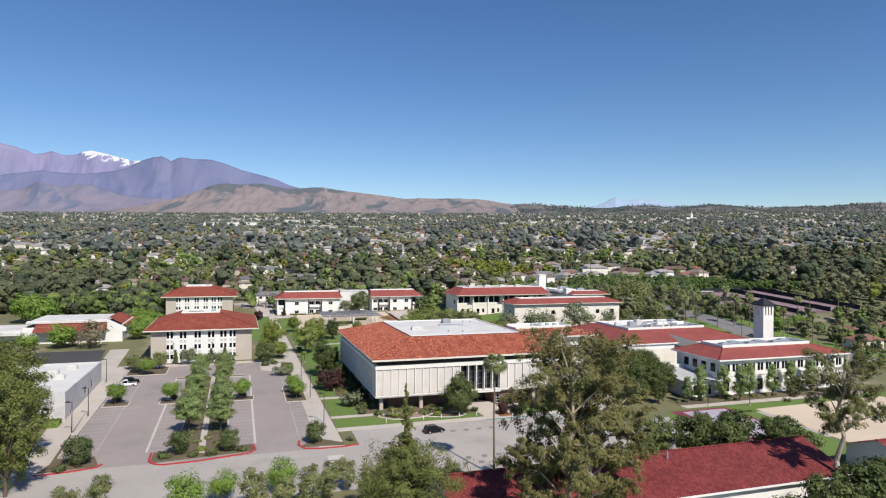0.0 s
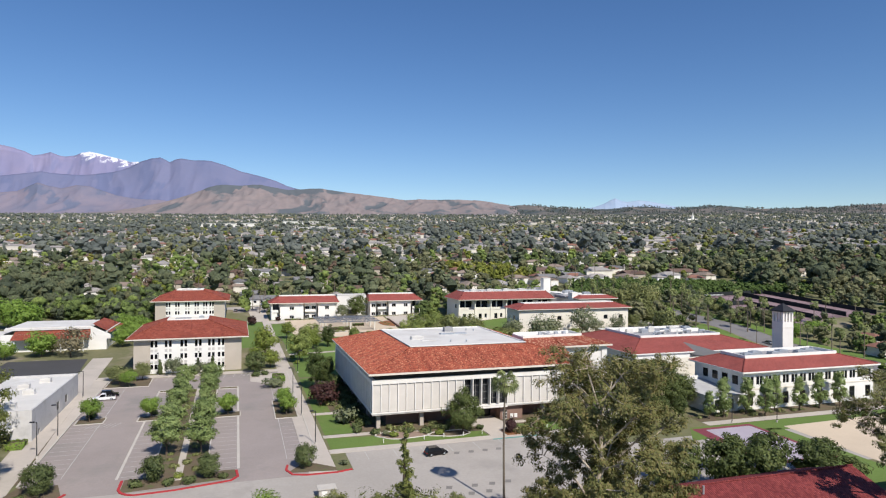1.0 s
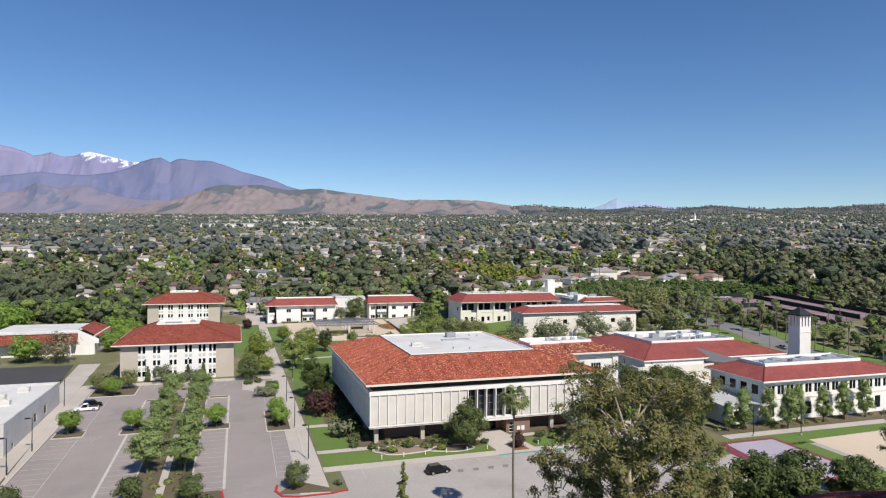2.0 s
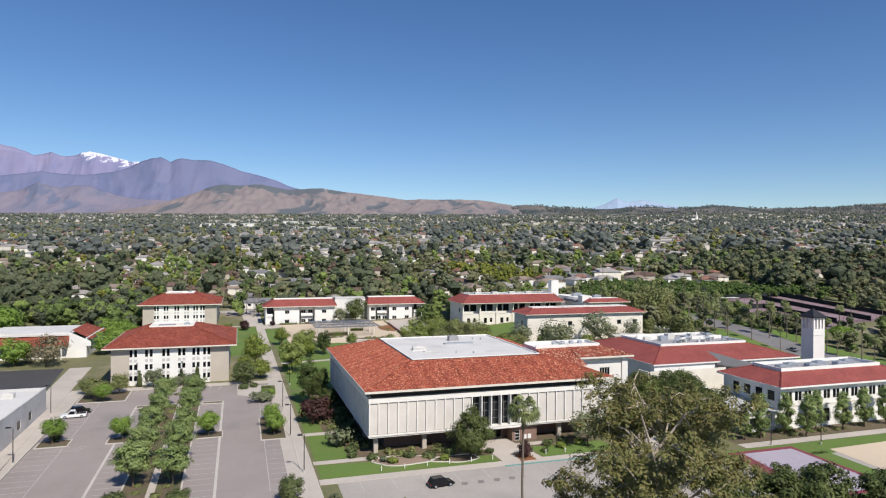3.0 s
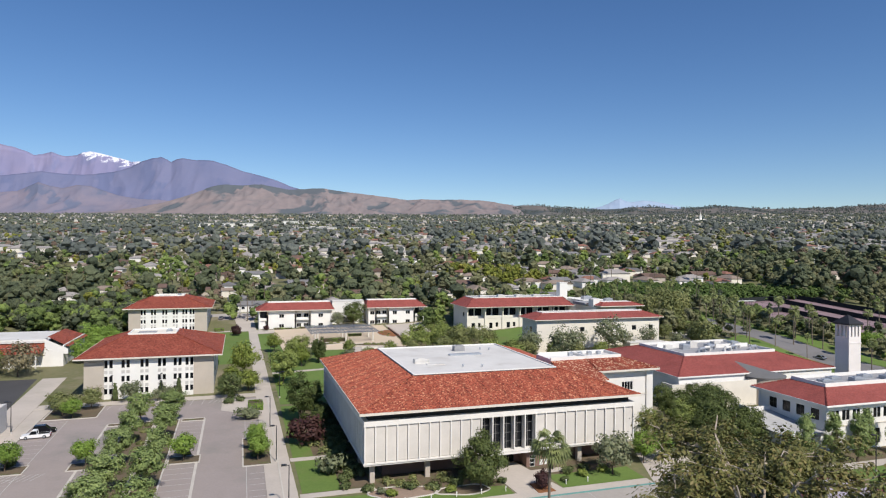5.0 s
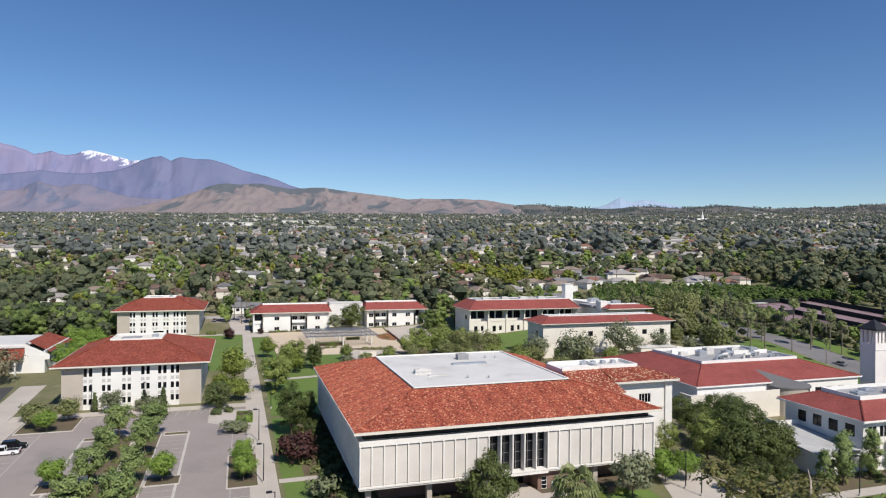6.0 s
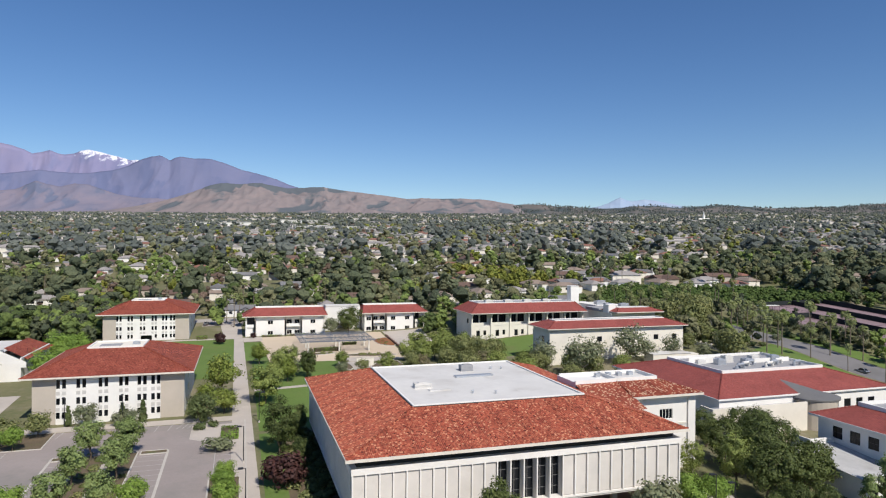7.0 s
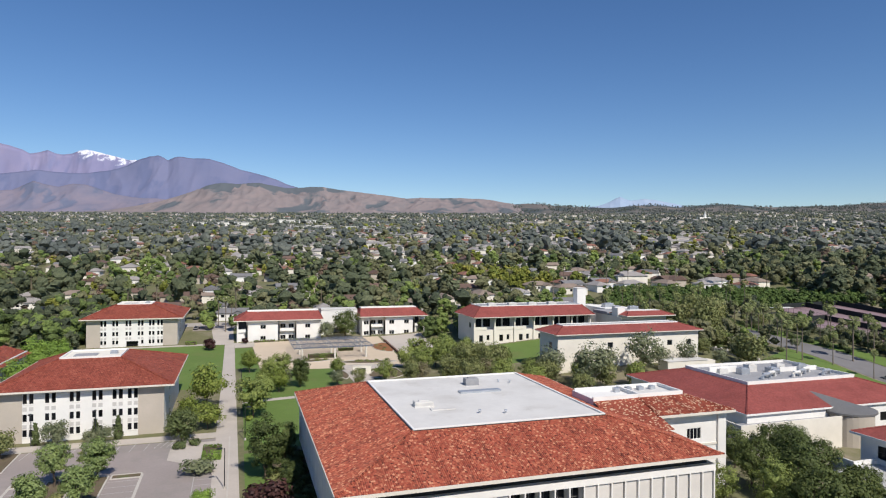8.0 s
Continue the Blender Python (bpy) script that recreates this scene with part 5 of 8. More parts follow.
an = thing("low_annex", (156, 245, terrain(156, 245)), "low cream flat-roofed annex before the cream block", "building")
part("wall", Bits().box(148.5, 244.0, 4, 163.5, 249.0, 8.6).box(163.5, 245.6, 4, 168, 249.0, 8.0), CREAM, an)
part("roof_deck", Bits().box(148.3, 243.8, 8.6, 163.7, 249.1, 8.8), ROOF_WHITE, an)

# ---- plants ----


def leaf_mesh(name, quads, mat):
    n = len(quads)
    me = bpy.data.meshes.new(name)
    me.vertices.add(n * 4)
    me.vertices.foreach_set("co", quads.reshape(-1).astype(np.float32))
    me.loops.add(n * 4)
    me.loops.foreach_set("vertex_index", np.arange(n * 4, dtype=np.int32))
    me.polygons.add(n)
    me.polygons.foreach_set("loop_start", np.arange(0, n * 4, 4, dtype=np.int32))
    me.materials.append(mat)
    me.update(calc_edges=True)
    return me


def leaf_quads(rng, pos, size, outward, droop=0.0, narrow=1.0):
    """Small four-cornered leaves or sprays at the given places, facing loosely outward."""
    n = len(pos)
    nor = rng.normal(size=(n, 3)) * 0.32 + outward * 1.2 + np.array([0, 0, 0.35])
    nor /= np.linalg.norm(nor, axis=1)[:, None] + 1e-9
    tan = rng.normal(size=(n, 3)) + np.array([0, 0, -droop])
    tan -= nor * (tan * nor).sum(1)[:, None]
    tan /= np.linalg.norm(tan, axis=1)[:, None] + 1e-9
    bit = np.cross(nor, tan)
    s = (size * rng.uniform(0.6, 1.4, n))[:, None]
    a, b = tan * s * 0.75, bit * s * 0.5 * narrow
    return np.stack([pos - a, pos + b * 0.9, pos + a, pos - b * 0.9], axis=1)


def clump_crown(rng, centres, radii, per, leaf, middle, droop=0.0, narrow=1.0):
    k = len(centres)
    c = np.repeat(centres, per, axis=0)
    off = rng.normal(size=(k * per, 3))
    off /= np.linalg.norm(off, axis=1)[:, None] + 1e-9
    off *= (rng.uniform(0, 1, k * per) ** 0.45)[:, None] * np.repeat(radii, per)[:, None]
    off[:, 2] *= 0.8
    pos = c + off
    out = (pos - c) / (np.linalg.norm(pos - c, axis=1)[:, None] + 1e-9) * 0.6
    mid = pos - middle
    out += mid / (np.linalg.norm(mid, axis=1)[:, None] + 1e-9) * 0.6
    return leaf_quads(rng, pos, leaf, out, droop, narrow)


def lumps(rng, k, middle, radii, hollow=0.55):
    """Places for clumps in an uneven egg: mostly towards its skin."""
    p = rng.normal(size=(k, 3))
    p /= np.linalg.norm(p, axis=1)[:, None]
    p *= rng.uniform(hollow, 1.0, k)[:, None] * rng.uniform(0.8, 1.12, k)[:, None]
    return middle + p * radii


def limbs(b, rng, base, fork, tips, r, sides=6):
    """A tapered trunk to the fork, and a bent limb to each tip."""
    lean = rng.normal(size=2) * 0.05 * fork[2]
    b.tube([base + (0, 0, -0.4), base + (fork - base) * 0.5 + (lean[0], lean[1], 0), fork], [r * 1.25, r, r * 0.75], sides + 2)
    for t in tips:
        m = fork + (t - fork) * 0.5 + np.append(rng.normal(size=2) * 0.12 * np.linalg.norm(t - fork), 0)
        b.tube([fork - (0, 0, 0.2), m, t], [r * 0.5, r * 0.33, r * 0.08], sides)


def tree(seed, height, width, leaf_material, bark=None, label="", name="tree", clear=0.25, leaf=0.42, clumps=46, per=58, squash=1.0, droop=0.0, trunk=0.17, lump=(0.13, 0.24)):
    rng = np.random.default_rng(seed)
    t = thing(name, (0, 0, 0), label, "tree")
    z0 = height * clear
    middle = np.array([0, 0, (z0 + height) / 2])
    rad = np.array([width / 2 * 0.86, width / 2 * 0.86, (height - z0) / 2 * 0.9])
    cs = lumps(rng, clumps, middle, rad)
    top = cs[:, 2] > middle[2]
    cs[top, :2] *= squash
    rr = rng.uniform(*lump, clumps) * width
    part("crown", leaf_mesh("crown", clump_crown(rng, cs, rr, per, leaf, middle, droop), leaf_material), leaf_material, t)
    b = Bits()
    tips = [c for c in cs[rng.permutation(clumps)[:7]]]
    limbs(b, rng, np.zeros(3), np.array([0, 0, z0 + height * 0.08]), tips, trunk * height / 9)
    part("trunk", b, bark or BARK, t)
    return t


def conifer(seed, height, width, leaf_material, label, leaf=0.4, tiers=13):
    rng = np.random.default_rng(seed)
    t = thing("conifer", (0, 0, 0), label, "tree")
    b = Bits()
    b.tube([(0, 0, -0.4), (0, 0, height * 0.5), (0, 0, height * 0.98)], [0.3, 0.2, 0.04], 8)
    qs = []
    for i in range(tiers):
        f = i / (tiers - 1)
        z = height * (0.12 + 0.86 * f)
        reach = width / 2 * (1 - f) ** 0.8 + 0.25
        for a in rng.uniform(0, 2 * math.pi, max(3, int(8 * (1 - f) + 3))):
            r = reach * rng.uniform(0.6, 1.1)
            tip = np.array([math.cos(a) * r, math.sin(a) * r, z - 0.12 * r + rng.normal() * 0.2])
            if r > 1:
                b.tube([(0, 0, z), tuple(tip)], [0.06, 0.02], 4, False)
            for s in (0.5, 0.8, 1.0):
                c = np.array([0, 0, z]) + (tip - np.array([0, 0, z])) * s
                qs.append(clump_crown(rng, c[None], np.array([0.28 * reach + 0.25]), 26, leaf, np.array([0, 0, z])))
    part("crown", leaf_mesh("crown", np.concatenate(qs), leaf_material), leaf_material, t)
    part("trunk", b, BARK, t)
    return t


def spired_conifer(seed, height, width, label):
    """A broad shaggy conifer that ends in a thin spire: bent boughs with tufts of needles along them."""
    rng = np.random.default_rng(seed)
    t = thing("conifer", (0, 0, 0), label, "tree")
    b = Bits().tube([(0, 0, -0.5), (0.2, 0, height * 0.4), (0, 0.1, height * 0.75), (0, 0, height)], [0.55, 0.4, 0.2, 0.03], 9)
    qs = []
    for i in range(64):
        f = 0.1 + 0.89 * (i / 63) ** 0.65
        z = height * f
        spire = rng.uniform(0.45, 1.15) * (1.0 - 0.75 * min(1.0, max(0.0, (f - 0.82) / 0.18)))
        reach = spire + (width / 2 * (1.05 - 0.15 * f) - spire) * (1 - ease((f - 0.66) / 0.16))
        for a in rng.uniform(0, 2 * math.pi, 6 if f < 0.82 else 3):
            r = reach * rng.uniform(0.5, 1.1)
            tip = np.array([math.cos(a) * r, math.sin(a) * r, z + 0.1 * r + rng.normal() * 0.3])
            mid = tip * 0.5 + np.array([0, 0, z * 0.5 - 0.1 * r])
            b.tube([(0, 0, z), tuple(mid), tuple(tip)], [0.06 + 0.012 * r, 0.05, 0.02], 5, False)
            for k in (0.4, 0.6, 0.8, 1.0):
                c = np.array([0, 0, z]) * (1 - k) + tip * k + rng.normal(size=3) * 0.12 * r
                qs.append(clump_crown(rng, c[None], np.array([0.17 * r + 0.12]), int(5 + 15 * r), 0.2, np.array([0, 0, z - 1.0]), 0.4, 0.5))
    part("crown", leaf_mesh("crown", np.concatenate(qs), LEAF_WARM), LEAF_WARM, t)
    part("trunk", b, BARK, t)
    return t


def eucalyptus(seed, height, width, label, per=46, low=0.2, limbs_out=9, leaf=0.18, narrow=0.72):
    """Tall open tree: pale forked trunks, long bent limbs from low down, hanging sprays in loose masses with gaps."""
    rng = np.random.default_rng(seed)
    t = thing("eucalyptus_tree", (0, 0, 0), label, "tree", "tall eucalyptus trees")
    b, qs = Bits(), []
    stem = [np.array([0, 0, -0.5])]
    for i in range(1, 7):
        stem.append(np.array([rng.normal() * 0.35 * i / 2, rng.normal() * 0.35 * i / 2, height * 0.92 * i / 6]))
    b.tube([tuple(p) for p in stem], [0.6, 0.5, 0.42, 0.33, 0.24, 0.15, 0.05], 10)
    for k in range(limbs_out):
        f = low + (0.85 - low) * (k + rng.uniform(0, 0.8)) / limbs_out
        z = height * f
        i = min(5, int(f / 0.92 * 6))
        s0 = stem[i] + (stem[i + 1] - stem[i]) * (f / 0.92 * 6 - i)
        a = 2.4 * k + rng.uniform(-0.5, 0.5)
        reach = width / 2 * (1.0 - 0.6 * max(0.0, f - 0.62) / 0.38) * rng.uniform(0.62, 1.0)
        tip = s0 + np.array([math.cos(a) * reach, math.sin(a) * reach, height * rng.uniform(0.08, 0.2)])
        m = s0 + (tip - s0) * 0.5 + np.array([0, 0, height * 0.03]) + rng.normal(size=3) * 0.5
        b.tube([tuple(s0), tuple(m), tuple(tip)], [0.21 - 0.1 * f, 0.13 - 0.05 * f, 0.03], 7, False)
        for j in range(8):
            o = m + (tip - m) * (rng.uniform(-0.4, 0.9) if j < 6 else 1.0)
            way = rng.normal(size=3) * np.array([1, 1, 0.6]) + np.array([math.cos(a) * 0.5, math.sin(a) * 0.5, 0.15])
            way /= np.linalg.norm(way)
            e = o + way * width * rng.uniform(0.08, 0.2)
            e[2] = min(e[2], height)
            b.tube([tuple(o), tuple((o + e) / 2 + rng.normal(size=3) * 0.2), tuple(e)], [0.07, 0.05, 0.02], 5, False)
            for q in range(5):
                c = o + (e - o) * rng.uniform(0.3, 1.15) + rng.normal(size=3) * width * 0.03
                qs.append(clump_crown(rng, c[None], np.array([width * rng.uniform(0.03, 0.062)]), int(per * (1.1 - 0.4 * ease((c[2] / height - 0.62) / 0.25))), leaf, np.array([0, 0, height * 0.5]), 1.6, narrow))
    part("crown", leaf_mesh("crown", np.concatenate(qs), LEAF_EUC), LEAF_EUC, t)
    part("trunk", b, BARK_PALE, t, "pale forked trunk")
    return t


def palm(seed, height, spread=2.6, label="", fronds=34, trunk=0.26, skirt=True):
    rng = np.random.default_rng(seed)
    t = thing("palm_tree", (0, 0, 0), label, "palm", "fan palms")
    bend = rng.normal(size=2) * 0.012 * height
    b = Bits().tube([(0, 0, -0.3), (0, 0, 0.5), (bend[0], bend[1], height * 0.5), (0, 0, height)], [trunk * 1.5, trunk * 1.1, trunk * 0.85, trunk * 0.75], 9)
    part("trunk", b, BARK_PALM, t)
    f = Bits()
    for i in range(fronds):
        a, lift = rng.uniform(0, 2 * math.pi), rng.uniform(-0.75, 1.15)
        d = np.array([math.cos(a) * math.cos(lift), math.sin(a) * math.cos(lift), math.sin(lift)])
        side = np.array([-math.sin(a), math.cos(a), 0])
        up = np.cross(d, side)
        p0 = np.array([0, 0, height]) + d * 0.2
        hub = p0 + d * spread * 0.45
        f.face([tuple(p0 - side * 0.03), tuple(p0 + side * 0.03), tuple(hub + side * 0.05), tuple(hub - side * 0.05)])
        for j in range(9):
            th = -1.25 + 2.5 * j / 8
            w = d * math.cos(th) + side * math.sin(th)
            tip = hub + w * spread * 0.58 + np.array([0, 0, -0.28 * spread * abs(math.sin(th)) - 0.16 * spread])
            n = np.cross(w, up) * 0.11
            m = hub + w * spread * 0.34
            f.face([tuple(hub), tuple(m + n), tuple(tip), tuple(m - n)])
    part("fronds", f, LEAF_PALM, t, "fan-shaped green fronds")
    if skirt:
        s = Bits()
        for i in range(40):
            a = rng.uniform(0, 2 * math.pi)
            z = height - rng.uniform(0.2, 1.5)
            r0 = trunk * 0.8
            s.face([(math.cos(a) * r0, math.sin(a) * r0, z), (math.cos(a + 0.5) * r0, math.sin(a + 0.5) * r0, z), (math.cos(a + 0.4) * r0 * 2.6, math.sin(a + 0.4) * r0 * 2.6, z - 1.1), (math.cos(a) * r0 * 2.6, math.sin(a) * r0 * 2.6, z - 1.2)])
        part("dead_skirt", s, LEAF_BROWN, t, "brown hanging dead fronds")
    return t


def shrub(seed, height, width, mat, label, name="shrub", clumps=14, per=40, leaf=0.26):
    rng = np.random.default_rng(seed)
    t = thing(name, (0, 0, 0), label, "shrub")
    cs = lumps(rng, clumps, np.array([0, 0, height * 0.5]), np.array([width * 0.4, width * 0.4, height * 0.38]), 0.3)
    cs[:, 2] = np.maximum(cs[:, 2], height * 0.2)
    part("foliage", leaf_mesh("foliage", clump_crown(rng, cs, rng.uniform(0.16, 0.26, clumps) * width, per, leaf, np.array([0, 0, height * 0.3])), mat), mat, t)
    b = Bits()
    for i in range(4):
        b.tube([(0, 0, -0.2), tuple(cs[i])], [0.07, 0.03], 5, False)
    part("stems", b, BARK, t)
    return t


def plant(proto, spots):
    """Sets copies of a plant on the ground; spots: x, y, scale, height scale. The first spot takes the plant itself."""
    for i, s in enumerate(spots):
        x, y, k = s[0], s[1], s[2] if len(s) > 2 else 1.0
        kz = s[3] if len(s) > 3 else k
        m = Matrix.LocRotScale((x, y, terrain(x, y)), Euler((0, 0, (x * 1.7 + y * 2.3) % 6.28)), (k, k, kz))
        if i == 0:
            proto.matrix_basis = m
        else:
            c = copy_thing(proto, Matrix.Identity(4))
            c.matrix_basis = m


LEAF_PARK = leaf_mat("leaf_park", [(0.158, 0.216, 0.077), (0.244, 0.312, 0.116), (0.337, 0.401, 0.166)])
broad_a = tree(11, 9.2, 6.5, LEAF_PARK, label="round green car park tree in a planted median", clear=0.2, leaf=0.265, per=96, lump=(0.12, 0.2))
plant(broad_a, [(-10.9, 149, 1.1, 0.98), (-4.6, 162, 1.02, 0.94), (-11.2, 175.5, 0.92), (-4.3, 190, 0.95), (-11.0, 203, 0.95)])
broad_b = tree(12, 8.8, 6.3, LEAF_PARK, label="green car park tree in a planted median", clear=0.2, leaf=0.265, per=96, lump=(0.12, 0.2))
plant(broad_b, [(-4.4, 148, 1.06, 0.96), (-11.0, 162.5, 1.04, 0.95), (-4.4, 176, 0.9), (-11.1, 189.5, 0.93), (-4.2, 204, 1.0)])
small_a = tree(13, 5.8, 5.6, LEAF_BRIGHT, label="small bright green tree in a kerbed island", clear=0.24, clumps=34, per=110, leaf=0.22)
plant(small_a, [(-30.6, 178.6, 1.0), (-17.2, 178, 0.95), (0.4, 176.4, 0.98), (14.5, 172.5, 0.9), (14.4, 178.5, 0.85), (14.6, 184.5, 0.75), (-27.2, 213.2, 0.9), (248.5, 229.5, 1.5), (239.5, 231, 1.3), (88.4, 150.6, 0.95), (93.6, 151.4, 1.0), (90.6, 154.4, 0.95)])
small_b = tree(14, 5.4, 6.4, LEAF_OLIVE, label="low spreading olive-green tree by the lot", clear=0.25, clumps=34, per=52, leaf=0.36)
plant(small_b, [(-30.2, 217, 1.0), (-24.8, 221.5, 1.0), (-33, 223, 0.8)])
dark_a = tree(15, 6.0, 5.8, LEAF_DARK, label="dense dark round bush tree at a kerb", clear=0.06, clumps=44, per=90, leaf=0.25)
plant(dark_a, [(-29.6, 133.8, 1.0), (15.2, 135.0, 0.82), (8.2, 224.5, 1.25), (38.5, 281, 0.9), (-11.9, 135.3, 0.85), (-2.3, 134.6, 0.82)])
oak = tree(16, 10.6, 10.0, LEAF_DEEP, label="full dark evergreen beside the library entrance", clear=0.04, clumps=76, per=130, leaf=0.26, squash=0.72, lump=(0.1, 0.17))
plant(oak, [(52.0, 147.2, 1.0)])
deep = tree(36, 11.4, 7.6, LEAF_DEEP, label="tall shadowy evergreen between the path and the library", clear=0.06, clumps=64, per=110, leaf=0.24, lump=(0.1, 0.17))
plant(deep, [(24.8, 197.0, 1.08), (29.0, 206.5, 0.72), (37.3, 266.6, 0.82), (28.6, 189.5, 0.55)])
lime = tree(17, 10.0, 9.2, LEAF_LIME, label="yellow-green spreading tree on the lawn", clear=0.2, clumps=52, per=58)
plant(lime, [(12.4, 249, 1.1, 1.1), (13.2, 231, 0.8, 0.6), (31, 262, 0.75, 0.7), (9.0, 238, 0.7, 0.6), (23.5, 290, 0.75, 0.7)])
green_c = tree(18, 11.0, 8.8, LEAF_GREEN, label="leafy green tree by the path", clear=0.15, clumps=52, per=60)
plant(green_c, [(23.4, 238, 1.0, 0.95), (26, 252, 0.8, 0.75), (33, 283, 0.7), (29, 273, 0.75), (84, 283, 0.95), (90, 276, 0.9), (80, 292, 0.85), (90, 292, 0.95), (97, 288, 0.8), (74, 284, 0.7), (128, 276, 0.8), (50, 279, 0.55)])
grove_a = tree(19, 10.5, 9.0, LEAF_OLIVE, label="olive-green tree behind the library", clear=0.15, clumps=50, per=60, leaf=0.36)
plant(grove_a, [(94, 256, 1.2, 1.25), (88, 264, 1.1, 1.2), (106, 244, 0.9, 0.85), (84, 247, 0.95, 1.0), (98, 279, 0.8, 0.85), (70, 262, 0.7, 0.8), (122, 237, 0.85, 0.85), (110, 230, 0.8, 0.8), (80, 256, 0.9, 1.0), (114, 258, 0.7, 0.7), (54, 262, 0.55, 0.6)])
grove_b = tree(34, 9.6, 8.4, LEAF_GREEN, label="leafy mid-green tree behind the library", clear=0.12, clumps=50, per=60, leaf=0.36)
plant(grove_b, [(101, 265, 0.95, 0.95), (100, 240, 0.95, 0.9), (76, 271, 1.0, 1.05), (92, 244, 1.0, 1.05), (131, 236, 0.85, 0.85), (63, 268, 0.7, 0.7), (105, 253, 0.8, 0.75), (86, 278, 1.0, 1.1), (118, 247, 0.6, 0.6)])
grove_c = tree(35, 8.0, 7.6, LEAF_BROWN, label="brownish thin-leaved tree behind the library", clear=0.12, clumps=40, per=40, leaf=0.3)
plant(grove_c, [(90, 252, 1.0, 1.1), (112, 250, 0.7, 0.7), (74, 264, 0.8, 0.8), (124, 254, 0.7, 0.9)])
pale = tree(20, 10.0, 8.6, LEAF_GREY, bark=BARK_PALE, label="pale grey-green airy tree before the cream block", clear=0.18, clumps=40, per=36, leaf=0.4)
plant(pale, [(117, 237, 1.45), (140.5, 246, 1.5), (110, 248, 1.2), (150, 249, 0.8), (159.5, 249, 0.95), (127, 246, 1.1)])
screen = tree(21, 11.5, 9.4, LEAF_DEEP, label="broad dark green tree beside the library wing", clear=0.1, clumps=64, per=94, leaf=0.28, lump=(0.1, 0.18))
plant(screen, [(104.5, 151, 1.05), (110.5, 160, 1.1), (112.5, 151, 0.95), (118, 163, 0.98), (123, 172, 0.9), (117.5, 153, 0.85), (110, 169, 0.9), (114, 178, 0.8), (98.5, 143, 0.5), (103, 144, 0.6), (108, 143, 0.55), (122, 177, 0.8), (129, 178, 0.75), (62.5, 341, 1.35, 1.2)])
airy = tree(37, 11.5, 8.6, LEAF_GREEN, label="lighter green tree before the dark ones by the wing", clear=0.14, clumps=50, per=90, leaf=0.26, lump=(0.11, 0.19))
plant(airy, [(103.0, 157, 1.0), (98.5, 163.5, 0.7)])
young = tree(22, 11.8, 5.6, LEAF_PARK, label="slender young green tree in a row by the walk", clear=0.03, clumps=62, per=90, leaf=0.24, squash=0.6, lump=(0.11, 0.2))
plant(young, [(120.5, 141.6, 1.0), (128.4, 142.2, 0.95), (131.9, 139.4, 0.98), (138, 142.6, 0.95), (145.2, 141.5, 0.9), (152.4, 141.8, 0.95), (159.8, 142, 0.95), (116, 141.5, 0.7)])
cedar = spired_conifer(23, 28.2, 11.0, "tall ragged conifer with a bare thin spire")
plant(cedar, [(16.8, 64.7, 1.0)])
euc_a = eucalyptus(24, 33.0, 17.0, "tall open eucalyptus with pale limbs", 92, 0.2, 22, 0.225)
plant(euc_a, [(41.6, 73.6, 1.0, 0.98), (49.2, 80.2, 0.98, 0.95)])
euc_b = eucalyptus(25, 27.5, 14.5, "eucalyptus with bare pale trunks near the sand court", 66, 0.45, 13, 0.215)
plant(euc_b, [(94.0, 76.7, 1.0)])
pine = tree(26, 19.5, 13.0, LEAF_WARM, label="large ragged pine beside the white building", name="pine_tree", clear=0.05, clumps=96, per=118, leaf=0.265, lump=(0.07, 0.13), trunk=0.13)
plant(pine, [(-47.5, 160, 1.15), (-41.5, 138, 1.1), (-37.8, 121, 1.0, 1.15), (-57, 172, 1.15), (-50, 148, 1.2), (-44, 126, 1.05, 1.2)])
front = tree(27, 7.0, 6.5, LEAF_BRIGHT, label="bright green tree at the roadside", clear=0.12, clumps=44, per=100, leaf=0.2)
plant(front, [(-8.5, 106, 1.0), (-3, 109, 0.8), (6.5, 110.5, 0.9), (-18, 101, 0.7), (-7.5, 97, 0.8)])
grey = tree(28, 8.0, 5.2, LEAF_OLIVE, label="grey-green feathery tree at the roadside", clear=0.1, clumps=46, per=80, leaf=0.2, lump=(0.1, 0.19))
plant(grey, [(2, 103, 1.0), (6, 99, 0.95), (10.5, 101.5, 1.0), (14, 104, 0.95), (-25, 104, 0.95), (17.5, 108, 0.8), (25.5, 97, 0.8), (24, 106, 0.75), (20, 98, 1.1), (-21.5, 108.5, 0.9), (35.5, 103, 0.75)])
clump = tree(29, 8.2, 7.6, LEAF_DEEP, label="dark spreading tree behind the near roof", clear=0.12, clumps=52, per=80, leaf=0.29, lump=(0.1, 0.19))
plant(clump, [(86, 103, 1.25), (92, 100, 1.2), (98.5, 105, 1.2), (105, 101, 1.1), (111, 104, 0.95), (80, 106, 1.15), (94, 110, 1.0), (102, 111, 0.8), (73, 101, 0.95), (92, 71, 1.35), (29, 97, 0.9), (100, 74, 1.25), (84, 70, 1.3), (76, 69, 1.0), (107, 95, 0.9), (101, 94, 0.95)])
brown = tree(30, 6.0, 7.0, LEAF_BROWN, label="bare brown-twigged tree before the gym", clear=0.12, clumps=36, per=44, leaf=0.26)
plant(brown, [(-54, 267, 2.0, 1.8), (-61, 273, 0.9)])
side = tree(31, 9.5, 10.0, LEAF_BRIGHT, label="big rounded green tree beyond the gym", clear=0.1, clumps=60, per=58)
plant(side, [(-64, 270, 1.15, 1.0), (-74, 266, 0.8, 0.7), (-40, 285, 0.9), (-37, 296, 0.95), (-44, 318, 1.0), (-36, 312, 0.9), (-86, 330, 1.6), (-96, 345, 1.5), (-41, 333, 0.7)])
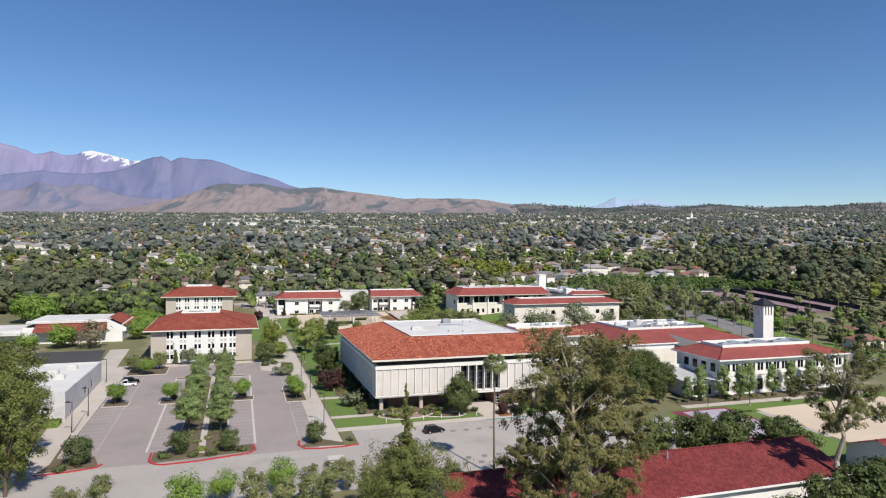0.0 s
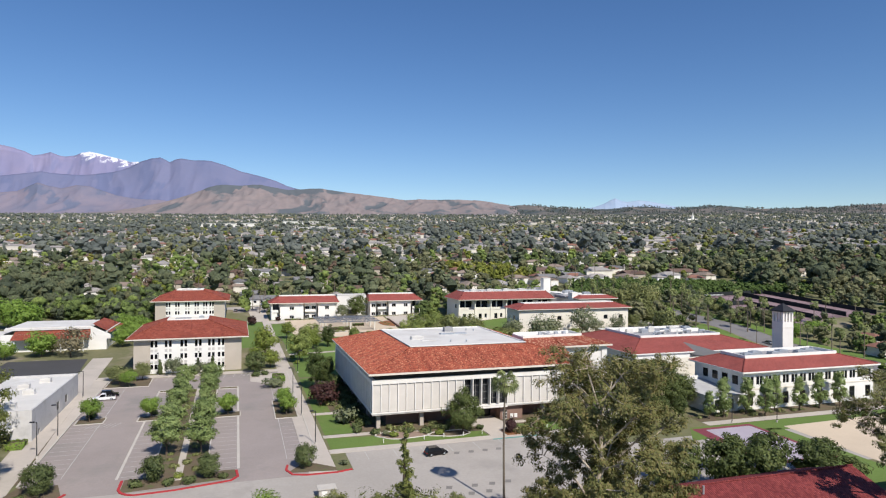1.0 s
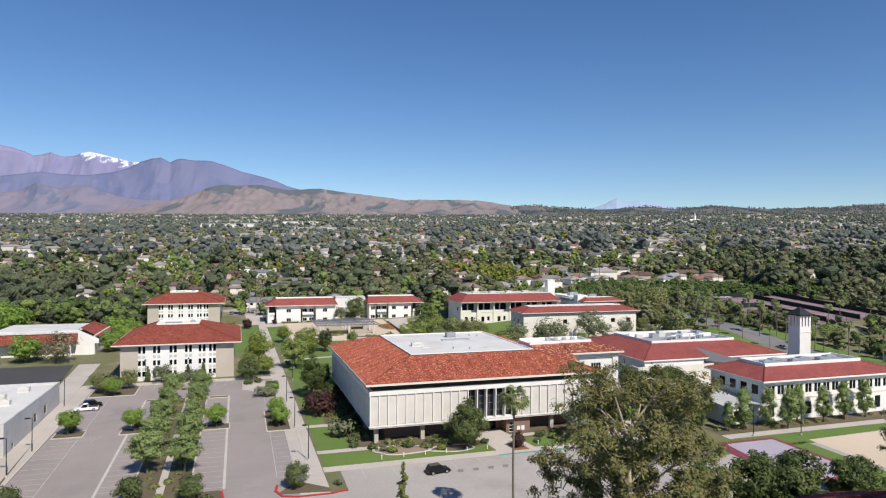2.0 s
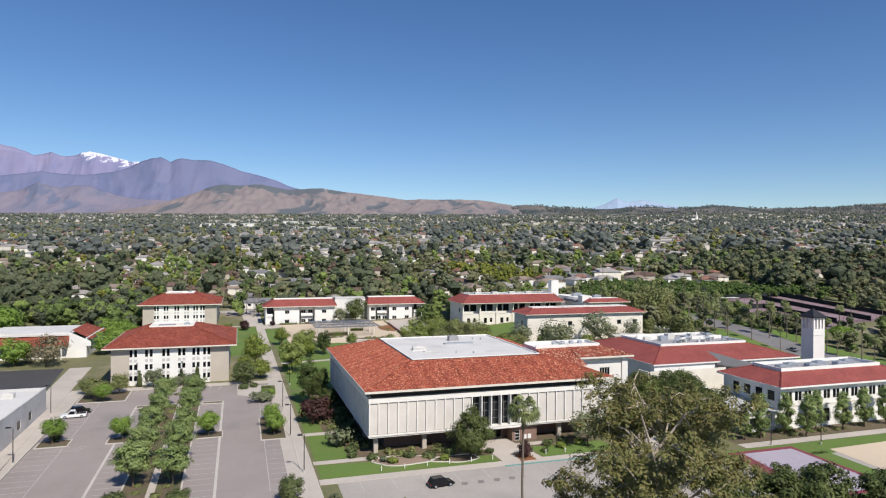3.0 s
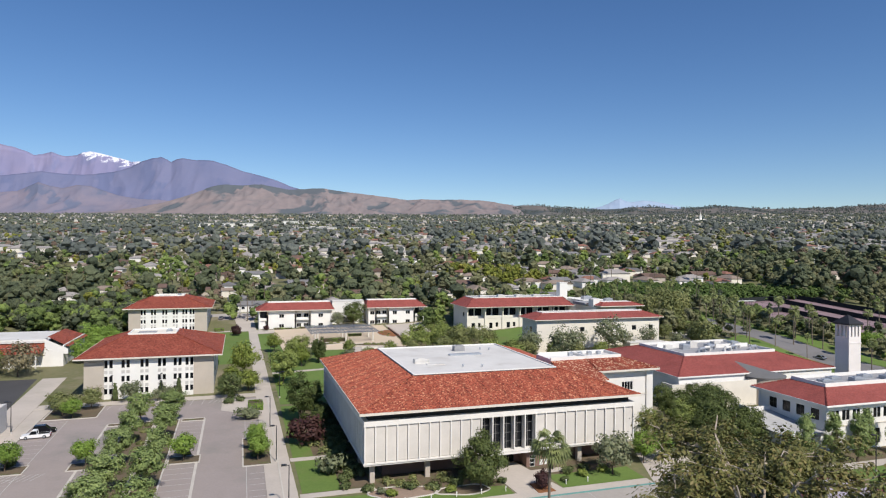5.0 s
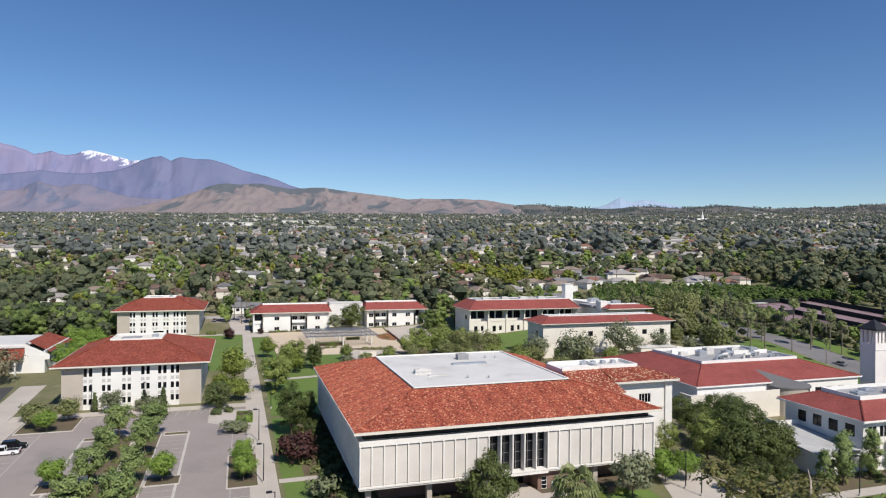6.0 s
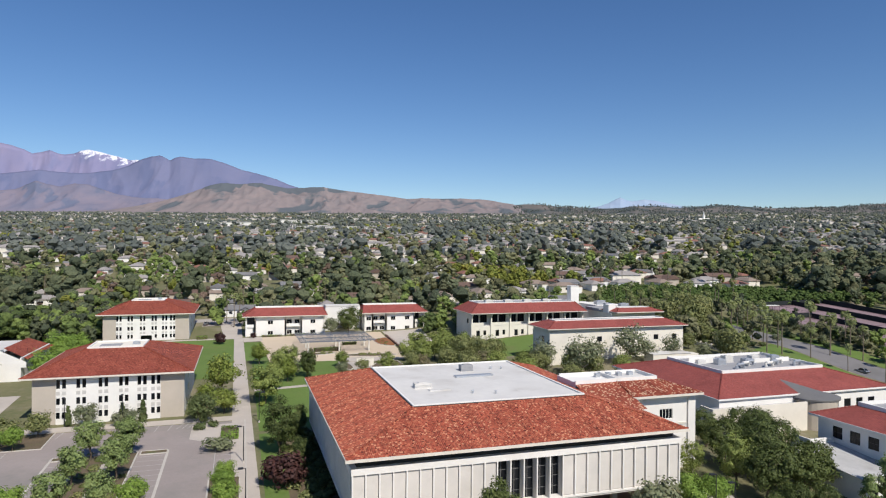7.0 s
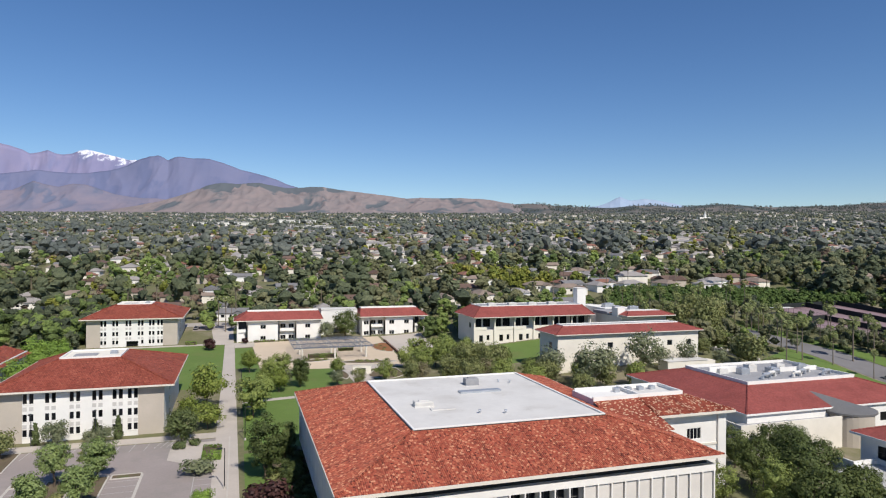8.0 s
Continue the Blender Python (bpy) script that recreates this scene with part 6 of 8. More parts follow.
young_far = tree(32, 9.0, 9.0, LEAF_OLIVE, label="soft olive tree beside the road", clear=0.12, clumps=44, per=40, leaf=0.46)
plant(young_far, [(181, 245, 1.35), (198, 286, 1.3, 1.7), (205, 290, 1.4, 1.8), (203, 300, 1.3, 1.9), (211, 298, 1.3, 1.7), (194, 296, 1.2, 1.6), (212, 312, 1.2, 1.7), (222, 310, 1.1, 1.5), (193, 272, 0.7, 0.8), (206, 280, 0.7, 0.9), (203, 318, 1.0), (190, 308, 1.1), (198, 330, 1.0), (208, 336, 1.0), (214, 322, 0.9), (186, 322, 1.0), (200, 300, 0.9), (190, 284, 1.05), (176, 300, 0.7), (206, 288, 0.9), (240, 300, 0.7), (243, 285, 0.6), (248, 265, 0.6), (179, 232, 0.9), (177, 262, 0.75), (193, 275, 0.9), (183, 280, 0.85), (196, 292, 0.8), (176, 284, 0.7), (233, 262, 0.5)])
purple = tree(33, 4.2, 5.0, LEAF_PURPLE, label="low dark purple-leaved tree", clear=0.06, clumps=34, per=50, leaf=0.3)
plant(purple, [(24.8, 180, 1.75, 1.45), (62.8, 144.4, 0.8), (9.5, 333, 1.1), (22.5, 343, 0.6)])
sh = shrub(40, 2.2, 3.6, LEAF_GREY, "rounded silvery shrub in a bed")
plant(sh, [(13.2, 203.5, 2.2, 1.5), (26.8, 161.5, 1.7, 2.1), (34.5, 150, 0.7), (22.6, 134.5, 0.6), (26, 163, 0.8)])
sg = shrub(41, 1.5, 3.0, LEAF_DARK, "low dark green shrub in mulch")
plant(sg, [(-14.5, 133.2, 1.0), (-9, 133, 0.9), (-5.5, 132.8, 1.0), (0.3, 133.6, 0.8), (-30.6, 181.5, 1.0), (-17, 181.4, 0.9), (0.5, 179.6, 0.9), (14.4, 181.5, 0.9), (14.4, 175.5, 1.0),
           (40, 150.5, 1.0), (44, 149.6, 1.0), (48.5, 150, 1.1), (57, 149, 0.8), (32.5, 151.8, 0.9), (29, 154, 0.9), (71, 150, 1.0), (75, 151, 0.9), (68.5, 146.5, 0.7), (8.2, 219, 1.1), (11, 220.5, 1.0), (-41, 163, 0.8), (-32, 131, 1.0)] + [(29.2 + 1.3 * (i % 3), 157.5 + 2.1 * i, 1.0 + 0.12 * (i % 4)) for i in range(26)])
sl = shrub(42, 1.3, 2.8, LEAF_LIME, "low yellow-green shrub in a bed")
plant(sl, [(36, 148.5, 1.0), (46.5, 147.5, 0.9), (73, 148, 1.0), (78, 149, 1.0), (21.8, 246, 1.0), (22.5, 236, 0.9), (-7.6, 136, 0.8)])
pl = palm(50, 21.0, 2.4, "tall slender fan palm before the library", 40, 0.2)
plant(pl, [(45.0, 107.2, 1.0)])
pl2 = palm(51, 13.0, 2.1, "fan palm beside the campus road", 30, 0.2)
plant(pl2, [(200, 248), (207, 248, 1.05), (224.8, 243.4, 1.1), (233, 242, 1.0), (212, 262, 1.0), (220.6, 279.4, 1.0), (230.6, 282, 0.95), (229.3, 294.5, 0.9), (246, 272, 1.0), (209.5, 276, 1.05), (240, 250, 1.0), (236, 262, 1.05), (258, 238, 1.0)]
      + [(206, 292, 0.9), (212, 306, 0.9), (199, 286, 0.85), (192, 300, 0.9), (205, 312, 1.0), (233, 318, 0.9), (180, 330, 0.9), (186, 338, 0.95), (194, 338, 1.0), (202, 340, 0.9), (209, 346, 1.0), (218, 342, 0.9), (226, 340, 1.0), (236, 336, 0.95), (196, 310, 0.9), (184, 306, 0.85), (214, 296, 1.0), (242, 310, 0.9)]
      + [(250, 330, 1.0), (260, 344, 0.9), (270, 342, 1.0), (245, 345, 0.95), (188, 316, 1.0), (198, 322, 1.0), (210, 330, 1.0), (14.5, 372, 1.1), (17, 380, 1.0), (11, 386, 1.0), (272, 244, 1.0), (286, 240, 1.05), (18.5, 402, 1.3)]
      + [(24, 408, 1.2), (-20, 430, 1.3), (-26, 436, 1.25), (-33, 428, 1.2), (-96, 470, 1.4), (-102, 476, 1.3), (-109, 472, 1.4), (-116, 480, 1.3), (-90, 482, 1.3), (62, 418, 1.1), (110, 405, 1.0), (205, 420, 1.1), (232, 412, 1.2), (255, 424, 1.1), (280, 410, 1.2), (300, 392, 1.2), (322, 380, 1.1), (216, 436, 1.1), (190, 400, 1.0), (176, 396, 1.1)] + [(213.2 + 0.018 * (y - 190) + 1.2 * math.sin(y), y, 0.78 + 0.15 * math.sin(y * 1.7)) for y in range(186, 340, 14)] + [(233.6 - 0.02 * (y - 190) + math.cos(y), y, 0.82 + 0.15 * math.cos(y * 1.3)) for y in range(180, 340, 14)])

cyp = conifer(60, 4.6, 0.8, LEAF_DARK, "slim dark cypress against the hall", 0.2, 9)
plant(cyp, [(-20.6, 228.6, 1.0), (-9.3, 228.8, 1.0), (-4.9, 228.7, 1.1)])
olive = tree(61, 6.2, 5.8, LEAF_GREY, label="grey-green olive tree by the walls", clear=0.14, clumps=40, per=46, leaf=0.3)
plant(olive, [(79.1, 147.2, 1.4), (55, 341.5, 1.35), (-16.5, 226.2, 1.0), (-9.8, 225.6, 0.6), (-7.2, 225.8, 0.7), (183, 252, 1.1), (219, 262, 0.7), (235, 256, 0.7), (238, 275, 0.6), (33, 268, 1.0), (48, 266, 0.8), (172, 248, 1.0), (240, 268, 1.0), (246, 280, 1.1), (240, 290, 1.0), (248, 296, 1.1), (242, 306, 1.1), (250, 312, 1.2), (244, 322, 1.1), (236, 300, 0.9), (251, 262, 1.0)])
ground_cover = shrub(62, 0.9, 2.4, LEAF_OLIVE, "low grey-green ground cover in mulch", "ground_cover", 10, 22, 0.24)
r = random.Random(5)
plant(ground_cover, [(r.uniform(-12, -8.8) if i % 2 else r.uniform(-6.6, -3.4), 139 + 2.2 * i + r.uniform(-0.6, 0.6), r.uniform(0.6, 1.1)) for i in range(38)]
      + [(r.uniform(37, 50), r.uniform(303, 305), r.uniform(0.7, 1.1)) for i in range(7)] + [(r.uniform(56, 71), r.uniform(296.4, 298.6), r.uniform(0.7, 1.1)) for i in range(10)]
      + [(r.uniform(62.5, 69.5), r.uniform(272, 285), r.uniform(0.6, 1.2)) for i in range(14)] + [(r.uniform(72, 77), r.uniform(315, 329), r.uniform(0.5, 0.9)) for i in range(8)]
      + [(r.uniform(113, 175), r.uniform(140.2, 144.6), r.uniform(0.6, 1.2)) for i in range(22)] + [(r.uniform(28.5, 33), r.uniform(156, 210), r.uniform(0.8, 1.3)) for i in range(14)]
      + [(r.uniform(36, 55), r.uniform(149, 156), r.uniform(0.8, 1.4)) for i in range(18)] + [(r.uniform(25.6, 28), r.uniform(173, 211), r.uniform(1.0, 1.6)) for i in range(10)])
roadside = shrub(63, 1.7, 4.2, LEAF_DARK, "dark rounded hedge shrub beside the campus road", "shrub", 16, 40, 0.3)
plant(roadside, [(233.5 + 2.0 * (i % 2) - 0.02 * i, 252 + 4.1 * i, 1.0 + 0.1 * (i % 3)) for i in range(18)] + [(251 + (i % 2), 248 + 3.6 * i, 1.1) for i in range(16)] + [(184 + 3.6 * i, 274 - 2.2 * i + (i % 2), 0.9) for i in range(8)] + [(212 - (i % 2), 276 + 4.5 * i, 1.1) for i in range(10)])

# ---- lamps, cars, pergola, fences ----


def street_lamp(height=7.2):
    t = thing("street_lamp", (0, 0, 0), "slim dark street lamp with a box head", "lamp", "car park lamps")
    part("base", Bits().tube([(0, 0, -0.3), (0, 0, 0.45)], [0.25, 0.22], 10), KERB, t, "round concrete base")
    part("pole", Bits().tube([(0, 0, 0.45), (0, 0, height)], [0.1, 0.07], 8), FRAME, t)
    part("arm", Bits().tube([(0, 0, height - 0.15), (-0.5, 0, height)], [0.05, 0.04], 6), FRAME, t)
    part("head", Bits().box(-1.25, -0.25, height - 0.1, -0.4, 0.25, height + 0.12), FRAME, t, "flat box lamp head")
    return t


def set_at(proto, spots):
    for i, (x, y, a) in enumerate(spots):
        m = pose(x, y, terrain(x, y) + 0.04, 0, 0, a)
        if i == 0:
            proto.matrix_basis = m
        else:
            copy_thing(proto, m)


set_at(street_lamp(), [(-34.6, 167.5, 0), (-35.2, 154.4, 0), (-37.1, 203.7, 0), (18.7, 148.3, 0), (17.9, 170.9, 0), (17.7, 194.3, 0), (21.4, 221, 180), (20.8, 262, 180), (-9, 227, 90), (130.5, 134.5, 0), (119, 137, 0), (-21, 227, 90), (90.9, 148.2, 0), (91.4, 144.6, 0)])


def car(length, width, height, paint, label, kind="suv"):
    """Body with wheel arches and tapered cabin, glass, lamps, bumpers and four wheels."""
    t = thing("car", (0, 0, 0), label, "car")
    L, W = length / 2, width / 2
    z0, zb = 0.28, height * 0.55
    prof = [(-L, z0 + 0.1), (-L + 0.1, zb - 0.12), (-L + 0.35, zb), (L * 0.45, zb), (L - 0.25, zb - 0.14), (L, zb - 0.35), (L, z0 + 0.1), (L - 0.2, z0), (-L + 0.2, z0)]
    b = Bits()
    b.face([(x, -W, z) for x, z in prof][::-1])
    b.face([(x, W, z) for x, z in prof])
    for (x, z), (u, w) in zip(prof, prof[1:] + prof[:1]):
        b.face([(x, -W, z), (u, -W, w), (u, W, w), (x, W, z)])
    part("body", b, paint, t)
    if kind == "pickup":
        c0, c1, t0, t1 = -0.35, L * 0.45, -0.2, L * 0.22
    elif kind == "suv":
        c0, c1, t0, t1 = -L + 0.2, L * 0.45, -L + 0.55, L * 0.12
    else:
        c0, c1, t0, t1 = -L * 0.72, L * 0.42, -L * 0.4, L * 0.08
    i = 0.18
    g = Bits()
    lo, hi = [(c0, -W + 0.06), (c1, -W + 0.06), (c1, W - 0.06), (c0, W - 0.06)], [(t0, -W + i), (t1, -W + i), (t1, W - i), (t0, W - i)]
    for k in range(4):
        j = (k + 1) % 4
        g.face([(*lo[k], zb - 0.01), (*lo[j], zb - 0.01), (*hi[j], height - 0.06), (*hi[k], height - 0.06)])
    part("glass", g, GLASS, t, "dark tinted car windows")
    part("roof", Bits().box(t0 - 0.05, -W + i - 0.02, height - 0.08, t1 + 0.05, W - i + 0.02, height), paint, t)
    for y in (-W + 0.1, W - 0.12):
        for x, u in ((c0, t0), (c1, t1), ((c0 + c1) / 2, (t0 + t1) / 2)):
            part("pillar", Bits().tube([(x, y, zb), (u, y * (W - i) / W, height - 0.05)], [0.06, 0.05], 4), paint, t)
    if kind == "pickup":
        part("bed_liner", Bits().box(-L + 0.2, -W + 0.15, zb - 0.02, -0.5, W - 0.15, zb + 0.01), RUBBER, t)
    part("bumper", Bits().box(L - 0.06, -W + 0.05, z0, L + 0.06, W - 0.05, z0 + 0.28), FRAME, t)
    part("bumper", Bits().box(-L - 0.06, -W + 0.05, z0, -L + 0.06, W - 0.05, z0 + 0.28), FRAME, t)
    for y in (-W + 0.3, W - 0.3):
        part("headlight", Bits().box(L - 0.1, y - 0.18, zb - 0.42, L + 0.02, y + 0.18, zb - 0.24), FRAME_W, t)
        part("tail_light", Bits().box(-L - 0.02, y - 0.12, zb - 0.5, -L + 0.06, y + 0.12, zb - 0.2), PAINT_RED, t)
    for x in (-L * 0.62, L * 0.62):
        for y in (-W + 0.02, W - 0.02):
            w = part("wheel", Bits().tube([(x, y - 0.11, 0.34), (x, y + 0.11, 0.34)], [0.34, 0.34], 16), RUBBER, t)
            part("rim", Bits().tube([(x, y - 0.13, 0.34), (x, y + 0.13, 0.34)], [0.2, 0.2], 12), STEEL, w)
    return t


set_at(car(5.6, 1.95, 1.75, PAINT_WHITE, "white pickup truck parked in the lot", "pickup"), [(-31.2, 199.6, 185)])
set_at(car(4.7, 1.9, 1.7, PAINT_BLACK, "black car parked on the asphalt"), [(-30.6, 203.4, 5), (41.8, 135.2, 8)])
set_at(car(4.6, 1.85, 1.5, PAINT_GREY, "silver car parked behind the campus", "sedan"), [(2, 381, 80), (8, 383, 95), (70, 391, 0), (120, 393.5, 180), (226, 270, 92), (219, 226, 92)])
set_at(car(4.6, 1.85, 1.55, PAINT_RED, "red car parked on the town street", "sedan"), [(157, 391, 0)])


STEEL_DARK = surface("weathered_steel", (0.20, 0.22, 0.26), (0.15, 0.165, 0.195), 6, 0.4, 0.55, 0.03, 0.3)


def pergola():
    """Steel shade structure: posts, beams and a roof of close thin slats."""
    x0, x1, y0, y1 = 38.6, 66.6, 303.0, 329.0
    zb = max(terrain(x0, y0), terrain(x1, y1))
    z = zb + 3.3
    t = thing("pergola", ((x0 + x1) / 2, (y0 + y1) / 2, zb), "grey steel pergola with open slatted roof over the plaza", "pergola")
    for x in (x0 + 3, x0 + 14.6, x1 - 2):
        for y in (y0 + 3.2, y0 + 13, y1 - 3):
            part("post", Bits().box(x - 0.28, y - 0.28, zb - 3, x + 0.28, y + 0.28, z - 0.3), CREAM, t)
    for y in (y0 + 3.2, y0 + 13, y1 - 3):
        part("beam", Bits().box(x0, y - 0.12, z - 0.35, x1, y + 0.12, z), STEEL_DARK, t)
    for i in range(15):
        x = x0 + (x1 - x0) * i / 14
        part("rafter", Bits().box(x - 0.05, y0 - 0.6, z, x + 0.05, y1 + 0.6, z + 0.16), STEEL_DARK, t)
    for i in range(30):
        y = y0 - 0.5 + (y1 - y0 + 1.0) * i / 29
        part("slat", Bits().box(x0 - 0.5, y - 0.06, z + 0.16, x1 + 0.5, y + 0.06, z + 0.21), STEEL_DARK, t)


pergola()


def fence_line(a, b, height, label, panel=3.2, cloth=True):
    t = thing("court_fence", (a[0], a[1], terrain(*a)), label, "fence", "court fences")
    n = max(1, int(math.dist(a, b) / panel))
    for i in range(n):
        p = [a[k] + (b[k] - a[k]) * i / n for k in (0, 1)]
        q = [a[k] + (b[k] - a[k]) * (i + 1) / n for k in (0, 1)]
        zp, zq = terrain(*p), terrain(*q)
        d = math.dist(p, q)
        nx, ny = -(q[1] - p[1]) / d * 0.03, (q[0] - p[0]) / d * 0.03
        s = Bits()
        for k in (-1, 1):
            s.face([(p[0] + nx * k, p[1] + ny * k, zp + 0.1), (q[0] + nx * k, q[1] + ny * k, zq + 0.1), (q[0] + nx * k, q[1] + ny * k, zq + height), (p[0] + nx * k, p[1] + ny * k, zp + height)])
        if cloth:
            part("windscreen", s, NETTING, t, "dark windscreen cloth")
        else:
            part("rail", Bits().tube([(p[0], p[1], zp + height), (q[0], q[1], zq + height)], [0.04, 0.04], 5), FRAME, t)
        part("post", Bits().tube([(p[0], p[1], zp - 0.2), (p[0], p[1], zp + height + 0.1)], [0.05, 0.05], 6), FRAME, t)


for a, b in (((257, 303), (280, 303)), ((280, 258), (280, 303)), ((302, 258), (302, 334)), ((323, 258), (323, 334)), ((280, 334), (323, 334))):
    fence_line(a, b, 2.5, "tall dark tennis court fence")
for a, b in (((257, 248), (257, 303)), ((257, 248), (280, 248)), ((280, 303), (280, 334)), ((280, 258), (323, 258))):
    fence_line(a, b, 2.8, "open steel tennis court fence", 4.0, False)


def bollard():
    t = thing("bollard_light", (0, 0, 0), "short pale bollard light on the lawn", "bollard", "lawn bollards")
    part("post", Bits().tube([(0, 0, -0.2), (0, 0, 0.75)], [0.09, 0.09], 8), FRAME_W, t)
    part("cap", Bits().tube([(0, 0, 0.75), (0, 0, 0.9)], [0.14, 0.1], 8), FRAME_W, t)
    return t


set_at(bollard(), [(33 + 4.6 * i, 145.2, 0) for i in range(6)] + [(68, 145.2, 0), (72.5, 145.2, 0)])


def hedge(x0, x1, y0, y1, h, seed, label):
    """A clipped hedge: a dense box of small leaves over a woody core."""
    r = np.random.default_rng(seed)
    n = int(((x1 - x0) * (y1 - y0) + 2 * h * (x1 - x0 + y1 - y0)) * 26)
    pos = r.uniform((x0, y0, 0.05), (x1, y1, h), (n, 3))
    side = r.integers(0, 5, n)
    for k, (ax, v) in enumerate(((0, x0), (0, x1), (1, y0), (1, y1), (2, h))):
        pos[side == k, ax] = v + r.normal(size=(side == k).sum()) * 0.06
    zb = np.array([terrain(p[0], p[1]) for p in pos])
    out = pos - np.array([(x0 + x1) / 2, (y0 + y1) / 2, h / 2])
    out /= np.linalg.norm(out, axis=1)[:, None]
    pos[:, 2] += zb
    t = thing("hedge", ((x0 + x1) / 2, (y0 + y1) / 2, terrain(x0, y0)), label, "hedge")
    part("leaves", leaf_mesh("leaves", leaf_quads(r, pos, 0.22, out), LEAF_BRIGHT), LEAF_BRIGHT, t)
    part("core", Bits().box(x0 + 0.15, y0 + 0.15, terrain(x0, y0) - 0.2, x1 - 0.15, y1 - 0.15, terrain(x0, y0) + h - 0.15), BARK, t)


hedge(13.2, 16.6, 209.6, 215.8, 1.3, 61, "clipped green hedge at the path corner")
hedge(-42.5, -39.5, 160.5, 164.5, 1.2, 62, "clipped dark hedge by the white building")
hedge(26, 34, 344.2, 345.2, 0.9, 63, "low clipped hedge before the residence row")
hedge(38, 48, 344.2, 345.2, 0.9, 64, "low clipped hedge before the residence row")
hedge(0, 4, 344.8, 346.5, 1.4, 65, "rounded hedge at the far hall's corner")
box_at = thing("utility_box", (17.4, 120.4, terrain(17.4, 120.4)), "white utility box at the roadside", "box")
zb = terrain(17.4, 120.4)
part("cabinet", Bits().box(16.0, 119.4, zb - 0.2, 18.8, 121.4, zb + 1.5).box(15.8, 119.2, zb + 1.5, 19.0, 121.6, zb + 1.65), KERB, box_at)
part("door", Bits().box(16.4, 119.36, zb + 0.1, 17.4, 119.39, zb + 1.3), FRAME_W, box_at)
wall_at = thing("low_wall", (58, 279, terrain(58, 279)), "low pale terrace wall with a dark doorway", "wall")
part("wall", wall_run(Bits(), "S", 279.0, 55.0, 61.0, 1.5, 5.6, 0.4, [(57.0, 59.2, 1.5, 4.9)]), CREAM, wall_at)
part("doorway", Bits().box(57.0, 279.25, 1.6, 59.2, 279.3, 4.9), FRAME, wall_at)
part("coping", Bits().box(54.9, 278.9, 5.6, 61.1, 279.5, 5.75), TRIM, wall_at)
ramp_wall = thing("ramp_wall", (77.5, 318, terrain(77.5, 318)), "dark low wall along the concrete ramp", "wall")
for i in range(8):
    y = 302 + 4.0 * i
    part("panel", Bits().box(77.2, y, terrain(77, y) - 0.5, 77.7, y + 3.98, terrain(77, y) + 1.0), BROWN, ramp_wall)
hedge(44.0, 54.0, 307.6, 309.6, 1.5, 66, "dark hedge under the pergola's edge")
hedge(56.5, 62.0, 318.6, 320.2, 1.2, 67, "dark hedge under the pergola")
gw = thing("garden_wall", (186, 268, terrain(186, 268)), "long low concrete wall beside the lawn", "wall")
for i in range(10):
    x = 185.0 + 0.3 * i
    y = 271 - 2.6 * i
    part("panel", Bits().box(x, y - 2.3, terrain(x, y) - 0.4, x + 0.35, y, terrain(x, y) + 1.3), KERB, gw)
    part("pier", Bits().box(x - 0.15, y, terrain(x, y) - 0.4, x + 0.5, y + 0.3, terrain(x, y) + 1.9), KERB, gw)
SHELTER = (274.5, 322.5)
shelter = thing("court_shelter", (*SHELTER, terrain(*SHELTER)), "long low shelter with a pale flat roof by the courts", "shelter")
sz = terrain(*SHELTER)
part("roof", Bits().box(SHELTER[0] - 6.0, SHELTER[1] - 1.6, sz + 2.8, SHELTER[0] + 6.0, SHELTER[1] + 1.6, sz + 3.05), ROOF_WHITE, shelter)
part("bench", Bits().box(SHELTER[0] - 5.2, SHELTER[1] + 0.6, sz + 0.35, SHELTER[0] + 5.2, SHELTER[1] + 1.0, sz + 0.45), STEEL_DARK, shelter)
for x in (-5.4, -1.8, 1.8, 5.4):
    part("post", Bits().tube([(SHELTER[0] + x, SHELTER[1] + 1.1, sz - 0.3), (SHELTER[0] + x, SHELTER[1] + 1.1, sz + 2.8)], [0.08, 0.08], 8), STEEL_DARK, shelter)
net = thing("volleyball_net", (150, 118, terrain(150, 118)), "volleyball net on the sand", "net")
for y in (113, 122):
    part("post", Bits().tube([(150, y, terrain(150, y) - 0.2), (150, y, terrain(150, y) + 2.6)], [0.07, 0.07], 8), FRAME, net)
part("tape", Bits().box(149.97, 113, terrain(150, 117) + 2.35, 150.03, 122, terrain(150, 117) + 2.45), FRAME_W, net)
for i in range(9):
    part("cord", Bits().box(149.985, 113 + i * 1.1, terrain(150, 117) + 1.4, 150.015, 113.04 + i * 1.1, terrain(150, 117) + 2.35), FRAME, net)

# ---- the town beyond the campus ----


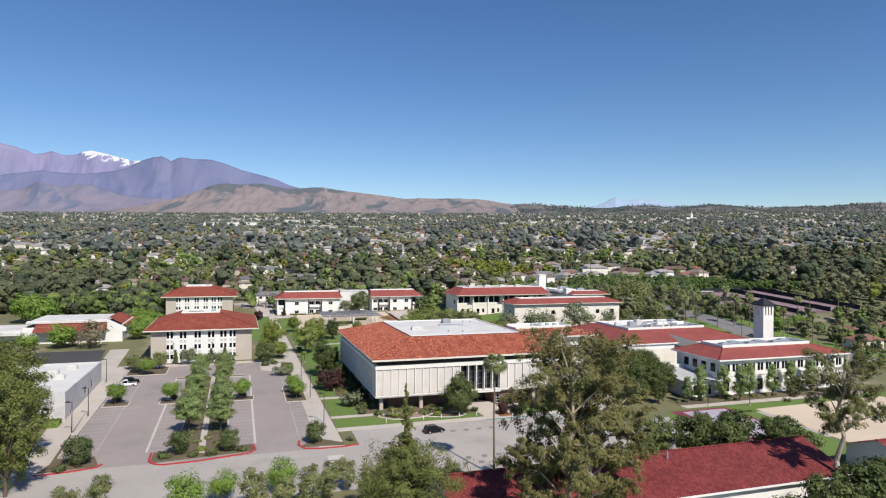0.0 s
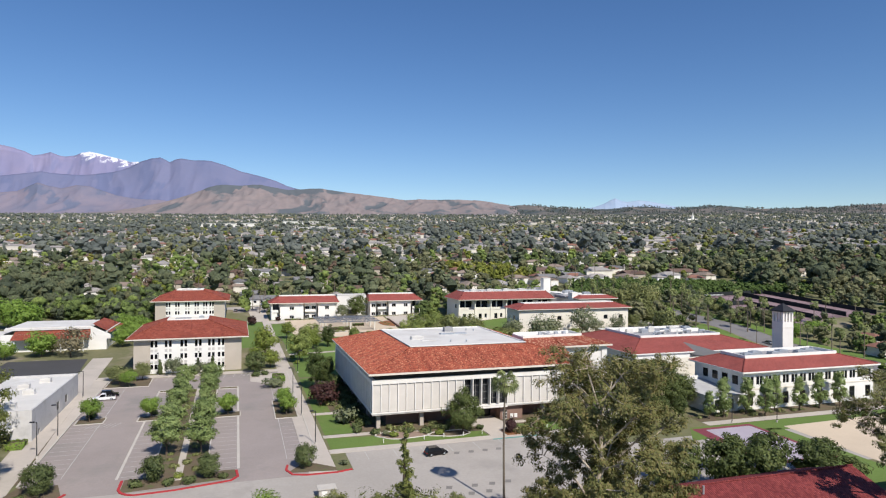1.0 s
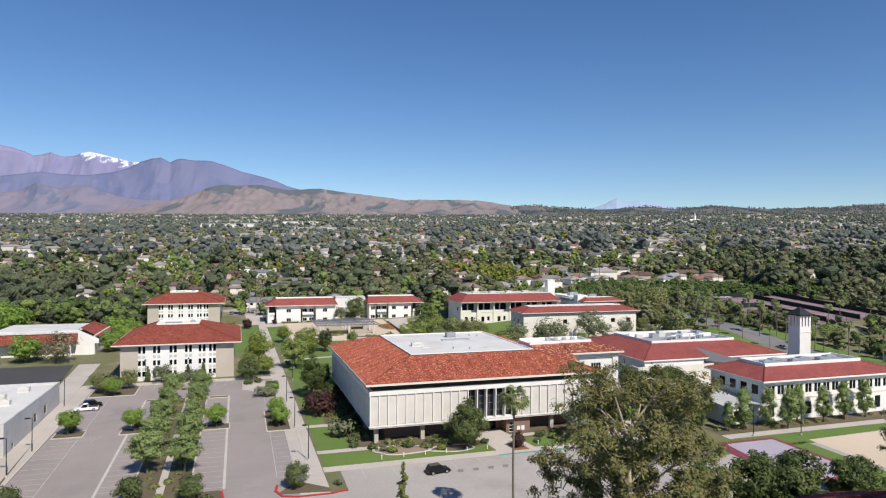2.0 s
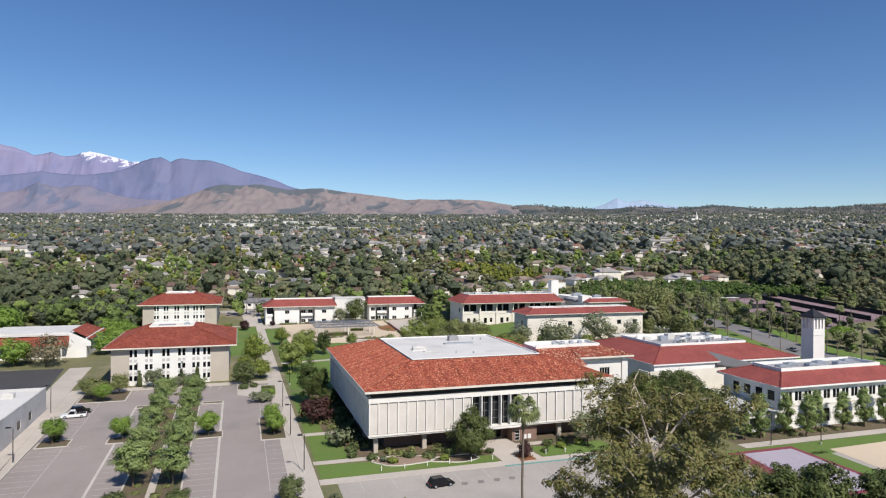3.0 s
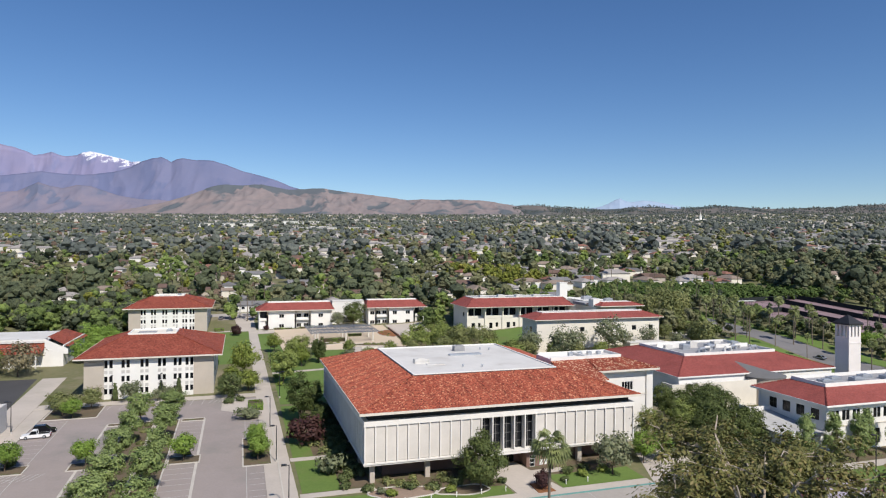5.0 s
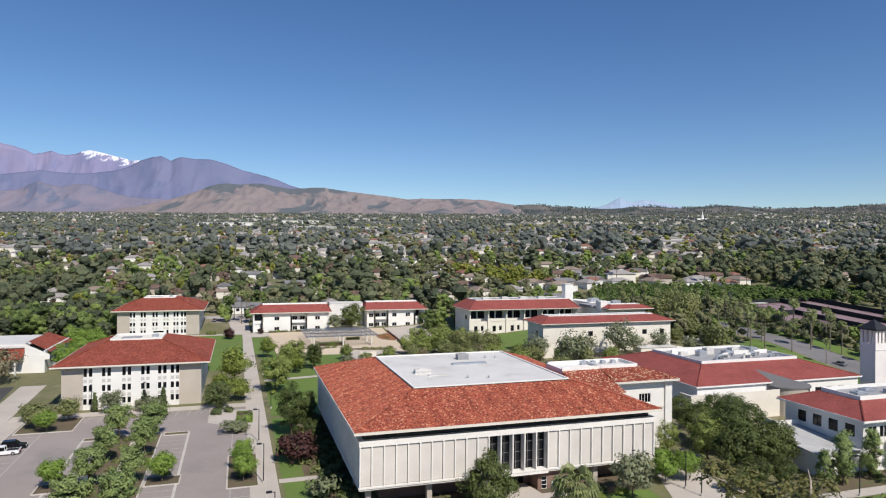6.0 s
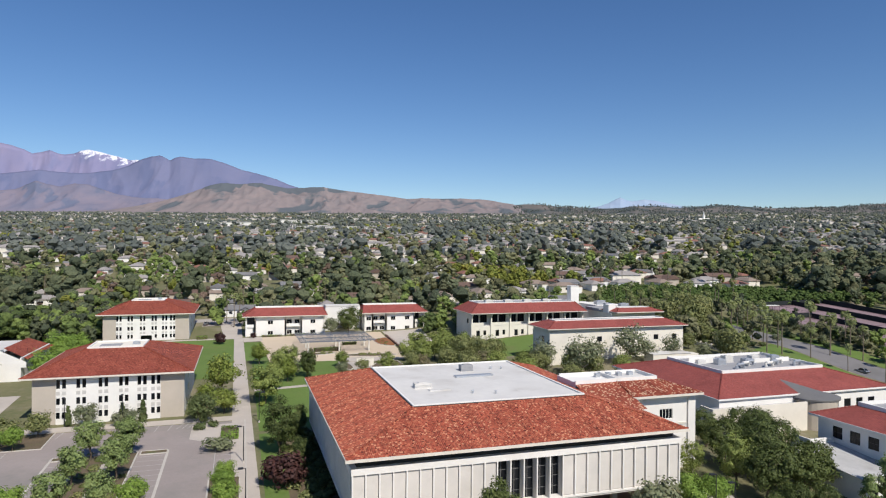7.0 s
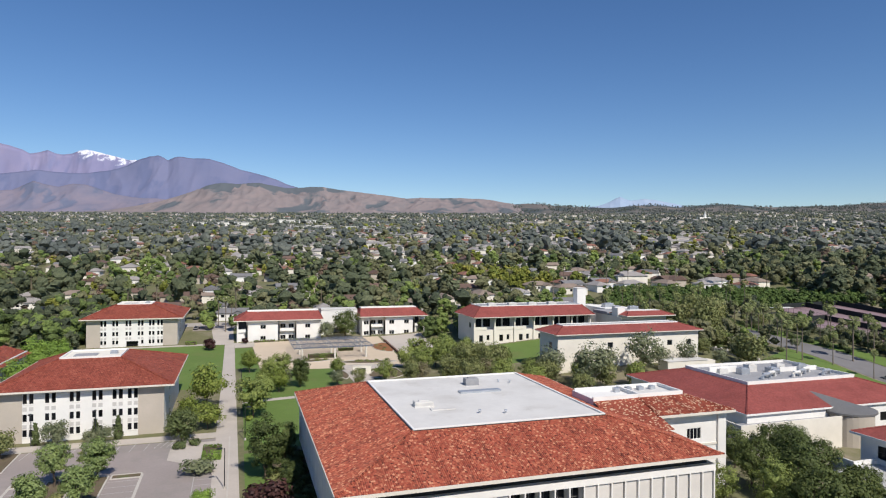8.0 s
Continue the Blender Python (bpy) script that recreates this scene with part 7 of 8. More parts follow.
def house(seed, w, d, h, wall, roof, label, hip=True, wing=False):
    rng = random.Random(seed)
    t = thing("house", (0, 0, 0), label, "house", "town houses")
    part("wall", Bits().box(-w / 2, -d / 2, -2, w / 2, d / 2, h), wall, t)
    o, r = 0.6, d * 0.24
    inset = d / 2 if hip else -o
    e = [(-w / 2 - o, -d / 2 - o, h), (w / 2 + o, -d / 2 - o, h), (w / 2 + o, d / 2 + o, h), (-w / 2 - o, d / 2 + o, h)]
    p, q = (-w / 2 + (inset if hip else -o), 0, h + r), (w / 2 - (inset if hip else -o), 0, h + r)
    b = Bits().slope([e[0], e[1], q, p]).slope([e[2], e[3], p, q])
    b.slope([e[1], e[2], q]).slope([e[3], e[0], p])
    b.box(e[0][0], e[0][1], h - 0.15, e[2][0], e[2][1], h)
    part("roof", b, roof, t)
    if wing:
        part("garage_wall", Bits().box(w / 2 - 6.5, -d / 2 - 5, -2, w / 2 - 0.5, -d / 2, h - 0.2), wall, t)
        part("garage_roof", Bits().slope([(w / 2 - 7, -d / 2 - 5.5, h - 0.2), (w / 2 - 7, -d / 2 + 1, h - 0.2), (w / 2 - 3.5, -d / 2 + 1, h + 1.5), (w / 2 - 3.5, -d / 2 - 5.5, h + 1.5)]).slope([(w / 2, -d / 2 + 1, h - 0.2), (w / 2, -d / 2 - 5.5, h - 0.2), (w / 2 - 3.5, -d / 2 - 5.5, h + 1.5), (w / 2 - 3.5, -d / 2 + 1, h + 1.5)]).face([(w / 2 - 7, -d / 2 - 5.2, h - 0.2), (w / 2, -d / 2 - 5.2, h - 0.2), (w / 2 - 3.5, -d / 2 - 5.2, h + 1.4)]), roof, t)
        part("garage_door", Bits().box(w / 2 - 5.8, -d / 2 - 5.08, -1.5, w / 2 - 1.2, -d / 2 - 5.01, 2.2), FRAME_W, t)
    for x in (-w * 0.3, -w * 0.02):
        part("window", Bits().box(x - 0.8, -d / 2 - 0.05, 0.9, x + 0.8, -d / 2 - 0.01, 2.2), GLASS, t)
    return t


ROOF_TAN = surface("tan_shingle", (0.28, 0.22, 0.18), (0.21, 0.165, 0.135), 2, 0.2, 0.9, 0.2)
ROOF_PALE = surface("pale_shingle", (0.34, 0.315, 0.30), (0.26, 0.24, 0.23), 2, 0.2, 0.9, 0.2)
ROOF_RUST = surface("rust_tile", (0.27, 0.135, 0.10), (0.20, 0.10, 0.075), 2, 0.2, 0.9, 0.2)
ROOF_SLATE = surface("grey_shingle", (0.22, 0.215, 0.22), (0.155, 0.152, 0.157), 2, 0.2, 0.9, 0.2)
ROOF_BROWN = surface("brown_shingle", (0.17, 0.11, 0.09), (0.11, 0.075, 0.06), 2, 0.2, 0.9, 0.2)
PROTOS = [house(1, 16, 9, 3.2, CREAM, ROOF_TAN, "cream bungalow with tan shingle roof", True, True), house(2, 14, 8.5, 3.1, STUCCO, ROOF_SLATE, "white bungalow with grey roof", False, True),
          house(3, 15, 9, 3.2, STUCCO, ROOF_PALE, "white bungalow with pale roof", True, False), house(4, 13, 8, 3.2, CREAM, ROOF_RUST, "cream bungalow with rust tile roof", True, False),
          house(5, 17, 9.5, 3.3, BEIGE, ROOF_BROWN, "tan bungalow with dark brown roof", False, True), house(6, 22, 11, 5.6, CREAM, ROOF_PALE, "cream two-storey apartment house", True, False)]


def seen_from_path(x, y, margin=0.06):
    """Whether a place lies in the wedge that opens before the camera's line."""
    d = (Vector((x, y, 0)) - Vector((18, 70, 0)))
    a, b = d.dot(AHEAD), d.dot(RIGHT)
    d0 = (Vector((x, y, 0)) - Vector((-1, -3, 0)))
    return d0.dot(AHEAD) > 100 and abs(d0.dot(RIGHT)) / d0.dot(AHEAD) < 0.70 + margin


rng = np.random.default_rng(77)
SITES, first = [], set()
row = 0
y = 342.0
while y < 1350:
    x = -900.0 + rng.uniform(0, 10)
    while x < 1150:
        deep = (Vector((x, y, 0)) - EYE0).dot(AHEAD)
        campus = (y < 372 and x < 104) or (y < 404 and -62 < x < 16) or (-70 < x < 206 and 382 < y < 402) or (x < -40 and y < 385) or (x < 192 and y < 340)
        grove_here = 186 < x < 345 and y < 412
        wood_here = x > 350 and y < 470
        if seen_from_path(x, y) and deep > 330 and not campus and not grove_here and not (wood_here and rng.uniform() < 0.85) and rng.uniform() < 0.74:
            SITES.append((deep, x, y, int(rng.integers(0, 6)) if rng.uniform() > 0.12 else 2, 90 * int(rng.integers(0, 4)) + rng.normal() * 3))
        x += rng.uniform(19, 27)
    row += 1
    y += 24 if row % 2 else 37
SITES.sort()
SITES = [(d, x, y, 4 if k == 5 and d < 560 else k, a) for d, x, y, k, a in SITES]
HOUSES, MORE = [s[1:] for s in SITES[:300]], [s for s in SITES[300:] if s[0] < 1300]
EXTRA = [(252, 417, 2, 0), (274, 412, 0, 90), (297, 402, 2, 5), (318, 393, 3, 0), (262, 434, 5, 0), (288, 424, 4, 90), (312, 414, 2, 0), (336, 404, 0, 90), (240, 432, 1, 0), (228, 416, 2, 90), (206, 412, 0, 0), (212, 432, 3, 90)]
HOUSES[-24:] = [(248, 196, 3, 0), (262, 214, 3, 90), (285, 190, 2, 0), (300, 222, 3, 0), (330, 240, 0, 90), (240, 470, 2, 5), (266, 478, 0, 0), (292, 462, 3, 90), (318, 474, 2, 0), (345, 468, 1, 90), (226, 492, 1, 0), (280, 500, 2, 90), (-57, 399, 3, 0)] + EXTRA
for x, y, k, a in HOUSES:
    m = pose(x, y, terrain(x, y) + 0.4, 0, 0, a)
    if k not in first:
        first.add(k)
        PROTOS[k].matrix_basis = m
    else:
        copy_thing(PROTOS[k], m)


def far_houses():
    """Roofs and walls of the houses farther off, in pale and warm tones."""
    rng = np.random.default_rng(78)
    for order, (mat_w, mat_r, share, label) in enumerate(((PANEL, ROOF_PALE, 430, "many far white houses with pale roofs"), (BEIGE, ROOF_SLATE, 330, "many far tan houses with grey roofs"), (CREAM, ROOF_RUST, 40, "many far cream houses with rust roofs"))):
        w, r = Bits(), Bits()
        spots = [(x, y) for _, x, y, k, _ in MORE if (k == 3) == (order == 2) and (k % 2 == order or order == 2)]
        for _ in range(share):
            deep = 1300 + 2700 * rng.uniform() ** 1.3
            p = EYE0 + AHEAD * deep + RIGHT * (rng.uniform(-0.74, 0.74) * deep)
            spots.append((p.x, p.y))
        for x, y in spots:
            z = terrain(x, y)
            a, b, h = rng.uniform(6, 12), rng.uniform(5, 8), rng.uniform(3.5, 6)
            w.box(x - a, y - b, z - 3, x + a, y + b, z + h)
            e = [(x - a - 0.6, y - b - 0.6, z + h), (x + a + 0.6, y - b - 0.6, z + h), (x + a + 0.6, y + b + 0.6, z + h), (x - a - 0.6, y + b + 0.6, z + h)]
            u, v = (x - a * 0.4, y, z + h + 2.2), (x + a * 0.4, y, z + h + 2.2)
            r.face([e[0], e[1], v, u]).face([e[2], e[3], u, v]).face([e[1], e[2], v]).face([e[3], e[0], u])
        t = thing("far_houses", (EYE0.x, EYE0.y, 0), label, "houses", kind="stuff")
        part("walls", w, mat_w, t)["kind"] = "stuff"
        part("roofs", r, mat_r, t)["kind"] = "stuff"


far_houses()


def sheds(deep, side, w, d, h, label):
    p = EYE0 + AHEAD * deep + RIGHT * side
    z = terrain(p.x, p.y)
    t = thing("warehouse", (p.x, p.y, z), label, "warehouse", "far warehouses")
    part("wall", Bits().box(p.x - w / 2, p.y - d / 2, z - 4, p.x + w / 2, p.y + d / 2, z + h), STUCCO, t)
    part("roof", Bits().box(p.x - w / 2 - 1, p.y - d / 2 - 1, z + h, p.x + w / 2 + 1, p.y + d / 2 + 1, z + h + 0.8), ROOF_WHITE, t)


for deep, side, w, d in ((1462, -535, 40, 26), (1466, -490, 46, 22), (1474, -448, 40, 26), (1500, -470, 60, 22), (1585, -372, 46, 24), (1555, -322, 38, 24), (1172, -240, 46, 16), (1160, -196, 40, 14), (1150, -150, 52, 16), (1195, -215, 60, 14)):
    sheds(deep, side, w, d, 7.5, "long white far-off warehouse")
tw = EYE0 + AHEAD * 1959 + RIGHT * 765
ch = thing("church_tower", (tw.x, tw.y, terrain(tw.x, tw.y)), "white far-off tower above a low hall", "tower")
zt = terrain(tw.x, tw.y)
part("hall", Bits().box(tw.x - 24, tw.y - 7, zt - 3, tw.x + 20, tw.y + 7, zt + 8), STUCCO, ch)
part("spire", Bits().box(tw.x - 2.6, tw.y - 2.6, zt, tw.x + 2.6, tw.y + 2.6, zt + 17).tube([(tw.x, tw.y, zt + 17), (tw.x, tw.y, zt + 29)], [2.2, 0.3], 8), STUCCO, ch)

# woods and street trees: too many to count
HOUSE_XY = np.array([(s[1], s[2]) for s in SITES] + [(s[0], s[1]) for s in HOUSES[-25:]])


def crown_mat(name, tones, mottle=1.0):
    """Crowns seen from afar: tone by tree and by bough, mottled by leaf masses with relief."""
    m, n, l, p = node_mat(name)
    own = n.new("ShaderNodeAttribute")
    own.attribute_name = "tone"
    g = n.new("ShaderNodeNewGeometry")
    mx = n.new("ShaderNodeMix")
    mx.inputs[0].default_value = 0.3
    l.new(own.outputs["Fac"], mx.inputs[2])
    l.new(g.outputs["Random Per Island"], mx.inputs[3])
    r = ramp(n, [(0.1 + 0.8 * i / max(1, len(tones) - 1), c) for i, c in enumerate(tones)])
    l.new(mx.outputs[0], r.inputs[0])
    leafy = noise_tex(n, l, 0.8, 6, 0.8)
    rb = ramp(n, [(0.34, tuple(1 - mottle * v for v in (0.58, 0.55, 0.58))), (0.66, tuple(1 + mottle * v for v in (0.4, 0.36, 0.25)))])
    l.new(leafy, rb.inputs[0])
    l.new(mix(n, l, "MULTIPLY", 1.0, r.outputs[0], rb.outputs[0]), p.inputs["Base Color"])
    p.inputs["Roughness"].default_value = 0.8
    p.inputs["Specular IOR Level"].default_value = 0.15
    bn = n.new("ShaderNodeBump")
    bn.inputs["Strength"].default_value, bn.inputs["Distance"].default_value = 0.9, 0.7
    l.new(leafy, bn.inputs["Height"])
    l.new(bn.outputs[0], p.inputs["Normal"])
    return m


CROWN_GREEN = crown_mat("crown_green", [(0.070, 0.098, 0.038), (0.112, 0.152, 0.051), (0.158, 0.212, 0.068), (0.200, 0.256, 0.075)], 0.85)
CROWN_OLIVE = crown_mat("crown_olive", [(0.098, 0.103, 0.060), (0.147, 0.151, 0.083), (0.202, 0.200, 0.115)], 0.85)
CROWN_DARK = crown_mat("crown_dark", [(0.063, 0.078, 0.052), (0.092, 0.110, 0.066), (0.130, 0.146, 0.086)], 0.8)
CROWN_LIME = crown_mat("crown_lime", [(0.129, 0.155, 0.036), (0.181, 0.202, 0.043), (0.241, 0.232, 0.056)])
CROWN_BROWN = crown_mat("crown_brown", [(0.112, 0.084, 0.067), (0.163, 0.116, 0.093), (0.206, 0.148, 0.119)])
# Far crowns paler, greyer and flatter: distance haze mixed into their tones.
CROWN_FAR = crown_mat("crown_far_hazed", [(0.108, 0.122, 0.098), (0.136, 0.152, 0.115), (0.168, 0.180, 0.130)], 0.4)
CROWN_FAR_DARK = crown_mat("crown_far_dark_hazed", [(0.088, 0.102, 0.098), (0.110, 0.124, 0.114), (0.136, 0.148, 0.130)], 0.4)
CROWN_CITRUS = crown_mat("crown_citrus", [(0.052, 0.082, 0.026), (0.071, 0.110, 0.032), (0.095, 0.142, 0.040)])
GOLD = (1 + 5 ** 0.5) / 2
ICO = np.array([(x, y * GOLD, 0) for x in (-1, 1) for y in (-1, 1)] + [(0, x, y * GOLD) for x in (-1, 1) for y in (-1, 1)] + [(y * GOLD, 0, x) for x in (-1, 1) for y in (-1, 1)]) / math.sqrt(1 + GOLD * GOLD)
ICO_FACES = np.array([f if np.dot(np.cross(ICO[f[1]] - ICO[f[0]], ICO[f[2]] - ICO[f[0]]), ICO[f[0]]) > 0 else (f[0], f[2], f[1]) for f in itertools.combinations(range(12), 3)
                      if all(np.linalg.norm(ICO[a] - ICO[b]) < 1.1 for a, b in itertools.combinations(f, 2))])


def wood(name, label, mat, seed, count, near, far, sizes, boughs, power=1.0, span=(-0.76, 0.76), keep=None, sprays=0, bases=None, slim=1.0, patchy=None, spray=0.85):
    """Trees without number: each crown a knot of uneven boughs, ragged with leaf sprays where it stands near."""
    rng = np.random.default_rng(seed)
    base = list(bases) if bases else []
    while len(base) < count:
        deep = near + (far - near) * rng.uniform() ** power
        p = EYE0 + AHEAD * deep + RIGHT * (rng.uniform(*span) * deep)
        if keep is not None and not keep(p.x, p.y):
            continue
        if patchy and rng.uniform() > ease(0.55 + 1.3 * noise.noise(Vector((p.x / patchy, p.y / patchy, seed % 7)))):
            continue
        if deep < 1350 and np.min(np.abs(HOUSE_XY - (p.x, p.y)).max(1)) < 7:
            continue
        base.append((p.x, p.y, terrain(p.x, p.y)))
    base = np.array(base)
    hs = rng.uniform(*sizes, len(base))
    tone = np.repeat(rng.uniform(0, 1, len(base)), boughs)
    hh, foot = np.repeat(hs, boughs), np.repeat(base, boughs, axis=0)
    high = np.tile((np.arange(boughs) + 0.5) / boughs, len(base)) + rng.normal(size=len(hh)) * 0.08
    turn = rng.uniform(0, 2 * math.pi, len(hh))
    reach = hh * slim * 0.32 * np.sqrt(rng.uniform(0.1, 1, len(hh))) * (1.15 - np.abs(high - 0.35)) if slim >= 0.7 else hh * 0.05
    cs = foot + np.stack([np.cos(turn) * reach, np.sin(turn) * reach, hh * (0.2 + 0.62 * high)], 1)
    size = hh * rng.uniform(0.15, 0.25, len(hh)) * (1.5 if boughs < 4 else 1.25 if boughs < 7 else 0.95 if boughs < 11 else 0.78) * slim * (1.0 if slim >= 0.7 else 1.25 - 0.7 * high)
    jag = rng.uniform(0.5, 1.3, (len(hh), 12, 1))
    co = cs[:, None, :] + ICO[None] * jag * size[:, None, None] * np.array([1.0, 1.0, 0.86 if slim >= 0.7 else 1.7])
    tri = ICO_FACES[None] + 12 * np.arange(len(hh))[:, None, None]
    co, tri = co.reshape(-1, 3), tri.reshape(-1, 3)
    quads = np.zeros((0, 4, 3))
    if sprays:
        pick = rng.integers(0, len(cs), len(base) * sprays)
        off = rng.normal(size=(len(pick), 3)) + np.array([0, 0, 0.25])
        off /= np.linalg.norm(off, axis=1)[:, None]
        pos = cs[pick] + off * size[pick][:, None] * rng.uniform(0.85, 1.2, len(pick))[:, None]
        quads = leaf_quads(rng, pos, spray, off * 0.6)
        tone = np.concatenate([tone.repeat(20), tone[pick]])
    else:
        tone = tone.repeat(20)
    nt, nq, nv = len(tri), len(quads), len(co)
    me = bpy.data.meshes.new(name)
    me.vertices.add(nv + nq * 4)
    me.vertices.foreach_set("co", np.concatenate([co.reshape(-1), quads.reshape(-1)]).astype(np.float32))
    me.loops.add(nt * 3 + nq * 4)
    me.loops.foreach_set("vertex_index", np.concatenate([tri.reshape(-1), nv + np.arange(nq * 4)]).astype(np.int32))
    me.polygons.add(nt + nq)
    me.polygons.foreach_set("loop_start", np.concatenate([np.arange(nt) * 3, nt * 3 + np.arange(nq) * 4]).astype(np.int32))
    me.polygons.foreach_set("use_smooth", [False] * (nt + nq))
    me.attributes.new("tone", "FLOAT", "FACE").data.foreach_set("value", tone.astype(np.float32))
    me.materials.append(mat)
    me.update(calc_edges=True)
    return tagged(new(name, me), label, "trees", kind="stuff")


def in_town(x, y):
    campus = (y < 362 and x < 104) or (y < 379 and -62 < x < 16) or (-70 < x < 206 and 386 < y < 398) or (x < -40 and y < 330) or (x < 190 and y < 332)
    return not campus and not (186 < x < 350 and y < 432 - 0.25 * max(0, x - 250))


for near, far, mult, boughs, sprays, seed in ((335, 640, 0.82, 8, 60, 200), (640, 1300, 2.9, 3, 7, 300)):
    close = near < 600
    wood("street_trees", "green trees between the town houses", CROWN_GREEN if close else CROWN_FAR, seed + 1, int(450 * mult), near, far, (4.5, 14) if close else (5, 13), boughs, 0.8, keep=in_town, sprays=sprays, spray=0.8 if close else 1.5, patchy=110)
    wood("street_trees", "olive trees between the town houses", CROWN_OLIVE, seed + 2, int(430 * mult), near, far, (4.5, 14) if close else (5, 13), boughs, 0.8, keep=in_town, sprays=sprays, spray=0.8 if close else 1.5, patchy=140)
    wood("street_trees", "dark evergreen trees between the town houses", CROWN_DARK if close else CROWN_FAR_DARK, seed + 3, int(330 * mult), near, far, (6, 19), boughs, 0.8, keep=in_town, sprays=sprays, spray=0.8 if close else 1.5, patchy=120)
    wood("street_trees", "yellow-green trees between the town houses", CROWN_LIME, seed + 4, int(130 * mult), near, far, (5, 12), boughs, 0.8, keep=in_town, sprays=sprays, spray=0.8 if close else 1.5, patchy=90)
    wood("street_trees", "brownish trees between the town houses", CROWN_BROWN, seed + 5, int(80 * mult), near, far, (5, 12), boughs, 0.8, keep=in_town, sprays=sprays, spray=0.8 if close else 1.5, patchy=120)
    wood("cypresses", "slim dark cypresses in the town", CROWN_DARK if close else CROWN_FAR_DARK, seed + 6, int(60 * mult), near, far, (9, 16), 6, 0.8, keep=in_town, sprays=sprays // 2, slim=0.5)
wood("street_trees", "green trees behind the cream blocks", CROWN_GREEN, 250, 60, 330, 470, (5, 10), 9, 1.0, (-0.1, 0.35), lambda x, y: 92 < x < 192 and 330 < y < 386, 200, spray=0.5)
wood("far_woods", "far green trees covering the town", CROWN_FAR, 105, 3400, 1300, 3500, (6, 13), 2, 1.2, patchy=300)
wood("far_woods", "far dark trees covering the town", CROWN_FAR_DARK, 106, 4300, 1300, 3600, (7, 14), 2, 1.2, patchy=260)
beyond = lambda x, y: x > 335 and y > 215
wood("dark_wood", "tall dark trees beyond the courts", CROWN_DARK, 107, 70, 400, 660, (11, 21), 16, 1.0, (0.42, 0.78), beyond, 220, slim=0.85, spray=0.65)
wood("dark_wood", "tall olive trees beyond the courts", CROWN_OLIVE, 114, 60, 400, 660, (8, 19), 14, 1.0, (0.42, 0.78), beyond, 200, slim=0.9, spray=0.65)
wood("dark_wood", "bare brown trees beyond the courts", CROWN_BROWN, 115, 14, 420, 660, (12, 20), 14, 1.0, (0.42, 0.78), beyond, 220, slim=0.75, spray=0.6)
wood("dark_wood", "tall dark trees at the town's edge", CROWN_DARK, 108, 55, 330, 470, (11, 18), 18, 1.0, (-0.8, -0.42), lambda x, y: x < -88, 260, slim=0.9, spray=0.5)
wood("dark_wood", "tall olive trees at the town's edge", CROWN_OLIVE, 116, 30, 330, 470, (9, 16), 18, 1.0, (-0.8, -0.42), lambda x, y: x < -88, 260, spray=0.5)
east = lambda x, y: (x > 240 and 150 < y < 244) or (x > 328 and 200 < y < 330) or (x > 180 and 150 < y < 182)
wood("park_trees", "mixed green trees beyond the campus road", CROWN_GREEN, 111, 45, 200, 480, (3, 8), 12, 1.0, (0.5, 0.8), east, 170, spray=0.5)
wood("park_trees", "mixed olive trees beyond the campus road", CROWN_OLIVE, 112, 70, 200, 480, (3, 10), 12, 1.0, (0.5, 0.8), east, 170, spray=0.5)
wood("street_trees", "row of bright yellow-green street trees", CROWN_LIME, 251, 56, 400, 640, (7, 11), 10, 1.0, (0.0, 0.25), lambda x, y: in_town(x, y) and abs(x - 205 + 0.42 * (y - 432)) < 20, 110)
wood("orange_grove", "dense low citrus grove in rows", CROWN_CITRUS, 109, 850, 330, 620, (4.4, 5.6), 5, 1.0, (0.2, 0.66), lambda x, y: 192 < x < 415 and y > 340 - 0.12 * (x - 260) * (x > 260) and y < 402 - 0.5 * max(0, x - 262), 16)
wood("street_trees", "green trees behind the gym", CROWN_GREEN, 260, 55, 320, 450, (7, 13), 12, 1.0, (-0.62, -0.3), lambda x, y: -135 < x < -38 and 322 < y < 402, 260, spray=0.5)
wood("street_trees", "dark trees behind the gym", CROWN_DARK, 261, 45, 320, 450, (7, 13), 12, 1.0, (-0.62, -0.3), lambda x, y: -135 < x < -38 and 322 < y < 402, 260, spray=0.5)
field = lambda x, y: (239 < x < 350 and 180 < y < 246) or (326 < x < 350 and 180 < y < 340) or (236 < x < 255 and 246 < y < 345) or (256 < x < 279 and 306 < y < 338)
wood("park_trees", "green trees beside the courts", CROWN_GREEN, 270, 60, 210, 470, (4, 9), 12, 1.0, (0.3, 0.85), field, 150, spray=0.5)
wood("park_trees", "dark trees beside the courts", CROWN_DARK, 271, 26, 210, 470, (4, 10), 12, 1.0, (0.3, 0.85), field, 150, spray=0.5)
wood("park_trees", "olive trees beside the courts", CROWN_OLIVE, 272, 45, 210, 470, (4, 9), 12, 1.0, (0.3, 0.85), field, 150, spray=0.5)
garden = lambda x, y: (172 < x < 212 and 274 < y < 345) or (190 < x < 211 and 262 < y < 275)
wood("park_trees", "mixed olive trees between the cream blocks and the road", CROWN_OLIVE, 273, 36, 210, 470, (5, 11), 14, 1.0, (0.2, 0.6), garden, 240, spray=0.45)
wood("park_trees", "mixed green trees between the cream blocks and the road", CROWN_GREEN, 274, 26, 210, 470, (4, 9), 14, 1.0, (0.2, 0.6), garden, 240, spray=0.45)

# ---- hills and mountains ----


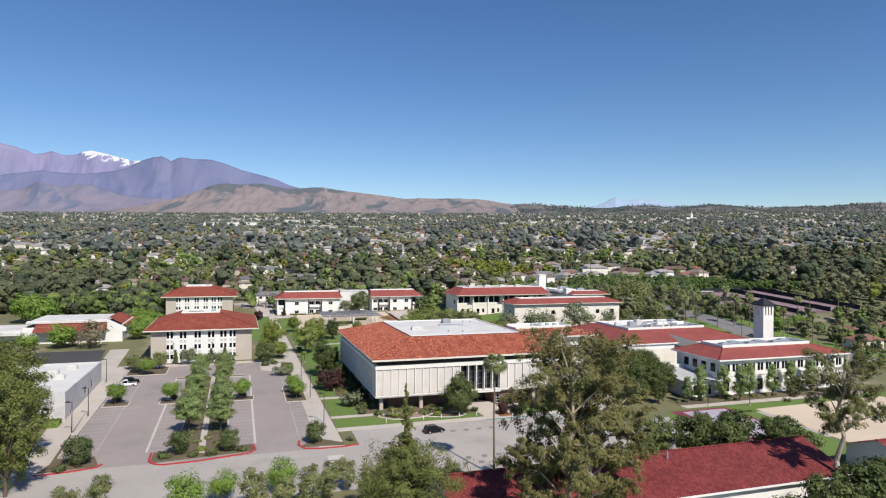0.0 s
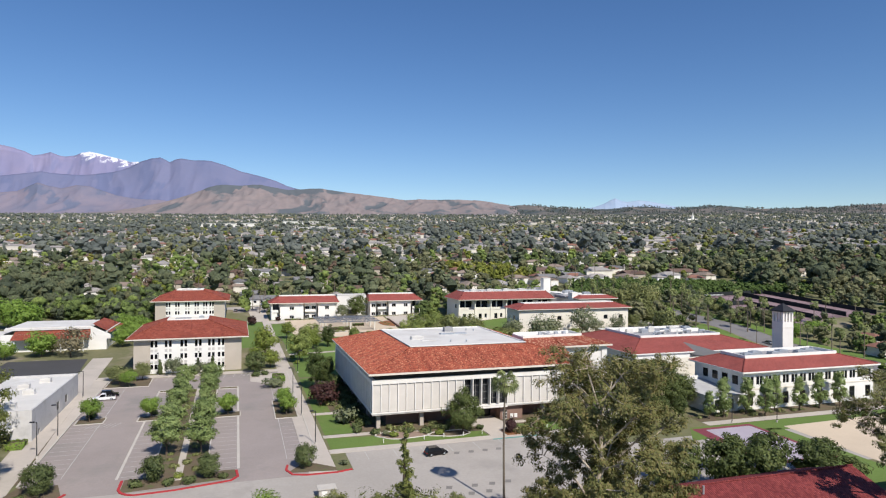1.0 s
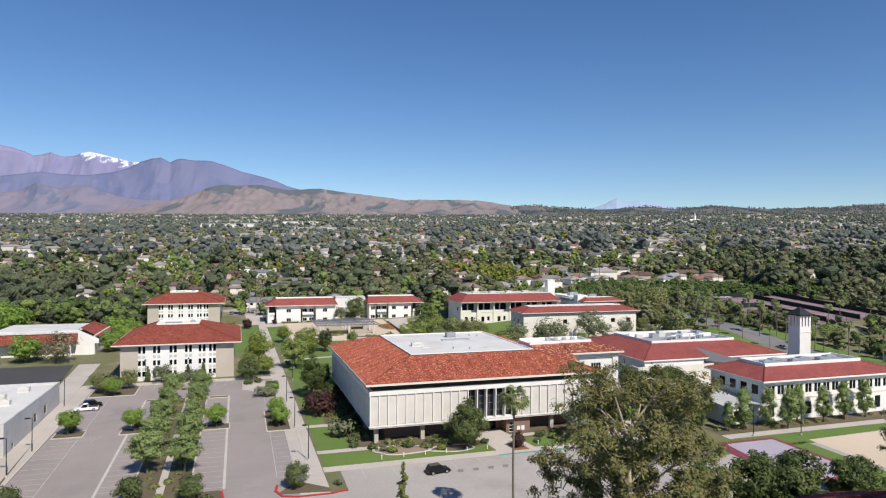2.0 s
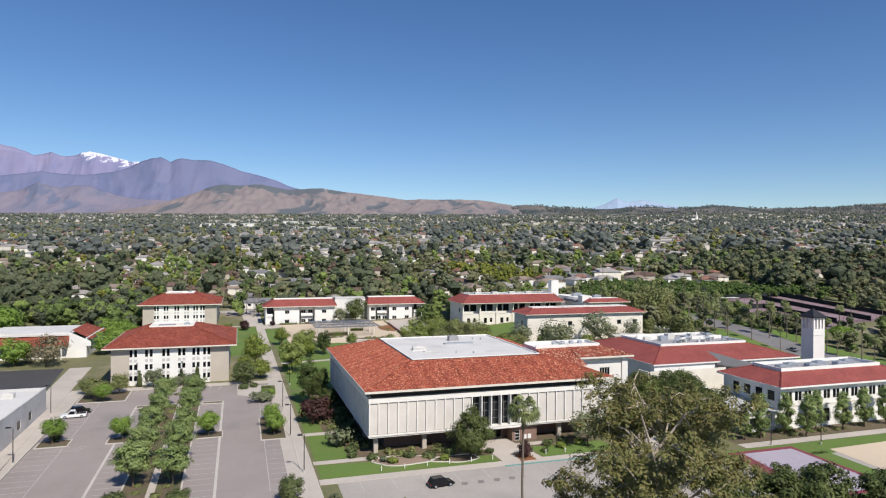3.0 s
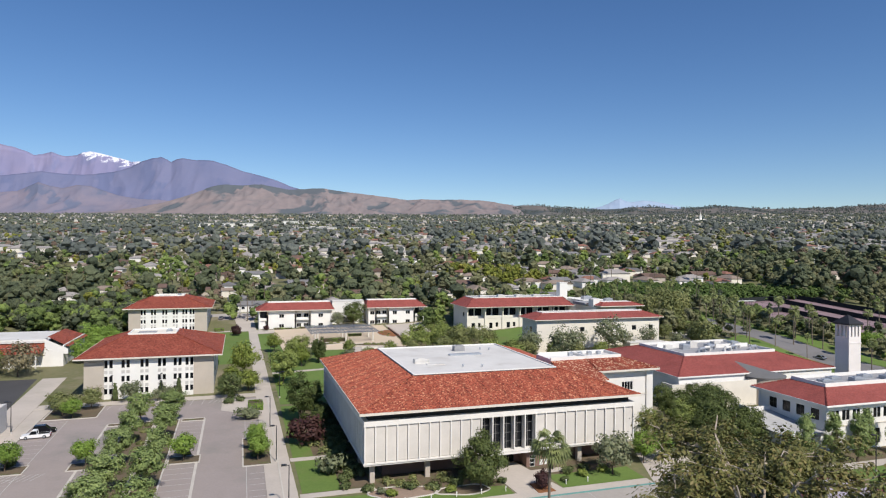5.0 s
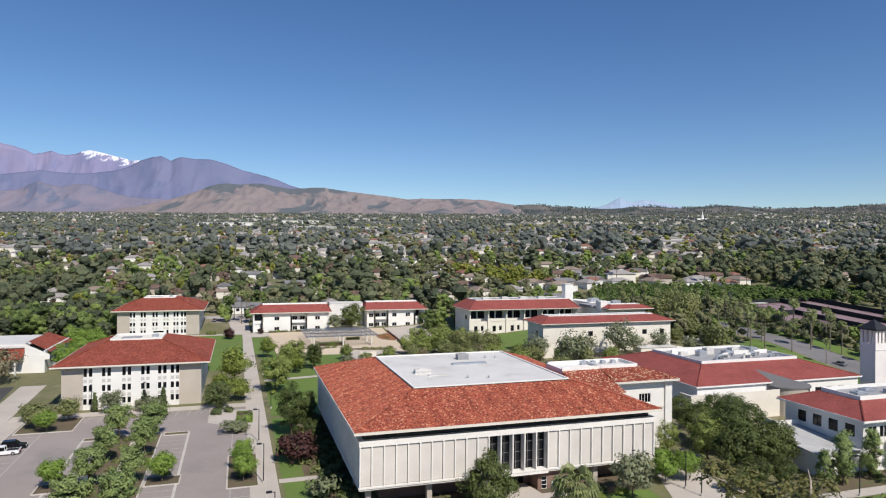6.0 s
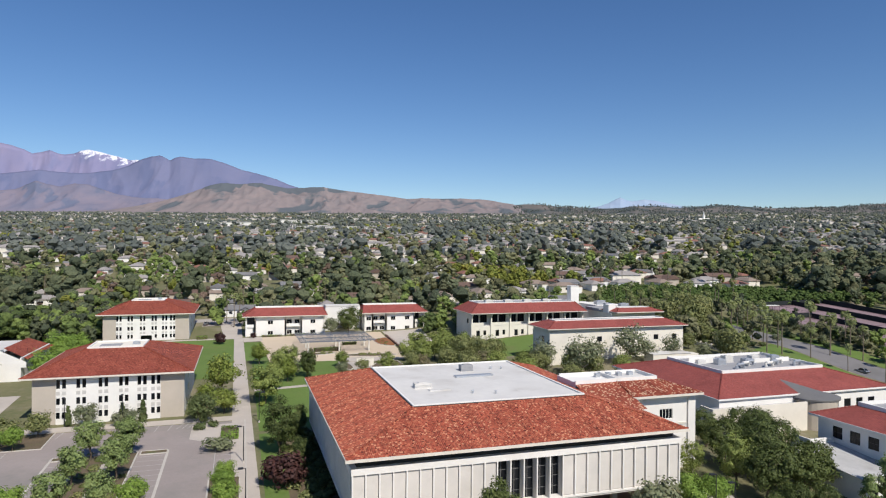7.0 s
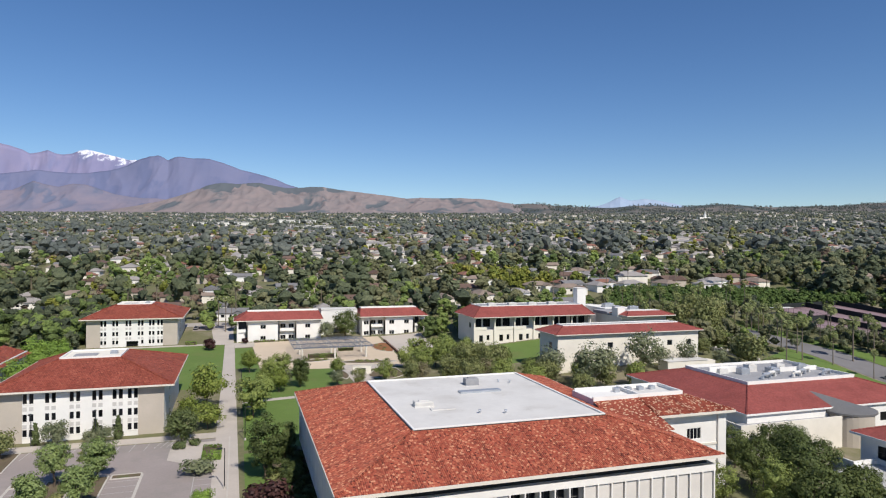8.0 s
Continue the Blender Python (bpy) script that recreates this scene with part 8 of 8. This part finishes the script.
def far_range(name, label, mat, crest, near, back, seed, spur=300.0, carve=0.5, fine=0.02, cuts=(300, 24), crown=None, belt=None):
    """A range of real slopes cut by gullies into spurs: its crest line given as side (per metre ahead) and rise
    (per metre ahead). Scrub grows in the gullies, on the crown and in a belt along the foot, over stretches of side."""
    sides, rises = [c[0] for c in crest], [c[1] for c in crest]
    nu, nv = cuts
    v, f, scrub = [], [], []
    within = lambda s, span: 0.0 if span is None else ease((s - span[0]) / 0.03) * ease((span[1] - s) / 0.03)
    for i in range(nu + 1):
        s = sides[0] + (sides[-1] - sides[0]) * i / nu
        rise = float(np.interp(s, sides, rises))
        for j in range(nv + 1):
            w = j / nv
            deep = near + (back - near) * w
            up = min(1.0, w / 0.8)
            shape = up ** 1.1 if w <= 0.8 else 1.0 - (w - 0.8) * 2.0
            p = EYE0 + AHEAD * deep + RIGHT * (s * deep)
            a, b = s * deep, deep - near
            bend = noise.noise(Vector((a / 420, b / 420, seed + 5))) * 0.9
            g1 = 1 - min(1.0, 1.7 * abs(noise.noise(Vector((a / spur + bend, b / (spur * 2.2), seed)))))
            g2 = 1 - min(1.0, 1.7 * abs(noise.noise(Vector((a / spur * 2.7 + bend * 2, b / spur * 1.3, seed + 9)))))
            fold = noise.fractal(Vector((p.x * 0.006, p.y * 0.006, seed)), 0.9, 2.1, 5)
            z0 = terrain(p.x, p.y) - 12
            h = max(0.0, EYE0.z + rise * (near + (back - near) * 0.8) - z0)
            dip = 0.66 * (1 - g1) + 0.34 * (1 - g2)
            z = z0 + h * shape * (1 - carve * dip * (1 - up) ** 0.55) + h * fine * fold * (1.0 if w > 0.6 else 0.5)
            v.append((p.x, p.y, z))
            grown = 0.8 * max(0.0, dip - 0.45) + 0.75 * fold
            grown += within(s, crown) * ease((up - 0.86) / 0.12) * (0.75 + 1.6 * fold) + within(s, belt) * ease((0.13 - up) / 0.08) * (0.8 + 1.5 * fold)
            scrub.append(min(1.0, max(0.0, grown)))
    for i in range(nu):
        for j in range(nv):
            a = i * (nv + 1) + j
            f.append((a, a + nv + 1, a + nv + 2, a + 1))
    me = bpy.data.meshes.new(name)
    me.from_pydata(v, [], f)
    me.attributes.new("scrub", "FLOAT", "POINT").data.foreach_set("value", scrub)
    me.materials.append(mat)
    me.polygons.foreach_set("use_smooth", [True] * len(me.polygons))
    return tagged(new(name, me), label, "mountains", kind="structure")


def slope_mat(name, light, dark, scrub, scale=0.004, snow=None, share=0.34):
    """Open slopes between two tones, scrub where it grows, snow above a height."""
    m, n, l, p = node_mat(name)
    a = noise_tex(n, l, scale, 8, 0.6)
    r = ramp(n, [(0.36, dark), (0.62, light)])
    l.new(a, r.inputs[0])
    grows = n.new("ShaderNodeAttribute")
    grows.attribute_name = "scrub"
    add = n.new("ShaderNodeMath")
    add.operation = "MULTIPLY_ADD"
    l.new(noise_tex(n, l, scale * 4, 8, 0.7), add.inputs[0])
    add.inputs[1].default_value = 0.5
    l.new(grows.outputs["Fac"], add.inputs[2])
    rb = ramp(n, [(share + 0.08, (0, 0, 0)), (share + 0.3, (1, 1, 1))])
    l.new(add.outputs[0], rb.inputs[0])
    col = mix(n, l, "MIX", rb.outputs[0], r.outputs[0], scrub)
    if snow:
        g = n.new("ShaderNodeNewGeometry")
        sep = n.new("ShaderNodeSeparateXYZ")
        l.new(g.outputs["Position"], sep.inputs[0])
        high = n.new("ShaderNodeMath")
        high.operation = "MULTIPLY_ADD"
        l.new(noise_tex(n, l, 0.018, 8, 0.75), high.inputs[0])
        high.inputs[1].default_value = 330
        l.new(sep.outputs[2], high.inputs[2])
        east = n.new("ShaderNodeMath")
        east.operation = "MULTIPLY_ADD"
        l.new(sep.outputs[0], east.inputs[0])
        east.inputs[1].default_value = 0.2
        l.new(high.outputs[0], east.inputs[2])
        gt = n.new("ShaderNodeMapRange")
        gt.inputs[1].default_value, gt.inputs[2].default_value = snow, snow + 28
        l.new(east.outputs[0], gt.inputs[0])
        col = mix(n, l, "MIX", gt.outputs[0], col, (0.72, 0.73, 0.80))
    l.new(col, p.inputs["Base Color"])
    p.inputs["Roughness"].default_value = 1.0
    p.inputs["Specular IOR Level"].default_value = 0.0
    return m


def line_of(*pts):
    """Crest points from bearings in thousandths: side, rise."""
    return [(a / 1000, b / 1000) for a, b in pts]


# The bluish violet in these slope tones is distance haze put into colour.
RANGE_FAR = slope_mat("far_mountain_haze_rock", (0.245, 0.23, 0.35), (0.205, 0.205, 0.335), (0.19, 0.198, 0.325), 0.003, 662)
RANGE_MID = slope_mat("mid_mountain_haze_rock", (0.165, 0.175, 0.275), (0.146, 0.162, 0.265), (0.133, 0.152, 0.255), 0.004)
FOOT = slope_mat("foothill_haze_scrub", (0.215, 0.19, 0.235), (0.165, 0.165, 0.225), (0.132, 0.148, 0.215), 0.006)
HILL = slope_mat("dry_grass_hill", (0.245, 0.204, 0.202), (0.195, 0.175, 0.18), (0.108, 0.122, 0.138), 0.012)
HILL_LOW = slope_mat("wooded_low_hill", (0.17, 0.15, 0.142), (0.125, 0.122, 0.118), (0.075, 0.09, 0.095), 0.01, None, 0.2)
# The peak's tone holds haze too: paled toward the sky.
PEAK = slope_mat("hazed_peak_rock", (0.30, 0.37, 0.48), (0.27, 0.345, 0.465), (0.26, 0.335, 0.46), 0.01)
far_range("snow_mountains", "far haze-blue mountains with snow on top", RANGE_FAR, line_of((-801, 181.9), (-748, 170.9), (-695, 159), (-673, 153.9), (-655, 147.9), (-642, 141), (-628, 143.7), (-615, 146.5), (-602, 141.3), (-591, 139.7), (-576, 141.5), (-567, 145.1), (-554, 147), (-538, 144.5), (-518, 139.4), (-499, 135.1), (-490, 131.7), (-478, 132.7), (-464, 125.8), (-430, 119), (-395, 106.1)), 4500, 4880, 3, 170, 0.38, 0.012, (420, 30))
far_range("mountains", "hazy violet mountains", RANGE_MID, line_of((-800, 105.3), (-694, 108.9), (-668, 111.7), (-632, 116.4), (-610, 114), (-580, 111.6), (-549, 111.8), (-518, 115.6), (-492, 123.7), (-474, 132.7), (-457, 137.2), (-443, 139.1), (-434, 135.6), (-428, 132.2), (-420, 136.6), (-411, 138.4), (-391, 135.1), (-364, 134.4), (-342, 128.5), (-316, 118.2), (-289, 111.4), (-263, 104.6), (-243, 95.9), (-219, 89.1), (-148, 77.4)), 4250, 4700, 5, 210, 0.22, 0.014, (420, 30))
far_range("foothills", "haze-violet and tan scrubby foothills", FOOT, line_of((-799, 80.7), (-693, 83.3), (-667, 85.3), (-649, 92.5), (-635, 98.7), (-618, 93.6), (-596, 90.3), (-574, 95.7), (-552, 93.3), (-530, 85.6), (-508, 78.7), (-482, 74.6), (-447, 73.1), (-403, 68.2)), 3900, 4350, 13, 190, 0.55, 0.02, (300, 30))
far_range("dry_hills", "tan grassy hills with dark scrub", HILL, line_of((-560, 52), (-517, 54.9), (-473, 62.3), (-438, 69.6), (-420, 75), (-403, 80.4), (-383, 87.6), (-363, 94.8), (-346, 99.3), (-324, 97.8), (-306, 97.9), (-287, 98.9), (-271, 95.6), (-245, 91.4), (-201, 92.7), (-188, 93.6), (-166, 88.6), (-122, 83.7), (-87, 79.6), (-61, 76.3), (-26, 77.5), (1, 76.8), (27, 77.9), (53, 76.4), (75, 74), (97, 69.8), (119, 65.6), (150, 60.6), (185, 57.4)), 3500, 4100, 7, 150, 0.7, 0.03, (560, 44), (-0.40, -0.15), (-0.30, 0.12))
low = far_range("low_hills", "low wooded hills at the horizon", HILL_LOW, line_of((62, 56.4), (101, 67.2), (123, 69.1), (150, 68.5), (171, 66), (202, 64.5), (237, 63.1), (268, 64.2), (289, 67), (316, 68.1), (342, 66.6), (359, 65), (394, 67.9), (420, 69.9), (447, 69.2), (473, 67.7), (499, 66.2), (534, 66.5), (569, 68.5), (604, 68), (625, 69.9), (647, 72.7), (680, 74.7), (743, 74.4), (848, 73.5)), 3500, 4100, 9, 260, 0.6, 0.03, (300, 26), (0.26, 0.62))
far_range("snow_peak", "haze-paled snow-streaked peak on the horizon", PEAK, line_of((203, 61.1), (238, 66.7), (253, 72.1), (264, 78.3), (271, 81), (280, 76.7), (288, 75), (308, 77.8), (325, 76.2), (347, 72), (374, 66.1)), 4700, 4890, 11, 200, 0.2, 0.01)
picks = random.Random(4).sample(range(301 * 27), 3400)
wooded = lambda p: noise.noise(Vector((p[0] / 160, p[1] / 160, 3))) > -0.12
crowns = [tuple(low.data.vertices[i].co) for i in picks if i % 27 < 23 and wooded(low.data.vertices[i].co)]
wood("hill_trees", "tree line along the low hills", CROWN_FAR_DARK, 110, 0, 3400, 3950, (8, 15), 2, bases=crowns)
